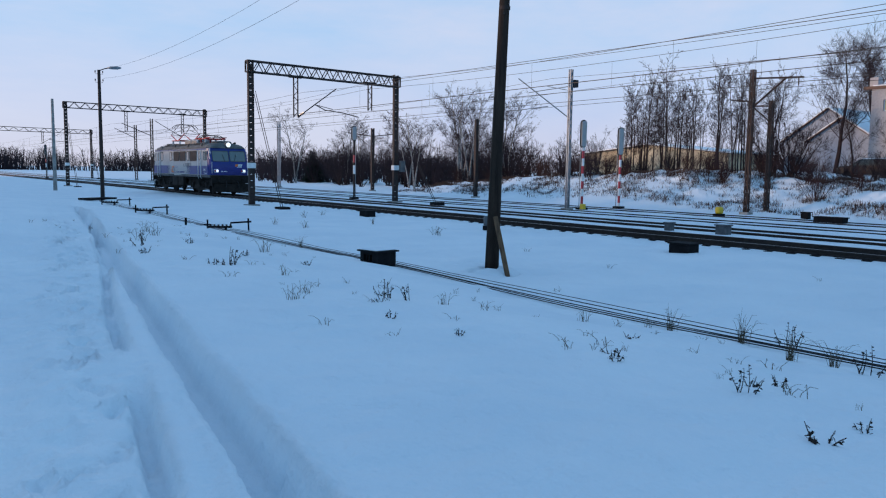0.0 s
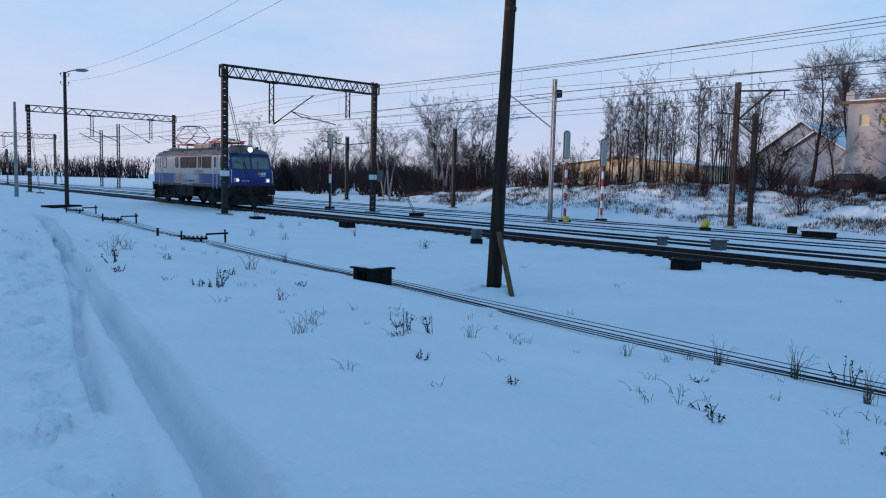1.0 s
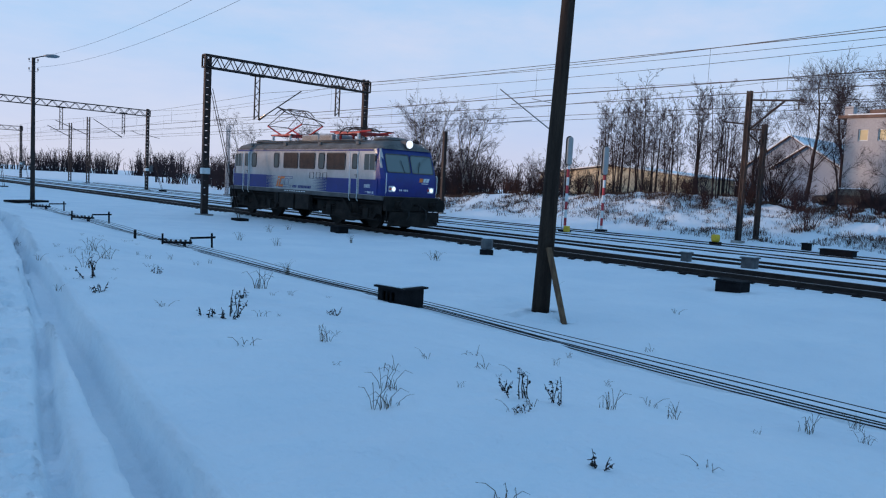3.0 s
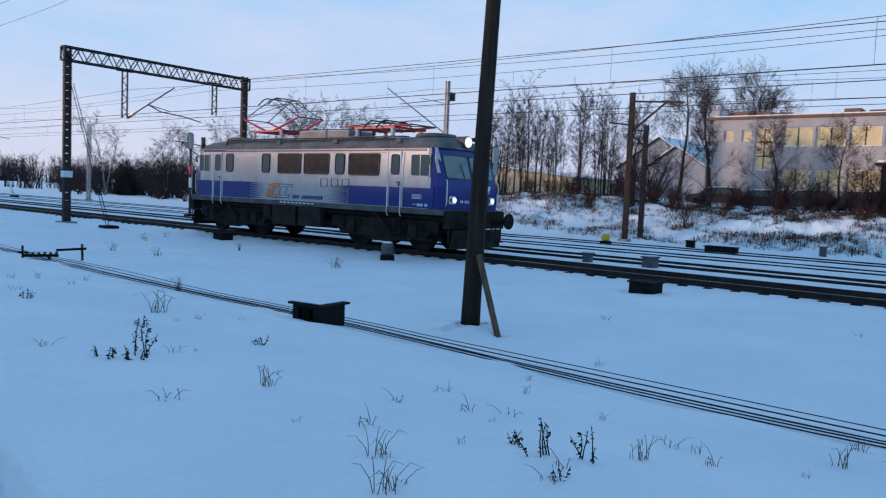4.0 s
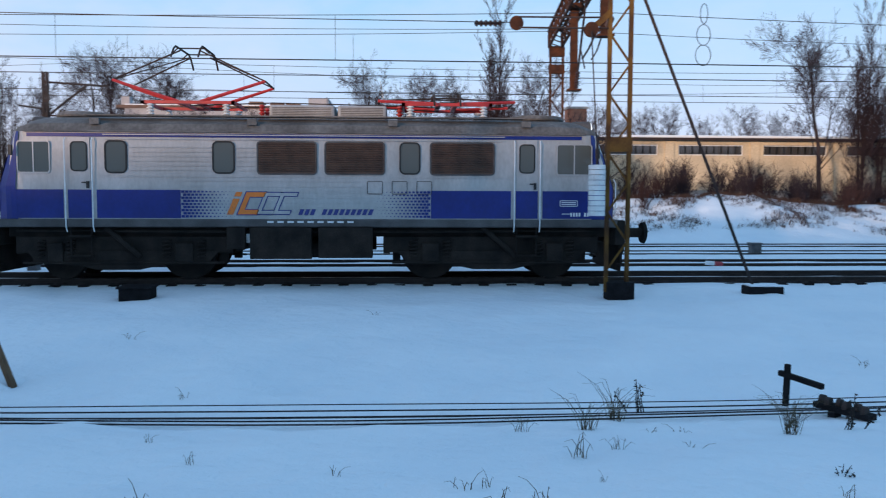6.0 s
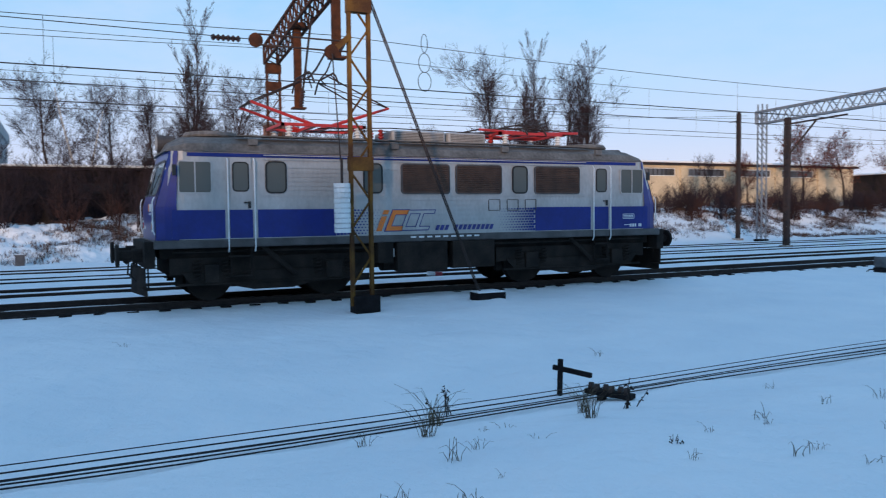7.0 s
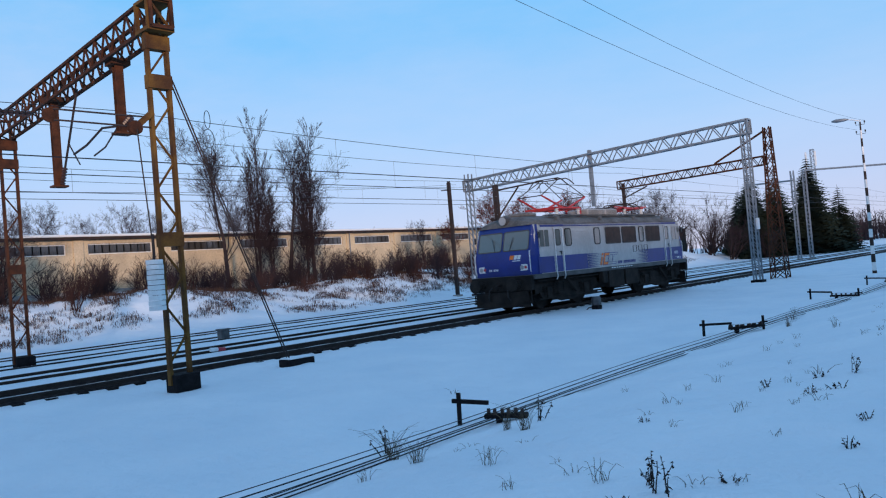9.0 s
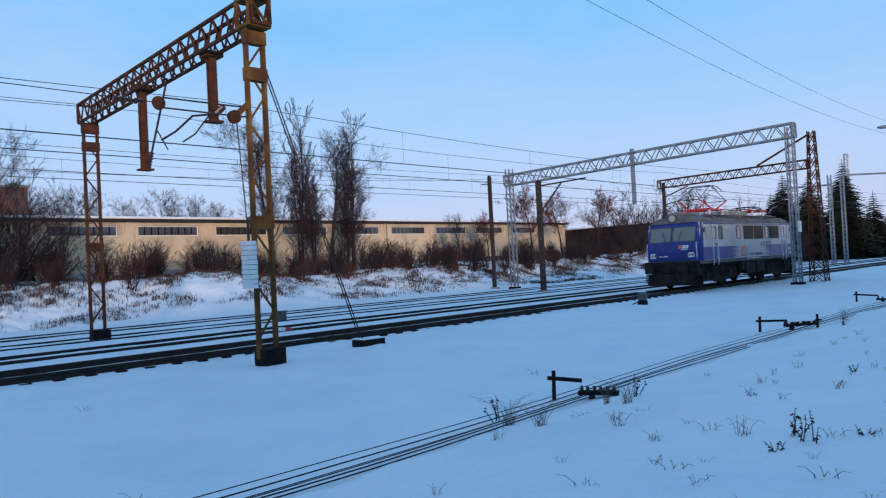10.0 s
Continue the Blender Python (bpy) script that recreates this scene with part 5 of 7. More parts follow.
# ---- buildings beyond the bank ----
def wall_with_openings(g, x0, x1, y0, y1, z0, z1, holes):
    """A wall slab facing -x, thick from x0 to x1, with rectangular openings (ya, yb, za, zb) cut through it."""
    ys = sorted({y0, y1, *(v for h in holes for v in h[:2])})
    zs = sorted({z0, z1, *(v for h in holes for v in h[2:])})
    for ya, yb in zip(ys[:-1], ys[1:]):
        for za, zb in zip(zs[:-1], zs[1:]):
            if not any(h[0] <= ya and yb <= h[1] and h[2] <= za and zb <= h[3] for h in holes):
                g.box(x0, x1, ya, yb, za, zb)


def house_window(parent, x, ya, yb, za, zb, cols, rows, pane, frame=WHITE_PAINT):
    w = part("window", Geo().box(x + 0.02, x + 0.09, ya, ya + 0.07, za, zb).box(x + 0.02, x + 0.09, yb - 0.07, yb, za, zb).box(x + 0.02, x + 0.09, ya + 0.07, yb - 0.07, za, za + 0.07).box(x + 0.02, x + 0.09, ya + 0.07, yb - 0.07, zb - 0.07, zb), frame, parent)
    for c in range(cols):
        for r in range(rows):
            a, b = ya + (yb - ya) * c / cols + 0.045, ya + (yb - ya) * (c + 1) / cols - 0.045
            d, e = za + (zb - za) * r / rows + 0.045, za + (zb - za) * (r + 1) / rows - 0.045
            part("pane", Geo().box(x + 0.05, x + 0.065, a, b, d, e), pane, w)
    return w


def make_hall():
    t = thing("long_hall", "long low cream-yellow workshop with dark windows and snowy roof", "building", at=pose(0, -0.62, 0.22))
    y0, y1 = -63.0, 1.5
    holes = [(-8.7 - 6.05 * k, -4.1 - 6.05 * k, 4.62, 5.35) for k in range(9)]
    g = Geo()
    wall_with_openings(g, 52.0, 52.35, y0, y1, 0.2, 5.62, holes)
    part("wall", g, YELLOW_WALL, t, "cream-yellow rendered wall, stained", weld=True)
    part("wall", Geo().box(52.35, 66, y0, y0 + 0.35, 0.2, 5.62).box(52.35, 66, y1 - 0.35, y1, 0.2, 5.62).box(65.65, 66, y0 + 0.35, y1 - 0.35, 0.2, 5.62), YELLOW_WALL, t)
    part("plinth", Geo().box(51.93, 52.0, y0, y1, 0.2, 2.2), CONCRETE, t)
    for k in range(10):
        part("pilaster", Geo().box(51.9, 52.0, -3.75 - 6.05 * k, -3.1 - 6.05 * k, 1.4, 5.6), YELLOW_WALL, t)
    part("roof", Geo().box(51.6, 66.4, y0 - 0.4, y1 + 0.4, 5.62, 5.80), DARK_STEEL, t, "dark roof edge")
    part("roof_snow", Geo().box(51.66, 66.3, y0 - 0.3, y1 + 0.3, 5.80, 5.98), SNOW, t, "white layer of snow", bevel=0.05)
    # black sheet paints the darkness of the room behind the windows
    part("inner_wall", Geo().box(53.2, 53.3, y0 + 0.5, y1 - 0.5, 0.2, 5.6), BLACK_PAINT_AND_DARK, t)
    for ya, yb, za, zb in holes:
        house_window(t, 52.1, ya, yb, za, zb, 9, 1, HOUSE_GLASS, WHITE_PAINT)
    part("drain_pipe", Geo().path([(51.85, -33.6, 5.6), (51.85, -33.6, 1.6)], 0.06, 8), GALV, t)


def make_office():
    t = thing("office_block", "pale grey two-storey office with cream panes painted as sun reflection, brown roof edge", "building")
    holes = [(27.35, 28.05, 6.75, 7.6), (26.0, 26.7, 6.75, 7.6), (24.4, 25.7, 4.6, 7.75)]
    holes += [(y - 1.0, y + 1.0, 6.35, 7.75) for y in (22.7, 20.5, 18.3, 16.1)]
    holes += [(y - 1.0, y + 1.0, 3.2, 4.7) for y in (20.5, 18.3, 22.7)]
    g = Geo()
    wall_with_openings(g, 58.0, 58.35, 14.1, 28.9, 1.0, 8.4, holes)
    part("wall", g, GREY_WALL, t, "pale grey rendered front", weld=True)
    part("wall", Geo().box(58.35, 80, 14.1, 14.45, 1.0, 8.4).box(58.35, 80, 28.55, 28.9, 1.0, 8.4).box(79.65, 80, 14.45, 28.55, 1.0, 8.4), GREY_WALL, t)
    part("parapet", Geo().box(57.9, 80.1, 15.4, 29.5, 8.4, 8.62), ROOF_EDGE, t, "brown roof edge")
    part("roof_snow", Geo().box(58.1, 80.0, 15.5, 28.9, 8.62, 8.72), SNOW, t)
    part("stair_tower", Geo().box(57.95, 80.1, 13.9, 15.4, 8.4, 9.25), GREY_WALL, t, "raised end wall")
    # black sheet in place of the office's unlit interior
    part("inner_wall", Geo().box(59.6, 59.7, 14.6, 28.9, 1.0, 8.3), BLACK_PAINT_AND_DARK, t)
    part("chimney", Geo().box(58.2, 58.9, 28.6, 29.2, 8.62, 9.3), GREY_WALL, t)
    for y in (27.3, 25.6, 24.2, 19.5, 17.9, 16.7):
        part("roof_vent", Geo().box(59.2, 60.6, y - 0.55, y + 0.55, 8.7, 9.05 + 0.1 * math.sin(y)), ROOF_EDGE, t, bevel=0.04)
    for h in holes:
        big = h[1] - h[0] > 1.0
        # panes take the painted warm reflection instead of clear glass
        house_window(t, 58.1, *h, 2 if big else 1, 3 if h[3] - h[2] > 2 else 1, SUN_REFLECTION)
    part("lamp_pole", Geo().path([(57.8, 14.0, 2.0), (57.8, 14.0, 9.3)], 0.04, 6), GALV, t)


def make_shed():
    t = thing("timber_shed", "long dark timber shed with upright boards and snow on its roof", "building")
    rng = random.Random(3)
    y = 4.9
    gb = Geo().box(50.0, 50.04, 0, 0.24, 1.3, 4.62)
    first = None
    while y < 15.6:
        if first is None:
            ob = part("board", gb, TIMBER_DARK, t)
            first = ob.data
        else:
            ob = new("board", first)
            ob.parent = t
        ob.location = (rng.uniform(-0.012, 0.012), y, rng.uniform(-0.03, 0.03))
        y += 0.255
    part("frame", Geo().box(50.05, 57, 5.0, 15.7, 1.2, 4.6), TIMBER_DARK, t)
    part("roof", Geo().box(49.6, 57.3, 4.6, 16.0, 4.62, 4.74), DARK_STEEL, t)
    part("roof_snow", Geo().box(49.66, 57.2, 4.7, 15.9, 4.74, 4.90), SNOW, t, bevel=0.05)
    part("window_band", Geo().box(49.95, 50.0, 6.2, 9.0, 3.2, 3.8), HOUSE_GLASS, t)


def make_gable(name, x0, x1, y0, y1, eave, apex, wall, label, base=1.0):
    t = thing(name, label, "house")
    ym = (y0 + y1) / 2
    part("wall", Geo().prism([(y0, base), (y1, base), (y1, eave), (ym, apex), (y0, eave)], "x", x0, x1), wall, t)
    for s, ya in ((1, y0), (-1, y1)):
        d = Vector((ym - ya, apex - eave)).normalized()
        nrm = Vector((-d.y, d.x)) if s > 0 else Vector((d.y, -d.x))
        a, b = Vector((ya, eave)) - d * 0.5, Vector((ym, apex))
        lay = [tuple(a), tuple(b), tuple(b + nrm * 0.06), tuple(a + nrm * 0.06)]
        part("roof", Geo().prism(lay, "x", x0 - 0.4, x1 + 0.4), ROOF_EDGE, t)
        lay = [tuple(a + nrm * 0.06 + d * 0.1), tuple(b + nrm * 0.06), tuple(b + nrm * 0.18), tuple(a + nrm * 0.18 + d * 0.1)]
        part("roof_snow", Geo().prism(lay, "x", x0 - 0.3, x1 + 0.3), SNOW, t, "snow on the roof")
    return t


def make_car(x, y):
    """A dark parked car seen side on."""
    c = thing("parked_car", "dark car parked nose-in below the office", "car", "cars parked below the office", at=pose(x, y, ground_z(x, y)))
    prof = [(-2.1, 0.35), (2.1, 0.35), (2.12, 0.75), (1.95, 0.92), (1.15, 0.98), (0.55, 1.42), (-1.1, 1.45), (-1.85, 1.0), (-2.1, 0.9)]
    part("body", Geo().prism(prof, "x", -0.85, 0.85), CAR_PAINT, c, bevel=0.07)
    part("side_glass", Geo().prism([(-1.45, 1.0), (0.95, 1.0), (0.5, 1.36), (-1.05, 1.38)], "x", -0.86, 0.86), LOCO_GLASS, c)
    part("snow_cover", Geo().prism([(-1.05, 1.455), (0.5, 1.43), (0.4, 1.5), (-0.95, 1.53)], "x", -0.75, 0.75), SNOW, c)
    for yy in (-1.3, 1.3):
        for s in (-1, 1):
            part("wheel", Geo().disc((s * 0.75, yy, 0.32), (1, 0, 0), 0.32, 0.2, 18), RUBBER, c)
    return c


make_hall()
make_office()
make_shed()
make_gable("gable_barn", 71, 86, 34.4, 40.4, 5.4, 7.35, BLUE_GREY_WALL, "grey-blue gabled barn with snow on its roof")
make_gable("gable_house", 79, 95, 38.2, 47.5, 5.8, 9.0, BLUE_GREY_WALL, "taller grey-blue gabled house behind the barn")
make_gable("low_store", 66, 74, 46, 66, 4.0, 5.0, YELLOW_WALL, "low cream store seen through trees", 0.8)
make_gable("far_hall", 54, 70, -112, -66, 5.2, 6.3, TIMBER_DARK, "long dark hall beyond the bank")
for cy in (26.8, 23.6, 20.6, 17.6):
    make_car(54.2, cy)
t = thing("chimney_stack", "short square brick chimney behind the workshop", "chimney")
part("shaft", Geo().box(57.4, 58.8, -5.6, -4.2, 5.9, 8.6), BRICK_RED, t)
part("cap", Geo().box(57.3, 58.9, -5.7, -4.1, 8.6, 8.75), CONCRETE, t)
t = thing("antenna_mast", "tall thin lattice telephone mast behind the firs", "mast")
g = lattice_beam(Geo(), (60.0, -212.0, 26.0), (60.0, -211.9, 0.0), 0.9, 0.9, 22, 0.12, 0.07, up=Vector((1, 0, 0)))
part("lattice", g, GALV, t)
for z in (22.5, 24.5):
    for s in (-1, 1):
        part("antenna", Geo().box(60 + s * 1.2 - 0.2, 60 + s * 1.2 + 0.2, -212.2, -211.8, z - 1.0, z + 1.0), WHITE_PAINT, t)

# ---- trees, bushes, grass ----
def bend_dir(rng, d, spread, lift=0.0):
    axis = Vector((rng.uniform(-1, 1), rng.uniform(-1, 1), rng.uniform(-1, 1)))
    axis = (axis - d * axis.dot(d)).normalized()
    out = d * math.cos(spread) + axis * math.sin(spread)
    out.z += lift
    return out.normalized()


def limb(wood, twigs, rng, p, d, length, r, level, cfg):
    """One branch with its side branches; thick ones go to wood, fine ones to twigs."""
    n = 5 if level == 0 else 4 if level < 2 else 3 if level < cfg["levels"] else cfg["last"]
    pts, rad = [p.copy()], [r]
    cur, cd = p.copy(), d.copy()
    for i in range(n):
        cd = bend_dir(rng, cd, cfg["wander"] * rng.uniform(0.3, 1.0), cfg["lift"])
        cur = cur + cd * (length / n)
        pts.append(cur.copy())
        rad.append(max(cfg["fine"], r * (1 - (i + 1) / n * (0.62 if level else 0.8))))
    (wood if r > 0.035 else twigs).path(pts, rad, 6 if level == 0 else 4 if r > 0.035 else 3, closed=False)
    if level >= cfg["levels"]:
        return
    k = cfg["kids"][level]
    for i in range(k):
        u = rng.uniform(cfg["start"] if level == 0 else 0.2, 1.0)
        seg = min(int(u * n), n - 1)
        q = pts[seg].lerp(pts[seg + 1], u * n - seg)
        dirn = (pts[seg + 1] - pts[seg]).normalized()
        spread = cfg["angle"] * rng.uniform(0.7, 1.25)
        scale = cfg["shrink"] * rng.uniform(0.65, 1.15) * (1.15 - 0.55 * u if level == 0 else 1.0)
        limb(wood, twigs, rng, q, bend_dir(rng, dirn, spread, cfg["lift"]), length * scale, max(cfg["fine"], min(rad[seg] * 0.5, length * scale * cfg["thin"])), level + 1, cfg)


TREE_KINDS = {
    "broad": dict(h=8.0, r=0.15, stems=1, wander=0.20, lift=0.06, levels=4, kids=(15, 8, 7, 5), angle=0.72, shrink=0.50, start=0.22, fine=0.0055, thin=0.009, last=1),
    "slender": dict(h=7.0, r=0.055, stems=2, wander=0.05, lift=0.02, levels=3, kids=(21, 9, 7), angle=0.66, shrink=0.27, start=0.25, fine=0.005, thin=0.0055, last=1),
    "poplar": dict(h=11.0, r=0.10, stems=3, wander=0.05, lift=0.06, levels=3, kids=(34, 10, 8), angle=0.46, shrink=0.32, start=0.08, fine=0.006, thin=0.0055, last=1),
    "birch": dict(h=8.5, r=0.12, stems=2, wander=0.10, lift=-0.01, levels=4, kids=(14, 6, 5, 4), angle=0.6, shrink=0.42, start=0.25, fine=0.0055, thin=0.008, last=1),
    "shrub": dict(h=2.0, r=0.03, stems=14, wander=0.22, lift=0.06, levels=2, kids=(6, 5), angle=0.55, shrink=0.5, start=0.1, fine=0.005, thin=0.006, last=1),
    "thicket": dict(h=4.2, r=0.06, stems=9, wander=0.2, lift=0.05, levels=3, kids=(8, 5, 4), angle=0.6, shrink=0.48, start=0.1, fine=0.006, thin=0.007, last=1),
}


def make_tree(name, kind, seed, label, wood_mat, twig_mat, leaves=None, category="tree"):
    cfg = TREE_KINDS[kind]
    rng = random.Random(seed)
    t = thing(name, label, category)
    wood, twigs, leaf = Geo(), Geo(), Geo()
    for s in range(cfg["stems"]):
        if cfg["stems"] > 3 and wood.v:
            part("stem", wood, wood_mat, t)
            wood = Geo()
        lean = bend_dir(rng, Vector((0, 0, 1)), rng.uniform(0, 0.10) if cfg["stems"] < 4 else rng.uniform(0.05, 0.75))
        off = Vector((rng.uniform(-1, 1), rng.uniform(-1, 1), -0.15)) * (0.12 if cfg["stems"] < 4 else 0.35)
        off.z = -0.15
        limb(wood, twigs, rng, off, lean, cfg["h"] * (1 if s == 0 else rng.uniform(0.7, 1.0)), cfg["r"], 0, cfg)
    if wood.v:
        part("trunk" if cfg["stems"] < 4 else "stem", wood, wood_mat, t)
    part("crown", twigs, twig_mat, t)
    if leaves:
        for i in range(0, len(twigs.v), 9):
            if rng.random() < 0.5:
                c = Vector(twigs.v[i])
                if c.z > cfg["h"] * 0.3:
                    a, b = Vector((rng.uniform(-1, 1), rng.uniform(-1, 1), rng.uniform(-1, 1))) * 0.09, Vector((rng.uniform(-1, 1), rng.uniform(-1, 1), rng.uniform(-1, 1))) * 0.09
                    leaf.add([c, c + a, c + a + b, c + b], [(0, 1, 2, 3)])
        part("leaves", leaf, leaves, t, "withered red-brown leaves")
    return t


def make_fir(seed, h):
    rng = random.Random(seed)
    t = thing("fir_tree", "dark green fir with layered boughs", "conifer")
    part("trunk", Geo().path([(0, 0, -0.2), (0, 0, h)], [h * 0.018, 0.02], 7), BARK, t)
    g = Geo()
    levels = int(h * 3.2)
    for i in range(levels):
        u = i / levels
        z = h * (0.10 + 0.88 * u)
        reach = h * 0.38 * (1 - u) ** 0.8 + 0.15
        for k in range(int(14 + 16 * (1 - u))):
            a = rng.uniform(0, 2 * math.pi)
            L = reach * rng.uniform(0.65, 1.1)
            d = Vector((math.cos(a), math.sin(a), 0))
            s = Vector((-d.y, d.x, 0))
            tip = Vector((0, 0, z - L * rng.uniform(0.25, 0.5))) + d * L
            root = Vector((0, 0, z))
            w = L * 0.20
            for f in range(4):
                q = root.lerp(tip, 0.3 + 0.2 * f)
                ww = w * (1.25 - 0.25 * f)
                g.add([q - d * ww * 0.5, q + s * ww - Vector((0, 0, ww * 0.5)), q + d * ww * 0.9 - Vector((0, 0, ww * 0.2)), q - s * ww - Vector((0, 0, ww * 0.5))], [(0, 1, 2), (0, 2, 3)])
    part("crown", g, NEEDLES, t)
    return t


def place(ob, x, y, size, turn, group, dz=0.0):
    c = copy_thing(ob, pose(x, y, ground_z(x, y) + bank_rough(x, y) + dz, 0, 0, turn) @ Matrix.Scale(size, 4))
    c.scale = (size, size, size)
    return tagged(c, group=group)


def settle(ob, x, y, size, turn, group):
    ob.matrix_basis = pose(x, y, ground_z(x, y) + bank_rough(x, y), 0, 0, turn)
    ob.scale = (size, size, size)
    return tagged(ob, group=group)


def plant_row(ob, spots, group, seed):
    rng = random.Random(seed)
    settle(ob, *spots[0], rng.uniform(0, 360), group)
    for x, y, size in spots[1:]:
        place(ob, x, y, size, rng.uniform(0, 360), group)


broad_a = make_tree("bare_tree", "broad", 11, "bare broad-crowned tree on the bank", BARK, TWIG)
plant_row(broad_a, [(60.5, 32.6, 1.2), (84, 33, 1.4), (46, 4.9, 0.8), (60, 10.2, 1.1), (46, -17.6, 1.25), (66.0, 32.0, 1.25), (68.0, 28.0, 1.3), (90, -14, 1.2), (88, -28, 1.0), (86, -4, 1.15)], "bare trees on the bank", 5)
broad_b = make_tree("bare_tree", "broad", 23, "bare spreading tree with fine twigs", BARK, TWIG)
plant_row(broad_b, [(46, 24.2, 0.52), (46, 20.3, 0.56), (45.5, 16.8, 0.55), (45.8, 0.8, 0.85), (46.2, -23.0, 1.1), (46, -37.5, 0.42), (46, 29.5, 0.62), (92, -21, 1.1), (88, -36, 1.0), (84, -44, 1.0), (91, -17, 1.0), (90, -33, 1.1), (93, -25, 1.15), (89, -40, 0.9), (92, -50, 1.1), (90, -60, 1.0), (91, -1, 1.05), (62, 6.0, 1.0), (48, -88, 0.9)], "bare trees on the bank", 6)
slender_a = make_tree("slender_tree", "slender", 31, "tall thin bare young tree in a clump", BARK, TWIG)
slender_b = make_tree("slender_tree", "slender", 37, "thin bare young tree in a clump", BARK, TWIG)
rs = random.Random(8)
plant_row(slender_a, [(44.5 + rs.uniform(-1.2, 2.0), 30.5 + 0.85 * i + rs.uniform(-0.4, 0.4), rs.uniform(0.8, 1.12)) for i in range(15)], "clump of young trees", 7)
plant_row(slender_b, [(45.0 + rs.uniform(-1.2, 2.5), 30.2 + 0.9 * i + rs.uniform(-0.4, 0.4), rs.uniform(0.7, 1.05)) for i in range(13)], "clump of young trees", 8)
poplar = make_tree("poplar", "poplar", 41, "tall narrow bare poplar", BARK, TWIG)
plant_row(poplar, [(47.5, 2.6, 1.0), (46.5, -20.5, 1.05), (46.5, -25.5, 1.0), (47, -22.0, 0.8), (46.6, -25.0, 0.8)], "bare poplars", 9)
birch = make_tree("birch", "birch", 51, "pale-stemmed bare birch beside the yard", BIRCH, TWIG)
plant_row(birch, [(43.5, 59.0, 0.95), (44.5, 62.0, 1.0), (46.5, 57.0, 0.9), (47, 64.5, 1.05), (49, 60.5, 1.0), (50, 66, 0.9), (44, 70, 0.8), (47, 104, 1.15), (52, 98, 1.0), (62, 84, 1.0), (60, 96, 1.15), (56, 101, 1.1), (58, 12.0 - 3.4, 1.1), (42.0, 66.0, 0.8)], "birches beside the yard", 10)
red = make_tree("red_leaved_tree", "broad", 61, "small tree with withered red leaves", BARK, RED_TWIG, RED_LEAF)
plant_row(red, [(47, -50, 0.85), (48, -57, 0.8), (49, -66, 0.85), (47.5, -43.5, 0.5)], "red-leaved trees", 11)
fir_a, fir_b = make_fir(71, 12.0), make_fir(73, 9.0)
plant_row(fir_a, [(37.1, -95, 1.02), (33.8, -95, 0.98), (29.5, -95, 1.09), (40.5, -100, 0.8), (31.6, -103, 1.0)], "dark firs", 12)
plant_row(fir_b, [(75, -56, 0.72), (75, -59.8, 0.78), (52, 108, 0.62), (27.5, -101, 1.0), (35.4, -92, 0.9), (57, 119, 0.6), (70, 3.0, 0.7)], "dark firs", 13)
thicket = make_tree("thicket", "thicket", 81, "dense tangle of bare brown stems", BARK, TWIG, category="bush")
rt = random.Random(14)
plant_row(thicket, [(46.5, 28.4, 0.9), (45.0, 27.6, 0.7), (45.4, 29.4, 0.8), (45.5, 7.5, 0.7), (45.8, 10.0, 0.75), (45.3, 12.6, 0.8), (47, 14.5, 0.8), (47.5, 11.2, 0.95), (47.8, 13.2, 0.9), (47.2, 9.0, 0.95), (47.6, 7.0, 1.0), (46.8, 15.6, 0.75), (46.5, 20.4, 0.7), (46.5, -1.5, 1.3), (46.0, 2.4, 1.25), (45.5, -3.0, 1.0), (45.0, 0.5, 1.1), (45.0, 4.0, 0.95), (43.6, 2.4, 0.7), (44.6, 5.6, 0.8), (46.8, 0.4, 1.45), (45.5, -23.6, 0.8), (46, -26, 0.65), (48, -74, 1.7), (50, -82, 1.8), (44, -78, 1.5), (45, -86, 1.6), (41, -90, 1.5), (37.5, -88, 1.2), (48, -92, 1.7), (43, -95, 1.6), (38, -94, 1.4), (52, -76, 1.6), (34, -90, 1.0),  (46, -68, 1.1), (46, -60, 0.8), (45, 44, 0.7), (46, 48, 0.8), (44, 52, 0.7), (45, 55, 0.9), (46, -46, 0.6)]
          + [(50.0 + 3.1 * (i % 4) + 0.4 * (i % 3), 66.0 + 2.4 * i, 0.95 + 0.13 * (i % 5)) for i in range(22)]
          + [(48 + rt.uniform(-4, 10), 58 + 4.2 * i, rt.uniform(0.8, 1.3)) for i in range(14)], "thickets along the bank", 14)
shrub_a = make_tree("shrub", "shrub", 91, "low red-brown shrub in snow", RED_TWIG, RED_TWIG, category="bush")
rb = random.Random(15)
plant_row(shrub_a, [(41.8 + rb.uniform(-1.5, 3.0), -62 + 2.15 * i + rb.uniform(-0.8, 0.8), rb.uniform(0.45, 0.95)) for i in range(58)], "shrubs on the bank", 15)
shrub_b = make_tree("shrub", "shrub", 95, "low grey-brown shrub in snow", TWIG, TWIG, category="bush")
plant_row(shrub_b, [(42.5 + rb.uniform(-2.2, 4.0), -60 + 2.9 * i + rb.uniform(-1, 1), rb.uniform(0.5, 1.15)) for i in range(44)], "shrubs on the bank", 16)


rc = random.Random(19)
brush = make_tree("brush", "shrub", 97, "tangled brown brush below the workshop wall", RED_TWIG, TWIG, category="bush")
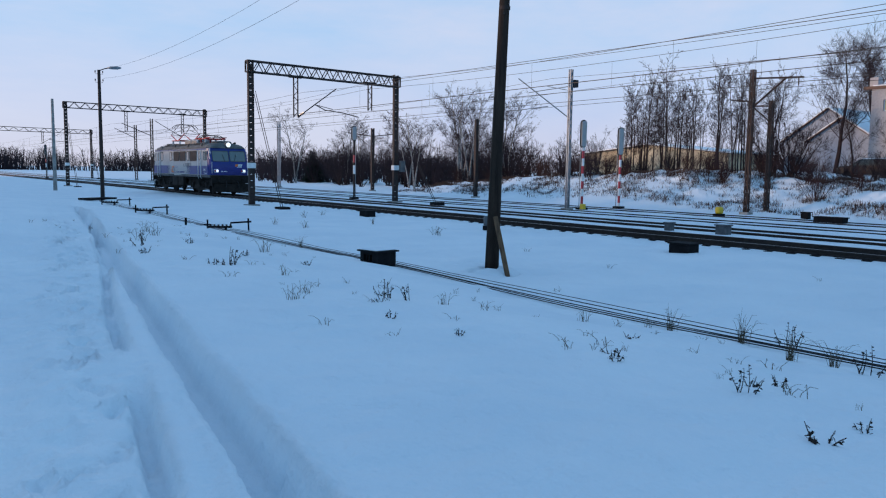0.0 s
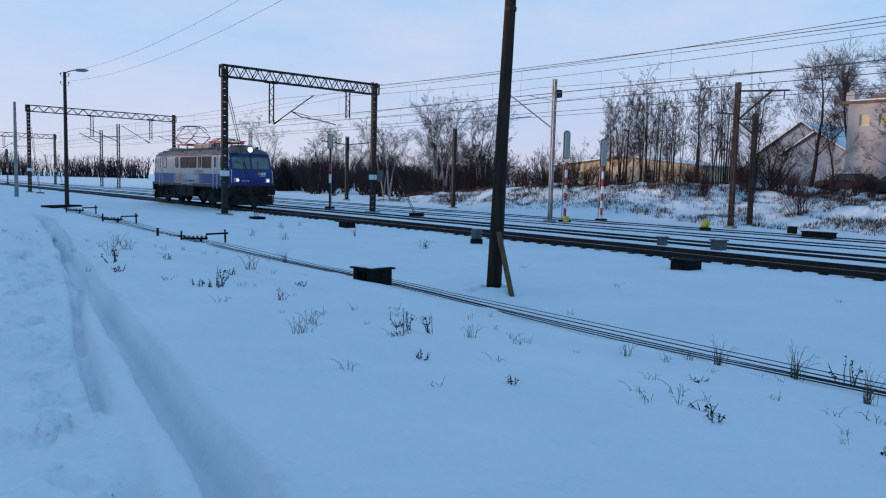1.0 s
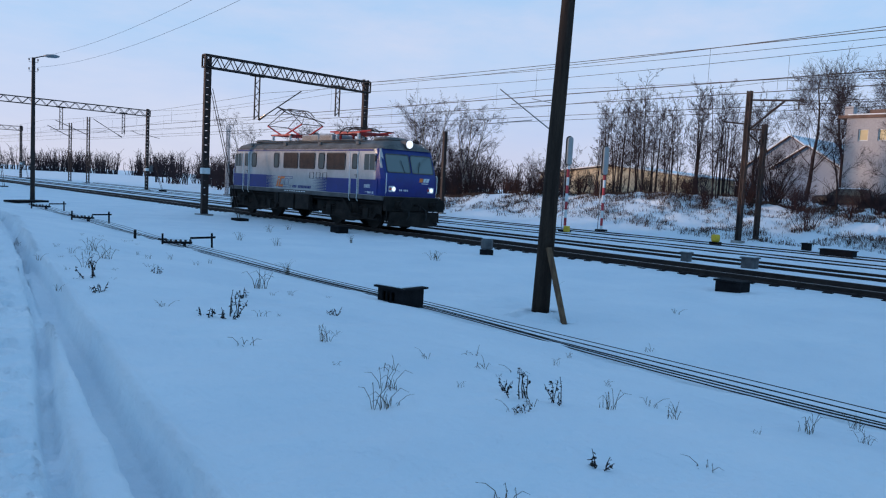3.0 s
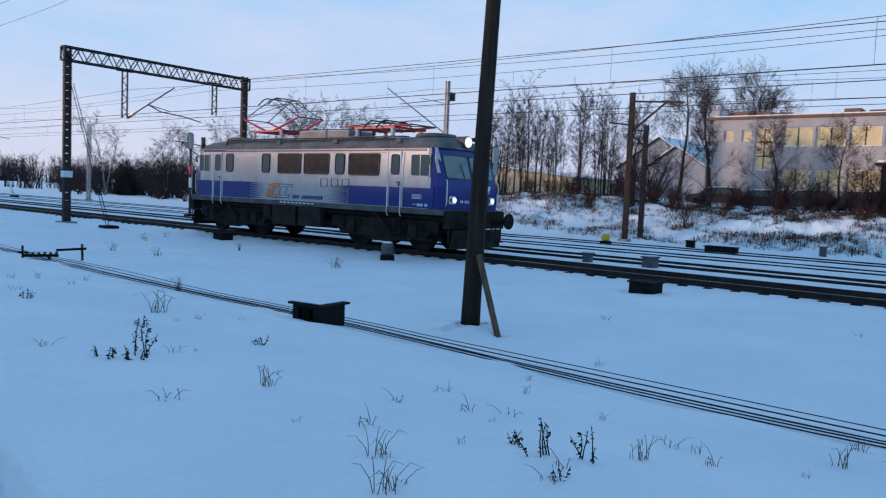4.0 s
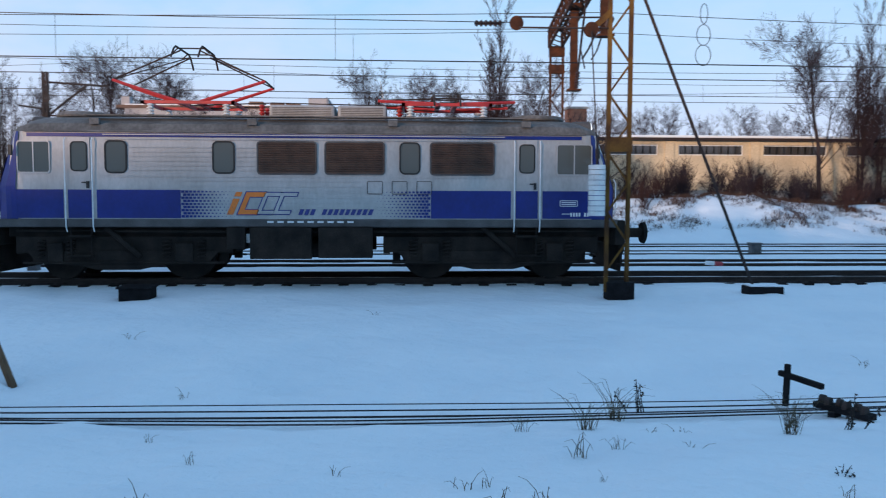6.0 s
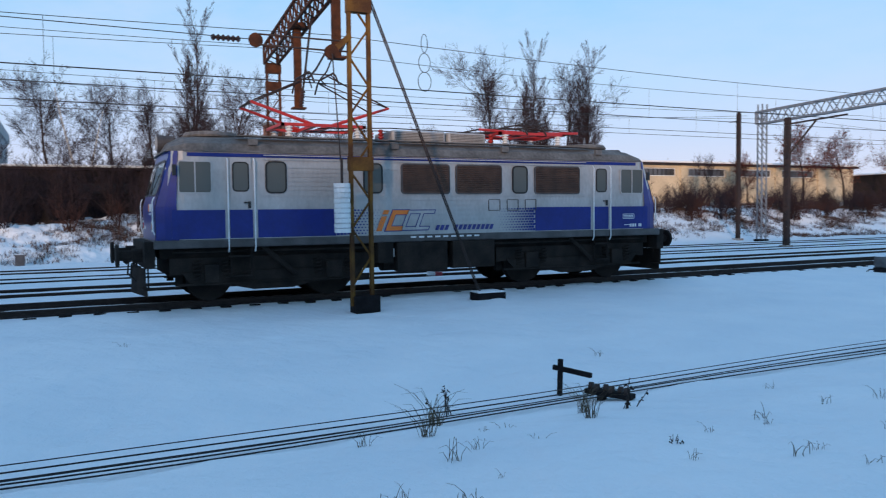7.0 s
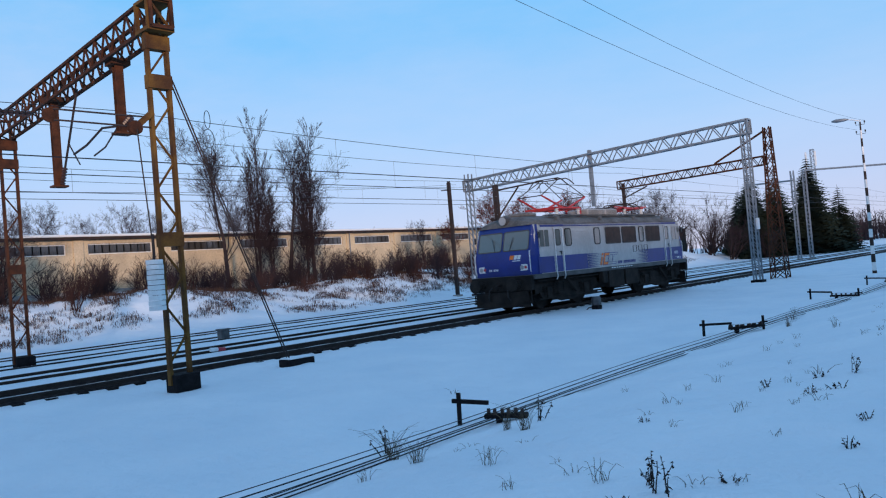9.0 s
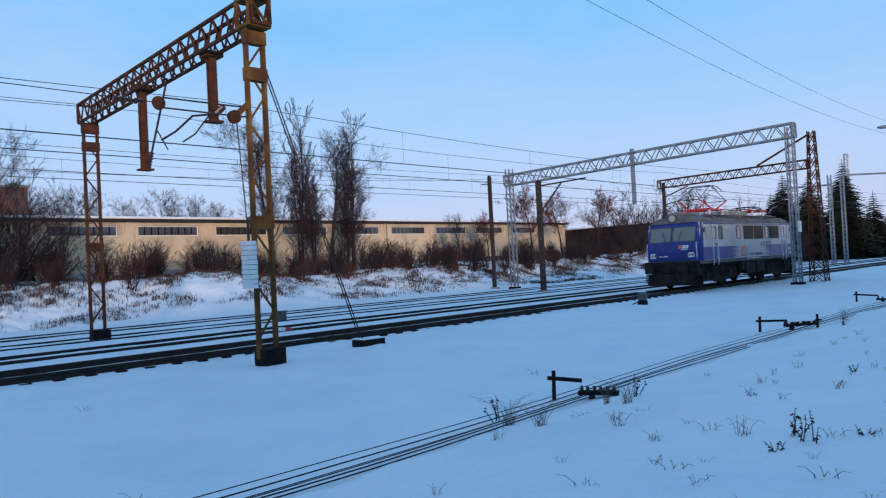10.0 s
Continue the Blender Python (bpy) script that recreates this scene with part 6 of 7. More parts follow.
plant_row(brush, [(46.5 + rc.uniform(-1.5, 4.0), -60 + 1.5 * i + rc.uniform(-0.7, 0.7), rc.uniform(0.7, 1.35)) for i in range(44)] + [(46.0 + rc.uniform(-1.5, 3.0), 8 + 1.7 * i, rc.uniform(0.6, 1.1)) for i in range(26)]
          + [(42.8 + rc.uniform(-1.2, 3.4), -58 + 1.05 * i + rc.uniform(-0.5, 0.5), rc.uniform(0.55, 1.15)) for i in range(60)], "brush along the bank top", 26)


def make_bank_grass():
    """Dead grass and bramble poking through the snow on the bank."""
    rng = np.random.default_rng(17)
    g = Geo()
    for _ in range(52000):
        y = rng.uniform(-75, 62)
        x = 36.4 + 10.0 * rng.beta(1.5, 1.3)
        thick = noise.noise((x * 0.45, y * 0.3, 3.0)) + 0.5 * noise.noise((x * 1.6, y * 1.3, 7.0))
        if thick < rng.uniform(-0.34, 0.34):
            continue
        z = ground_z(x, y) + bank_rough(x, y) - 0.02
        for _ in range(6):
            a, h = rng.uniform(0, 6.28), rng.uniform(0.05, 0.26) * (1.0 + 0.9 * max(0.0, thick))
            dx, dy = math.cos(a), math.sin(a)
            px, py = x + rng.uniform(-0.15, 0.15), y + rng.uniform(-0.15, 0.15)
            w, l = rng.uniform(0.005, 0.011), rng.uniform(0.2, 1.5) * h
            mx, my = px + dx * l * 0.4, py + dy * l * 0.4
            g.add([(px - dy * w, py + dx * w, z), (px + dy * w, py - dx * w, z), (mx + dy * w, my - dx * w, z + h * 0.8), (mx - dy * w, my + dx * w, z + h * 0.8), (px + dx * l, py + dy * l, z + h * 0.95)], [(0, 1, 2, 3), (3, 2, 4)])
    ob = bulk("bank_grass", g, BANK_GRASS)
    tagged(ob, "dead grass and bramble showing through the snow on the bank", "grass", kind="stuff")


def make_far_woods():
    """Far belts of bare woodland round the yard."""
    rng = random.Random(18)
    unit = Geo()
    for k in range(30):
        a = rng.uniform(0, 6.28)
        p = Vector((rng.uniform(-1.4, 1.4), rng.uniform(-1.4, 1.4), 0))
        top = p + Vector((math.cos(a) * 0.5, math.sin(a) * 0.5, rng.uniform(1.2, 3.2)))
        unit.path([p, p.lerp(top, 0.5) + Vector((rng.uniform(-0.2, 0.2), rng.uniform(-0.2, 0.2), 0)), top], [0.05, 0.035, 0.015], 3, closed=False)
        for j in range(5):
            q = p.lerp(top, rng.uniform(0.3, 1))
            unit.path([q, q + Vector((rng.uniform(-0.6, 0.6), rng.uniform(-0.6, 0.6), rng.uniform(0.1, 0.7)))], [0.02, 0.008], 3, closed=False)
    g = Geo()
    spots = []
    for i in range(70):
        spots.append((rng.uniform(52, 100), rng.uniform(56, 170), rng.uniform(1.0, 1.9)))
    for i in range(90):
        u = rng.uniform(0, 1)
        spots.append((-40 + 250 * u + rng.uniform(-10, 10), 330 + 60 * math.sin(u * 5) + rng.uniform(-20, 20), rng.uniform(2.2, 3.6)))
    for i in range(60):
        spots.append((rng.uniform(96, 130), -130 + 3.6 * i, rng.uniform(1.6, 2.6)))
    for i in range(50):
        spots.append((rng.uniform(-20, 120), rng.uniform(-330, -240), rng.uniform(2.4, 3.8)))
    for x, y, s in spots:
        k = len(g.v)
        c, sn = math.cos(x), math.sin(x)
        z0 = ground_z(x, y)
        g.v += [(x + s * (a * c - b * sn), y + s * (a * sn + b * c), z0 + s * h) for a, b, h in unit.v]
        g.f += [tuple(i + k for i in f) for f in unit.f]
    ob = bulk("far_woods", g, TWIG)
    tagged(ob, "far belts of dark bare woodland beyond the yard", "woods", kind="stuff")


make_bank_grass()
make_far_woods()


def make_tuft(seed, h, blades, label):
    rng = random.Random(seed)
    g = Geo()
    for _ in range(blades):
        a, lean, hh = rng.uniform(0, 6.28), rng.uniform(0.05, 1.0) ** 1.5, h * rng.uniform(0.35, 1.15)
        p = Vector((rng.uniform(-0.06, 0.06), rng.uniform(-0.06, 0.06), -0.05))
        d = Vector((math.cos(a), math.sin(a), 0))
        pts = [p, p + d * (hh * lean * 0.25) + Vector((0, 0, hh * 0.6)), p + d * (hh * lean * 0.7) + Vector((0, 0, hh * 0.95)), p + d * (hh * lean * 1.15) + Vector((0, 0, hh * rng.uniform(0.75, 1.15)))]
        g.path(pts, [0.003, 0.0026, 0.002, 0.001], 3, closed=False)
    return tagged(bulk("grass_tuft", g, DRY_GRASS), label, "grass")


def make_weed(seed, h, label):
    """A withered weed: a few stems with curled leaves and seed heads."""
    rng = random.Random(seed)
    t = thing("dry_weed", label, "weed")
    leaves = Geo()
    for s in range(5):
        d = bend_dir(rng, Vector((0, 0, 1)), rng.uniform(0.1, 0.5))
        L = h * rng.uniform(0.6, 1.1)
        pts = [Vector((rng.uniform(-0.07, 0.07), rng.uniform(-0.07, 0.07), -0.05))]
        for i in range(4):
            d = bend_dir(rng, d, 0.18)
            pts.append(pts[-1] + d * L / 4)
        part("stem", Geo().path(pts, [0.005, 0.0045, 0.004, 0.003, 0.002], 4, closed=False), DRY_WEED, t)
        for i in range(9):
            q = pts[1].lerp(pts[-1], rng.random())
            a, b = (Vector((rng.uniform(-1, 1), rng.uniform(-1, 1), rng.uniform(-0.9, 0.5))) * rng.uniform(0.010, 0.030) for _ in (0, 1))
            leaves.add([q, q + a, q + a + b * 0.6, q + b], [(0, 1, 2), (0, 2, 3)])
        part("leaves", leaves, DRY_WEED, t)
    return t


tuft_a = make_tuft(101, 0.20, 13, "dry straw-coloured grass tuft in snow")
tuft_b = make_tuft(103, 0.13, 7, "thin dry grass stalks in snow")
tuft_c = make_tuft(107, 0.38, 34, "large dry grass clump by the signal wires")
weed_a = make_weed(109, 0.26, "withered dark weed standing in snow")
weed_b = make_weed(113, 0.14, "small withered weed bent over in snow")
plant_row(tuft_a, [(1.18, 8.53, 0.9), (2.27, 17.34, 1.4), (3.43, 14.4, 1.5), (2.01, 10.47, 1.0), (1.53, 8.91, 0.9), (2.9, 8.1, 0.9), (4.45, 7.35, 1.0), (4.7, 7.0, 0.7), (5.9, 7.5, 0.9), (12.1, 20.9, 1.9), (12.4, 21.3, 1.6), (9.9, 25.8, 1.6), (9.7, 27.9, 1.6), (12.6, 31.5, 1.7), (14.2, 32.8, 1.4), (2.6, 19.2, 1.3), (1.6, 15.9, 1.4), (4.28, -3.36, 1.2), (6.9, -9.5, 1.2), (7.4, -11.2, 1.3)], "grass tufts in the snow", 21)
plant_row(tuft_b, [(2.85, 9.38, 1.0), (2.86, 5.63, 1.0), (2.21, 5.45, 0.9), (2.18, 8.22, 0.9), (3.07, 9.17, 0.9), (2.36, 5.64, 0.8), (3.6, 8.2, 0.8), (1.26, 10.5, 1.0), (3.23, 9.9, 1.0), (0.82, 7.09, 0.8), (1.9, 9.4, 1.0), (2.66, 3.69, 1.2), (2.37, 5.25, 0.9), (3.29, 7.82, 0.9), (4.04, 4.66, 1.1), (7.5, 10.85, 1.1), (11.5, 16.0, 1.1), (13.2, 9.0, 1.0), (9.0, 2.5, 1.1), (10.8, 12.5, 1.2)], "dry stalks in the snow", 22)
rd = random.Random(27)
for i in range(70):
    px = rd.uniform(0.6, 5.6)
    place(tuft_b, px, rd.uniform(2.5, 24), rd.uniform(0.35, 0.85), rd.uniform(0, 360), "dry stalks in the snow")
for i in range(26):
    place(tuft_b, rd.uniform(1.5, 5.0), rd.uniform(-9, 3), rd.uniform(0.4, 0.9), rd.uniform(0, 360), "dry stalks in the snow")
plant_row(tuft_c, [(6.5, 6.5, 1.0), (5.66, 6.98, 0.85), (5.5, 5.3, 0.85), (5.95, 5.05, 0.75), (6.04, -6.19, 0.8), (6.2, 18.6, 0.8), (13.4, 27.0, 0.7)], "grass clumps by the wires", 23)
plant_row(weed_a, [(7.0, 6.15, 1.5), (2.3, 8.42, 1.0), (5.75, 4.6, 1.4), (1.25, 14.6, 1.3), (2.3, 3.85, 0.9), (1.83, 11.9, 1.2), (2.45, 8.2, 0.9)], "dry weeds in the snow", 24)
plant_row(weed_b, [(1.58, 11.87, 1.4), (1.61, 11.65, 1.3), (1.54, 7.16, 0.9), (2.24, 4.88, 1.1), (1.55, 2.97, 1.2), (2.08, 3.02, 0.9), (2.6, 3.95, 0.9), (3.62, 5.93, 0.9), (1.72, 6.21, 0.8), (3.18, 4.07, 0.9), (2.42, 5.11, 1.0), (2.02, 8.15, 0.8), (2.44, 8.64, 0.8), (1.0, 13.6, 1.3), (2.3, 15.4, 1.3), (1.2, 1.2, 0.9), (2.5, 13.2, 1.2), (3.1, 12.1, 1.1)], "small dry weeds in the snow", 25)

# ---- an unseen tall block, added behind the walker, closes the place and shades the yard ----
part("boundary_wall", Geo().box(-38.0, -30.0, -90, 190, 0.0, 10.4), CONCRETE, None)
tagged(bpy.data.objects["boundary_wall"], "plain tall grey concrete block added out of view behind the path to block the sun", "wall", kind="structure")


# ---- yard fittings ----
def make_timber_pole():
    x, y = 8.12, 13.44
    z0 = ground_z(x, y)
    t = thing("timber_pole", "weathered timber cable pole with a short plank brace in snow", "pole")
    part("post", Geo().path([(x, y, z0 - 0.4), (x + 0.05, y - 0.06, z0 + 2.8), (x + 0.12, y - 0.14, z0 + 6.2), (x + 0.17, y - 0.20, z0 + 8.9)], [0.155, 0.125, 0.105, 0.09], 14), POLE_WOOD, t, smooth=True)
    part("brace", Geo().bar((x - 0.05, y - 0.16, z0 + 1.15), (x - 0.05, y - 0.62, z0 - 0.15), 0.10, 0.045), BRACE_WOOD, t, "leaning brown plank")
    for zz, s in ((5.9, 1), (5.4, -1)):
        part("strap", Geo().path([(x + 0.11, y - 0.13, z0 + zz), (x + 0.11, y - 0.13, z0 + zz + 0.07)], 0.118, 14), DARK_STEEL, t)
        part("bolt", Geo().path([(x + 0.02, y - 0.22, z0 + zz - 0.1), (x - 0.06, y - 0.30, z0 + zz - 0.1)], 0.02, 6), DARK_STEEL, t)
    for dy in (-0.3, 0.3):
        g = Geo()
        insulator(g, (x + 0.05, y + dy, z0 + 8.6), (x + 0.05, y + dy, z0 + 8.78), 0.05, 3)
        part("insulator", g, WHITE_PAINT, t)
    part("cross_arm", Geo().bar((x + 0.05, y - 0.45, z0 + 8.58), (x + 0.05, y + 0.45, z0 + 8.58), 0.08), POLE_WOOD, t)
    rings = []
    for r, h in ((0.62, -0.06), (0.42, 0.035), (0.28, 0.07), (0.19, 0.03), (0.17, -0.08)):
        rings.append([(x + r * (1 + 0.16 * math.sin(k * 1.9 + r * 9)) * math.cos(k * 0.314), y + r * (1 + 0.13 * math.cos(k * 2.3)) * math.sin(k * 0.314), z0 + h + 0.02 * math.sin(k * 2.7 + r * 20)) for k in range(20)])
    part("snow_mound", Geo().ring_tube(rings, False), SNOW, t, "scuffed snow round the foot", smooth=True)


def make_lamp(x, y, h, mt, banded, label, to):
    z0 = ground_z(x, y)
    t = thing("yard_lamp", label, "lamp post")
    if banded:
        k = 0
        z = z0 - 0.3
        while z < h:
            part("post_band", Geo().path([(x, y, z), (x, y, min(z + 0.45, h))], 0.115 - 0.004 * k, 8), WHITE_PAINT if k % 2 else DARK_STEEL, t)
            z += 0.45
            k += 1
    else:
        part("post", Geo().path([(x, y, z0 - 0.3), (x, y, h)], [0.13, 0.09], 10), mt, t)
    d = Vector(to).normalized()
    a = Vector((x, y, h - 0.05))
    part("arm", Geo().path([a, a + d * 0.35 + Vector((0, 0, 0.12)), a + d * 0.6 + Vector((0, 0, 0.16))], 0.03, 8), mt, t)
    hd = a + d * 0.95 + Vector((0, 0, 0.18))
    part("lamp_head", Geo().path([hd - d * 0.42, hd - d * 0.2, hd + d * 0.2, hd + d * 0.42], [0.05, 0.15, 0.17, 0.06], 12, squash=0.6), GALV, t, "blue-grey cobra lamp head", smooth=True)
    for zz in (h - 0.25, h - 0.75):
        for s in (-1, 1):
            g = Geo().path([(x, y, zz), (x + s * 0.22, y, zz), (x + s * 0.22, y, zz + 0.1)], 0.012, 5)
            insulator(g, (x + s * 0.22, y, zz + 0.08), (x + s * 0.22, y, zz + 0.2), 0.045, 3)
            part("insulator", g, BLACK_PAINT_AND_DARK, t)


make_timber_pole()
make_lamp(9.0, 52.0, 7.75, DARK_STEEL, False, "dark street lamp post beside the path", (0.8, -0.6, 0))
make_lamp(9.95, -34.0, 8.05, WHITE_PAINT, True, "black and white banded lamp post", (0.9, 0.2, 0))
make_lamp(12.5, -62.0, 8.0, WHITE_PAINT, True, "black and white banded lamp post farther off", (0.9, 0.2, 0))
t = thing("concrete_post", "short pale concrete post by the line", "post")
part("post", Geo().path([(9.6, 71.0, -0.5), (9.6, 71.0, 7.3)], [0.16, 0.10], 8), CONCRETE, t)
t = thing("lamp_cable", "pair of sagging cables between lamp posts and pole", "cable")
for dx, dz in ((-0.2, 0.0), (0.2, -0.45)):
    for p, q in (((9.0 + dx, 52, 7.7 + dz), (8.15 + dx, 13.4, 8.5 + dz)), ((8.15 + dx, 13.4, 8.5 + dz), (9.95 + dx, -34, 8.0 + dz))):
        g = Geo()
        sag_wire(g, p, q, 0.9, 0.0055)
        part("cable", g, WIRE, t)


def make_signal(x, y, head0, head1, label, banded, face):
    """A colour-light signal: mast, oval backboard with hoods, base."""
    t = thing("light_signal", label, "railway signal")
    z0 = ground_z(x, y)
    if banded:
        z, k = z0 - 0.1, 0
        while z < head0:
            part("mast_band", Geo().path([(x, y, z), (x, y, min(z + 0.42, head0))], 0.075, 10), RED_PAINT if k % 2 else WHITE_PAINT, t)
            z += 0.42
            k += 1
    else:
        part("mast", Geo().path([(x, y, z0 - 0.2), (x, y, head0)], 0.07, 10), DARK_STEEL, t)
        part("mast_band", Geo().path([(x, y, 1.6), (x, y, 2.2)], 0.08, 10), WHITE_PAINT, t)
        part("mast_band", Geo().path([(x, y, 2.4), (x, y, 2.9)], 0.08, 10), RED_PAINT, t)
    d = Vector((face[0], face[1], 0)).normalized()
    s = Vector((-d.y, d.x, 0))
    zc, hh, w = (head0 + head1) / 2, (head1 - head0) / 2, 0.165
    def ring(scale, off):
        out = []
        for k in range(24):
            a = 2 * math.pi * k / 24
            v = hh - w if abs(math.sin(a)) > 0.01 else 0
            p = Vector((x, y, zc)) + d * off + s * (w * scale * math.cos(a)) + Vector((0, 0, math.copysign(hh - w, math.sin(a)) + w * scale * math.sin(a)))
            out.append(p)
        return out
    part("backboard", Geo().ring_tube([ring(1.0, 0.10), ring(1.0, 0.13)]), GREY_BOX, t, "oval backboard")
    part("board_edge", Geo().ring_tube([ring(1.18, 0.085), ring(1.18, 0.10)]), BLACK_PAINT_AND_DARK, t, "black rim")
    part("lamp_case", Geo().ring_tube([ring(0.8, -0.12), ring(0.8, 0.08)]), LAMP_GLASS, t, "pale lamp case seen from behind")
    n = 3 if head1 - head0 > 1.2 else 2
    for k in range(n):
        c = Vector((x, y, head0 + (head1 - head0) * (k + 0.8) / (n + 0.6))) + d * 0.13
        part("lamp_hood", Geo().path([c, c + d * 0.2], 0.10, 12, closed=False), BLACK_PAINT_AND_DARK, t)
        part("lamp_lens", Geo().disc(c + d * 0.01, d, 0.09, 0.02, 14), LAMP_GLASS, t)
    part("ladder", Geo().bar((x + 0.2, y + 0.15, z0), (x + 0.2, y + 0.15, head0 + 0.4), 0.03).bar((x + 0.2, y + 0.4, z0), (x + 0.2, y + 0.4, head0 + 0.4), 0.03), GALV, t)
    part("base", Geo().box(x - 0.25, x + 0.25, y - 0.25, y + 0.25, z0 - 0.3, z0 + 0.12), DARK_BLOCK, t, bevel=0.02)


make_signal(24.6, 48.0, 3.9, 4.9, "signal with an oval head on a banded mast", False, (0.35, 0.94))
make_signal(29.45, 31.0, 3.3, 4.8, "tall signal head on a red and white mast", True, (0.5, 0.87))
make_signal(32.9, 31.3, 2.95, 4.55, "signal seen from behind on a red and white mast", True, (0.6, 0.8))
make_signal(20.0, 139.0, 3.6, 5.2, "far signal on a dark mast", False, (-0.3, -0.95))


def make_box(name, x, y, sx, sy, h, mt, label, category, lid=True, turn=0.0):
    z0 = ground_z(x, y)
    t = thing(name, label, category, at=pose(x, y, z0, 0, 0, turn))
    part("case", Geo().box(-sx / 2, sx / 2, -sy / 2, sy / 2, -0.25, h), mt, t, bevel=0.015)
    if lid:
        part("lid", Geo().box(-sx / 2 - 0.04, sx / 2 + 0.04, -sy / 2 - 0.04, sy / 2 + 0.04, h + 0.002, h + 0.045), mt, t, bevel=0.012)
        if mt is not DARK_BLOCK:
            part("snow_cap", Geo().box(-sx / 2, sx / 2, -sy / 2, sy / 2, h + 0.047, h + 0.075), SNOW, t, bevel=0.012)
    return t


make_box("track_box", 15.45, 13.95, 0.5, 0.62, 0.22, DARK_BLOCK, "black trackside box beside the rail", "box")
make_box("track_box", 15.9, 31.6, 0.5, 0.62, 0.22, DARK_BLOCK, "black trackside box beside the rail", "box")
make_box("relay_case", 20.8, 18.5, 0.26, 0.26, 0.26, GREY_BOX, "small grey relay case between tracks", "box")
make_box("relay_case", 21.05, 16.45, 0.36, 0.4, 0.3, GREY_BOX, "grey point motor case between tracks", "box")
make_box("track_box", 31.6, 18.1, 0.5, 1.3, 0.22, DARK_BLOCK, "long black box on the side track", "box")
make_box("relay_case", 33.4, 20.2, 0.3, 0.35, 0.3, DARK_BLOCK, "small black case at the bank foot", "box")
make_box("relay_case", 34.6, 14.8, 0.28, 0.25, 0.4, GREY_BOX, "grey relay case at the bank foot", "box")
make_box("relay_case", 26.7, -4.4, 0.32, 0.36, 0.36, GREY_BOX, "pale grey case beside the side track", "box")
make_box("relay_case", 36.6, 11.5, 0.3, 0.36, 0.38, GREY_BOX, "grey case below the bank", "box")


def make_machine(x, y, label):
    """A squat grey electric track machine on a foot."""
    t = thing("track_machine", label, "trackside machine", at=pose(x, y, ground_z(x, y)))
    part("foot", Geo().box(-0.14, 0.14, -0.17, 0.17, -0.2, 0.16), DARK_BLOCK, t)
    part("case", Geo().path([(0, 0, 0.14), (0, 0, 0.2), (0, 0, 0.46), (0, 0, 0.52)], [0.13, 0.2, 0.2, 0.15], 8), GREY_BOX, t, bevel=0.012)
    part("cable", Geo().path([(0.1, 0.1, 0.1), (0.25, 0.2, 0.08), (0.4, 0.22, -0.05)], 0.025, 6), RUBBER, t)
    part("snow_cap", Geo().path([(0, 0, 0.521), (0, 0, 0.57)], [0.17, 0.08], 8), SNOW, t)


make_machine(15.6, 22.5, "squat grey track machine in snow")
make_machine(15.8, -14.4, "squat grey track machine in snow beside the rails")
t = thing("yellow_point_motor", "bright yellow point machine in snow", "trackside machine", at=pose(31.0, 23.3, ground_z(31.0, 23.3)))
part("case", Geo().path([(0, 0, 0.12), (0, 0, 0.2), (0, 0, 0.42), (0, 0, 0.48)], [0.13, 0.2, 0.2, 0.15], 10), YELLOW_PAINT, t, bevel=0.015)
part("foot", Geo().box(-0.2, 0.2, -0.2, 0.2, -0.2, 0.14), DARK_BLOCK, t)
t = thing("yellow_point_motor", "small yellow box by the mast", "trackside machine", at=pose(28.9, 30.4, ground_z(28.9, 30.4)))
part("case", Geo().box(-0.12, 0.12, -0.12, 0.12, 0.05, 0.34), YELLOW_PAINT, t, bevel=0.02)
t = thing("fouling_marker", "small red and white marker between tracks", "marker", at=pose(21.0, -0.5, ground_z(21.0, -0.5)))
part("bar", Geo().path([(0, -0.25, 0.12), (0, 0, 0.14)], 0.06, 8), RED_PAINT, t)
part("bar", Geo().path([(0, 0, 0.14), (0, 0.25, 0.16)], 0.06, 8), WHITE_PAINT, t)


WIRE_Y = (-60, -20, -15, -6, -2, 1, 5, 7.5, 10.4, 13, 18, 25, 36, 50)
WIRE_X = (7.3, 7.15, 7.1, 7.2, 7.1, 7.0, 6.88, 6.70, 6.50, 6.42, 6.35, 6.75, 7.5, 8.3)


def wire_x(y):
    return float(np.interp(y, WIRE_Y, WIRE_X))


def wire_z(y):
    return float(np.interp(y, (-60, 5, 12, 18, 30, 50), (-0.27, -0.25, -0.15, -0.08, -0.12, -0.12)))


def make_signal_wires():
    t = thing("signal_wires", "bundle of parallel signal wires just above the snow", "wire")
    ys = [-60 + i * 1.0 for i in range(109)]
    for k, o in enumerate((-0.27, -0.17, -0.13, -0.03, 0.11, 0.27)):
        g = Geo()
        g.path([(wire_x(y) + o + 0.010 * math.sin(y * 0.7 + k), y, max(ground_z(wire_x(y) + o, y) + 0.025, wire_z(y) + 0.02 * math.sin(y * 0.55 + k * 0.4)) + 0.012 * (k % 3)) for y in ys], 0.0085 if k in (0, 1, 4) else 0.006, 5)
        part("wire", g, SIGNAL_WIRE, t)


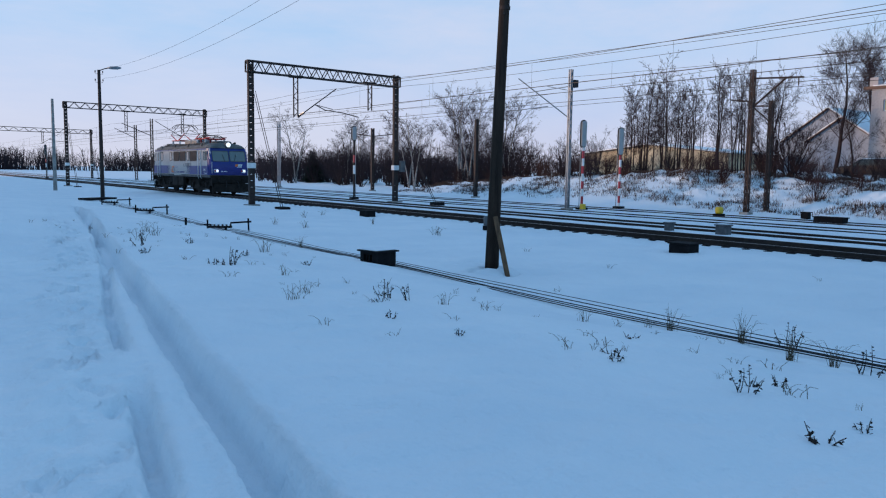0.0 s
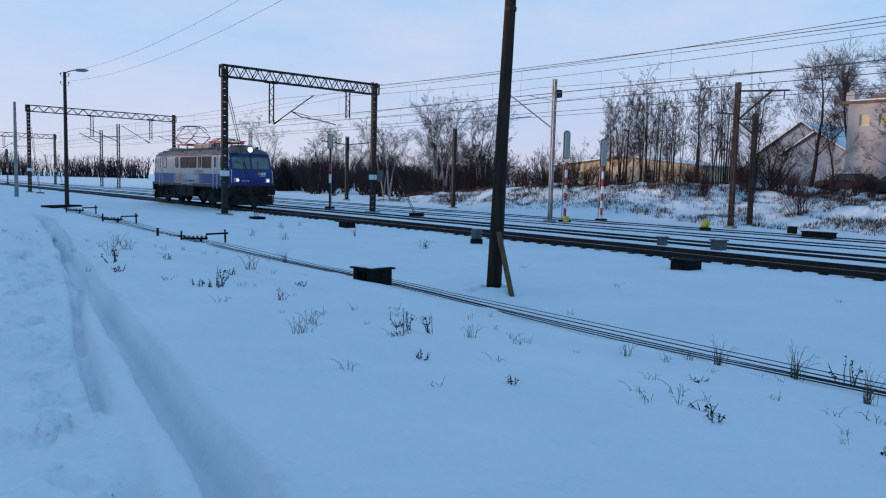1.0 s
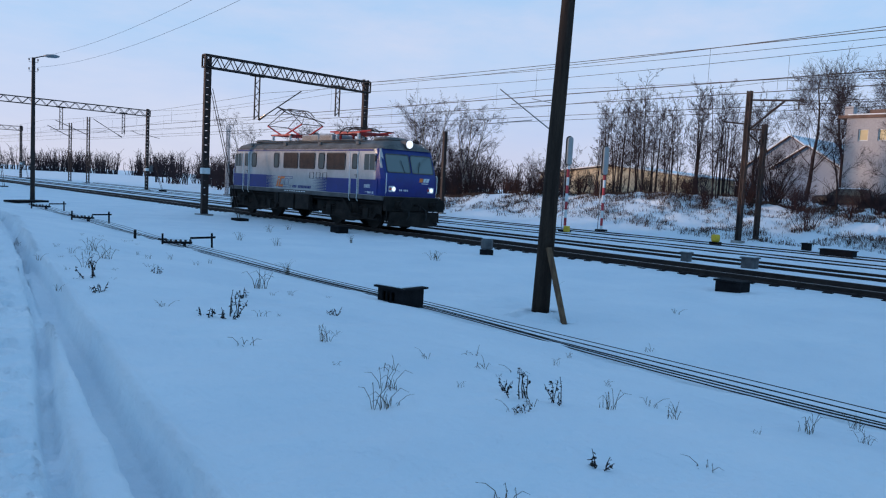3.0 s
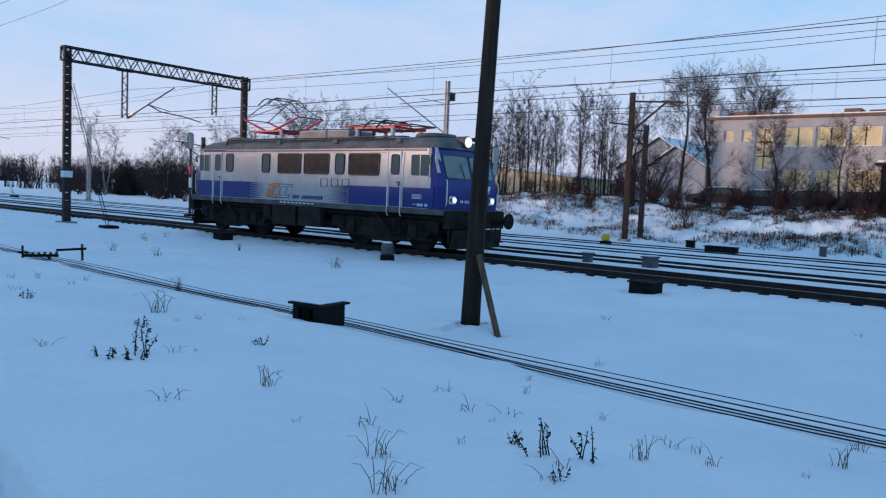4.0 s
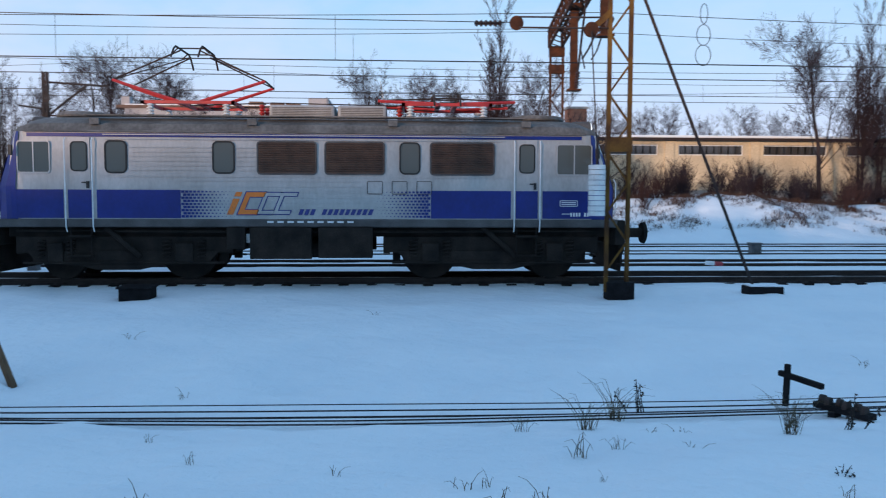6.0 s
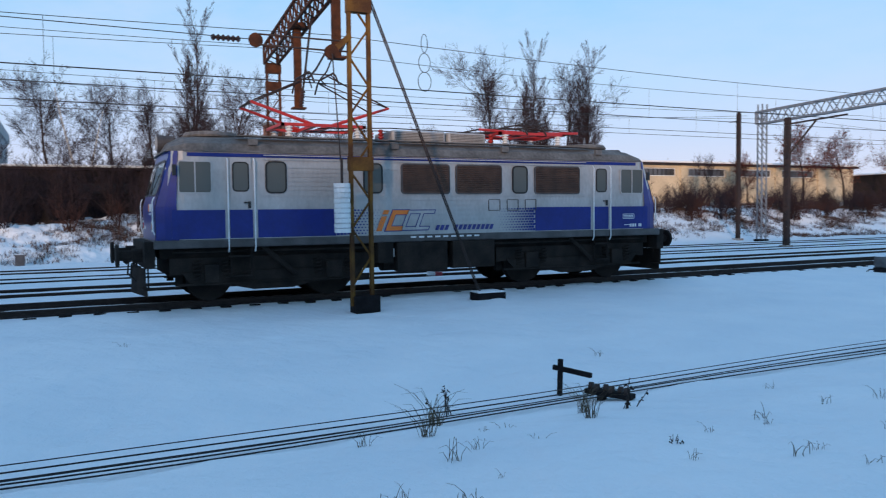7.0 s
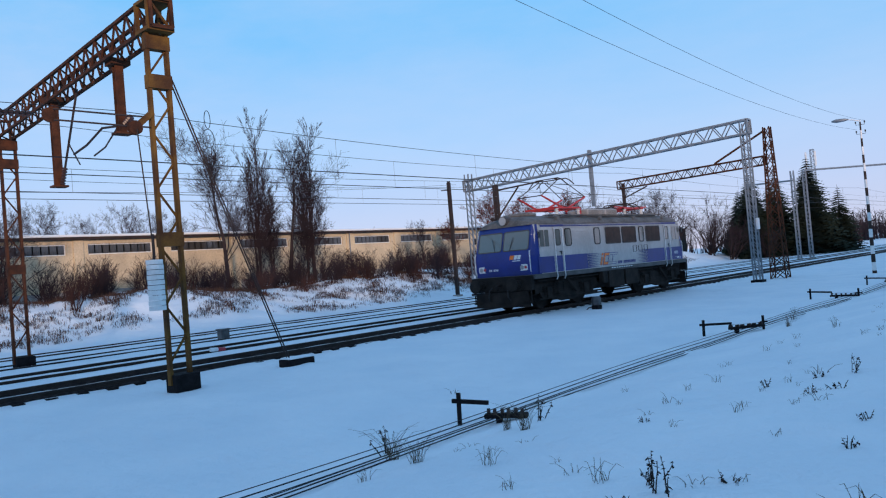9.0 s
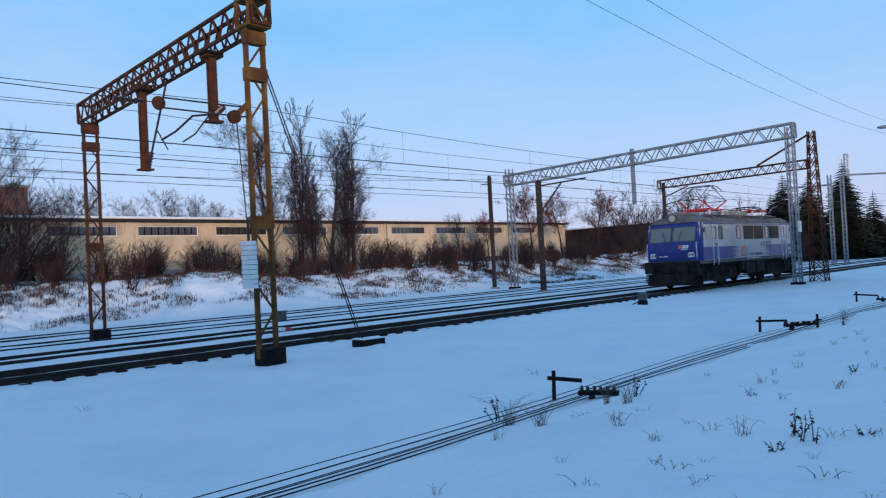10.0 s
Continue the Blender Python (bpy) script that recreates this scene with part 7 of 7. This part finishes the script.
def make_wire_crate():
    """A low plank box over the wires, its long side half open."""
    x, y = 5.93, 14.47
    t = thing("wire_crate", "black wooden box over the signal wires, open at the side", "box", at=pose(x, y, ground_z(x, y), 0, 0, 9.6))
    for x0 in (-0.25, 0.21):
        part("side_board", Geo().box(x0, x0 + 0.04, -0.27, -0.10, -0.3, 0.265), DARK_BLOCK, t)
        part("side_board", Geo().box(x0, x0 + 0.04, 0.17, 0.27, -0.3, 0.265), DARK_BLOCK, t)
        part("side_board", Geo().box(x0 + 0.003, x0 + 0.037, -0.10, 0.17, 0.215, 0.265), DARK_BLOCK, t)
        part("side_board", Geo().box(x0 + 0.003, x0 + 0.037, -0.10, 0.17, -0.3, 0.07), DARK_BLOCK, t)
        for y0 in (-0.02, 0.075):
            part("bar", Geo().box(x0 + 0.01, x0 + 0.03, y0, y0 + 0.03, 0.07, 0.215), DARK_BLOCK, t)
    for y0 in (-0.27, 0.23):
        part("end_board", Geo().box(-0.208, 0.208, y0, y0 + 0.04, -0.3, 0.264), DARK_BLOCK, t)
    for yy in (-0.17, 0.17):
        part("pulley", Geo().disc((-0.1, yy, 0.12), (1, 0, 0), 0.08, 0.03, 14), DARK_STEEL, t)
    part("lid", Geo().box(-0.29, 0.29, -0.33, 0.33, 0.268, 0.298), DARK_BLOCK, t)
    part("snow_cap", Geo().box(-0.26, 0.24, -0.24, 0.29, 0.30, 0.318), SNOW, t, bevel=0.008)


def make_wire_stand(x, y, two, turn, span=1.3, height=0.42, low=0.0):
    """Iron stand across the wires: a post with a level arm, a board of rollers, and a second post."""
    z0 = ground_z(x, y)
    t = thing("wire_stand", "low black iron stand with a lever arm over the signal wires", "wire stand", "wire stands along the signal wires", at=pose(x, y, z0, 0, 0, turn))
    h = span / 2
    part("post", Geo().bar((h, 0, -0.3), (h - 0.02, 0, height), 0.055, 0.04), DARK_BLOCK, t)
    part("arm", Geo().bar((h + 0.08, 0, height - 0.11), (0.06, 0.0, height - 0.15), 0.05, 0.055), DARK_BLOCK, t)
    board = part("pulley_board", Geo().box(-h + 0.02, 0.12, -0.07, 0.07, 0.09 - low, 0.15 - low), DARK_BLOCK, t, bevel=0.01)
    for k in range(6):
        u = -h + 0.09 + k * (h - 0.02) / 5
        part("roller", Geo().disc((u, 0.02 * (-1) ** k, 0.165 - low), (1, 0.2, 0), 0.055, 0.045, 12), DARK_STEEL, board)
    part("foot", Geo().box(-0.12, -0.04, -0.05, 0.05, -0.2, 0.088 - low), DARK_BLOCK, t)
    if two:
        part("post", Geo().bar((-h, 0, -0.3), (-h, 0, height - 0.04), 0.05, 0.04), DARK_BLOCK, t)
        part("cross_pin", Geo().bar((-h - 0.12, 0, height - 0.2), (-h + 0.16, 0, height - 0.2), 0.04), DARK_BLOCK, t)
    if low == 0.0:
        part("snow_cap", Geo().box(-h + 0.12, 0.02, -0.05, 0.05, 0.2, 0.225), SNOW, t, bevel=0.01)


make_signal_wires()
make_wire_crate()
for wx, wy, two, turn, span, low in ((6.78, 4.25, False, 24.0, 1.0, 0.05), (7.4, -6.4, True, 55.0, 1.7, 0.0), (7.6, -16.4, True, -5.0, 1.6, 0.0), (7.4, -24.0, True, 0.0, 1.6, 0.0), (6.85, 25.25, True, -22.0, 1.3, 0.0), (7.55, 36.4, True, -40.0, 1.45, 0.0), (8.1, 45.0, True, -35.0, 1.5, 0.0), (7.5, -33.0, True, 0.0, 1.6, 0.0)):
    make_wire_stand(wx, wy, two, turn, span, 0.40, low)
t = thing("pit_cover", "dark plank cover over a wire pit in snow", "cover", at=pose(8.5, 51.0, ground_z(8.5, 51.0), 0, 0, 35))
for k in range(3):
    part("plank", Geo().box(-1.1, 1.1, -0.45 + 0.31 * k, -0.16 + 0.31 * k, 0.05, 0.16), DARK_BLOCK, t)
t = thing("signal_bracket", "small black bracket standing in snow", "bracket", at=pose(6.1, 27.2, ground_z(6.1, 27.2)))
part("post", Geo().bar((0, 0, -0.2), (0, 0, 0.26), 0.06), DARK_BLOCK, t)
make_sleepers()


def motions():
    """The locomotive runs along the near track, gently speeding up."""
    rows = []
    for i in range(21):
        t = i * 0.5
        rows.append((t, pose(18.05, 61.17 - 8.119 * t - 0.0005 * t * t - 0.00847 * t ** 3, 0)))
    walk(LOCO, rows)


motions()
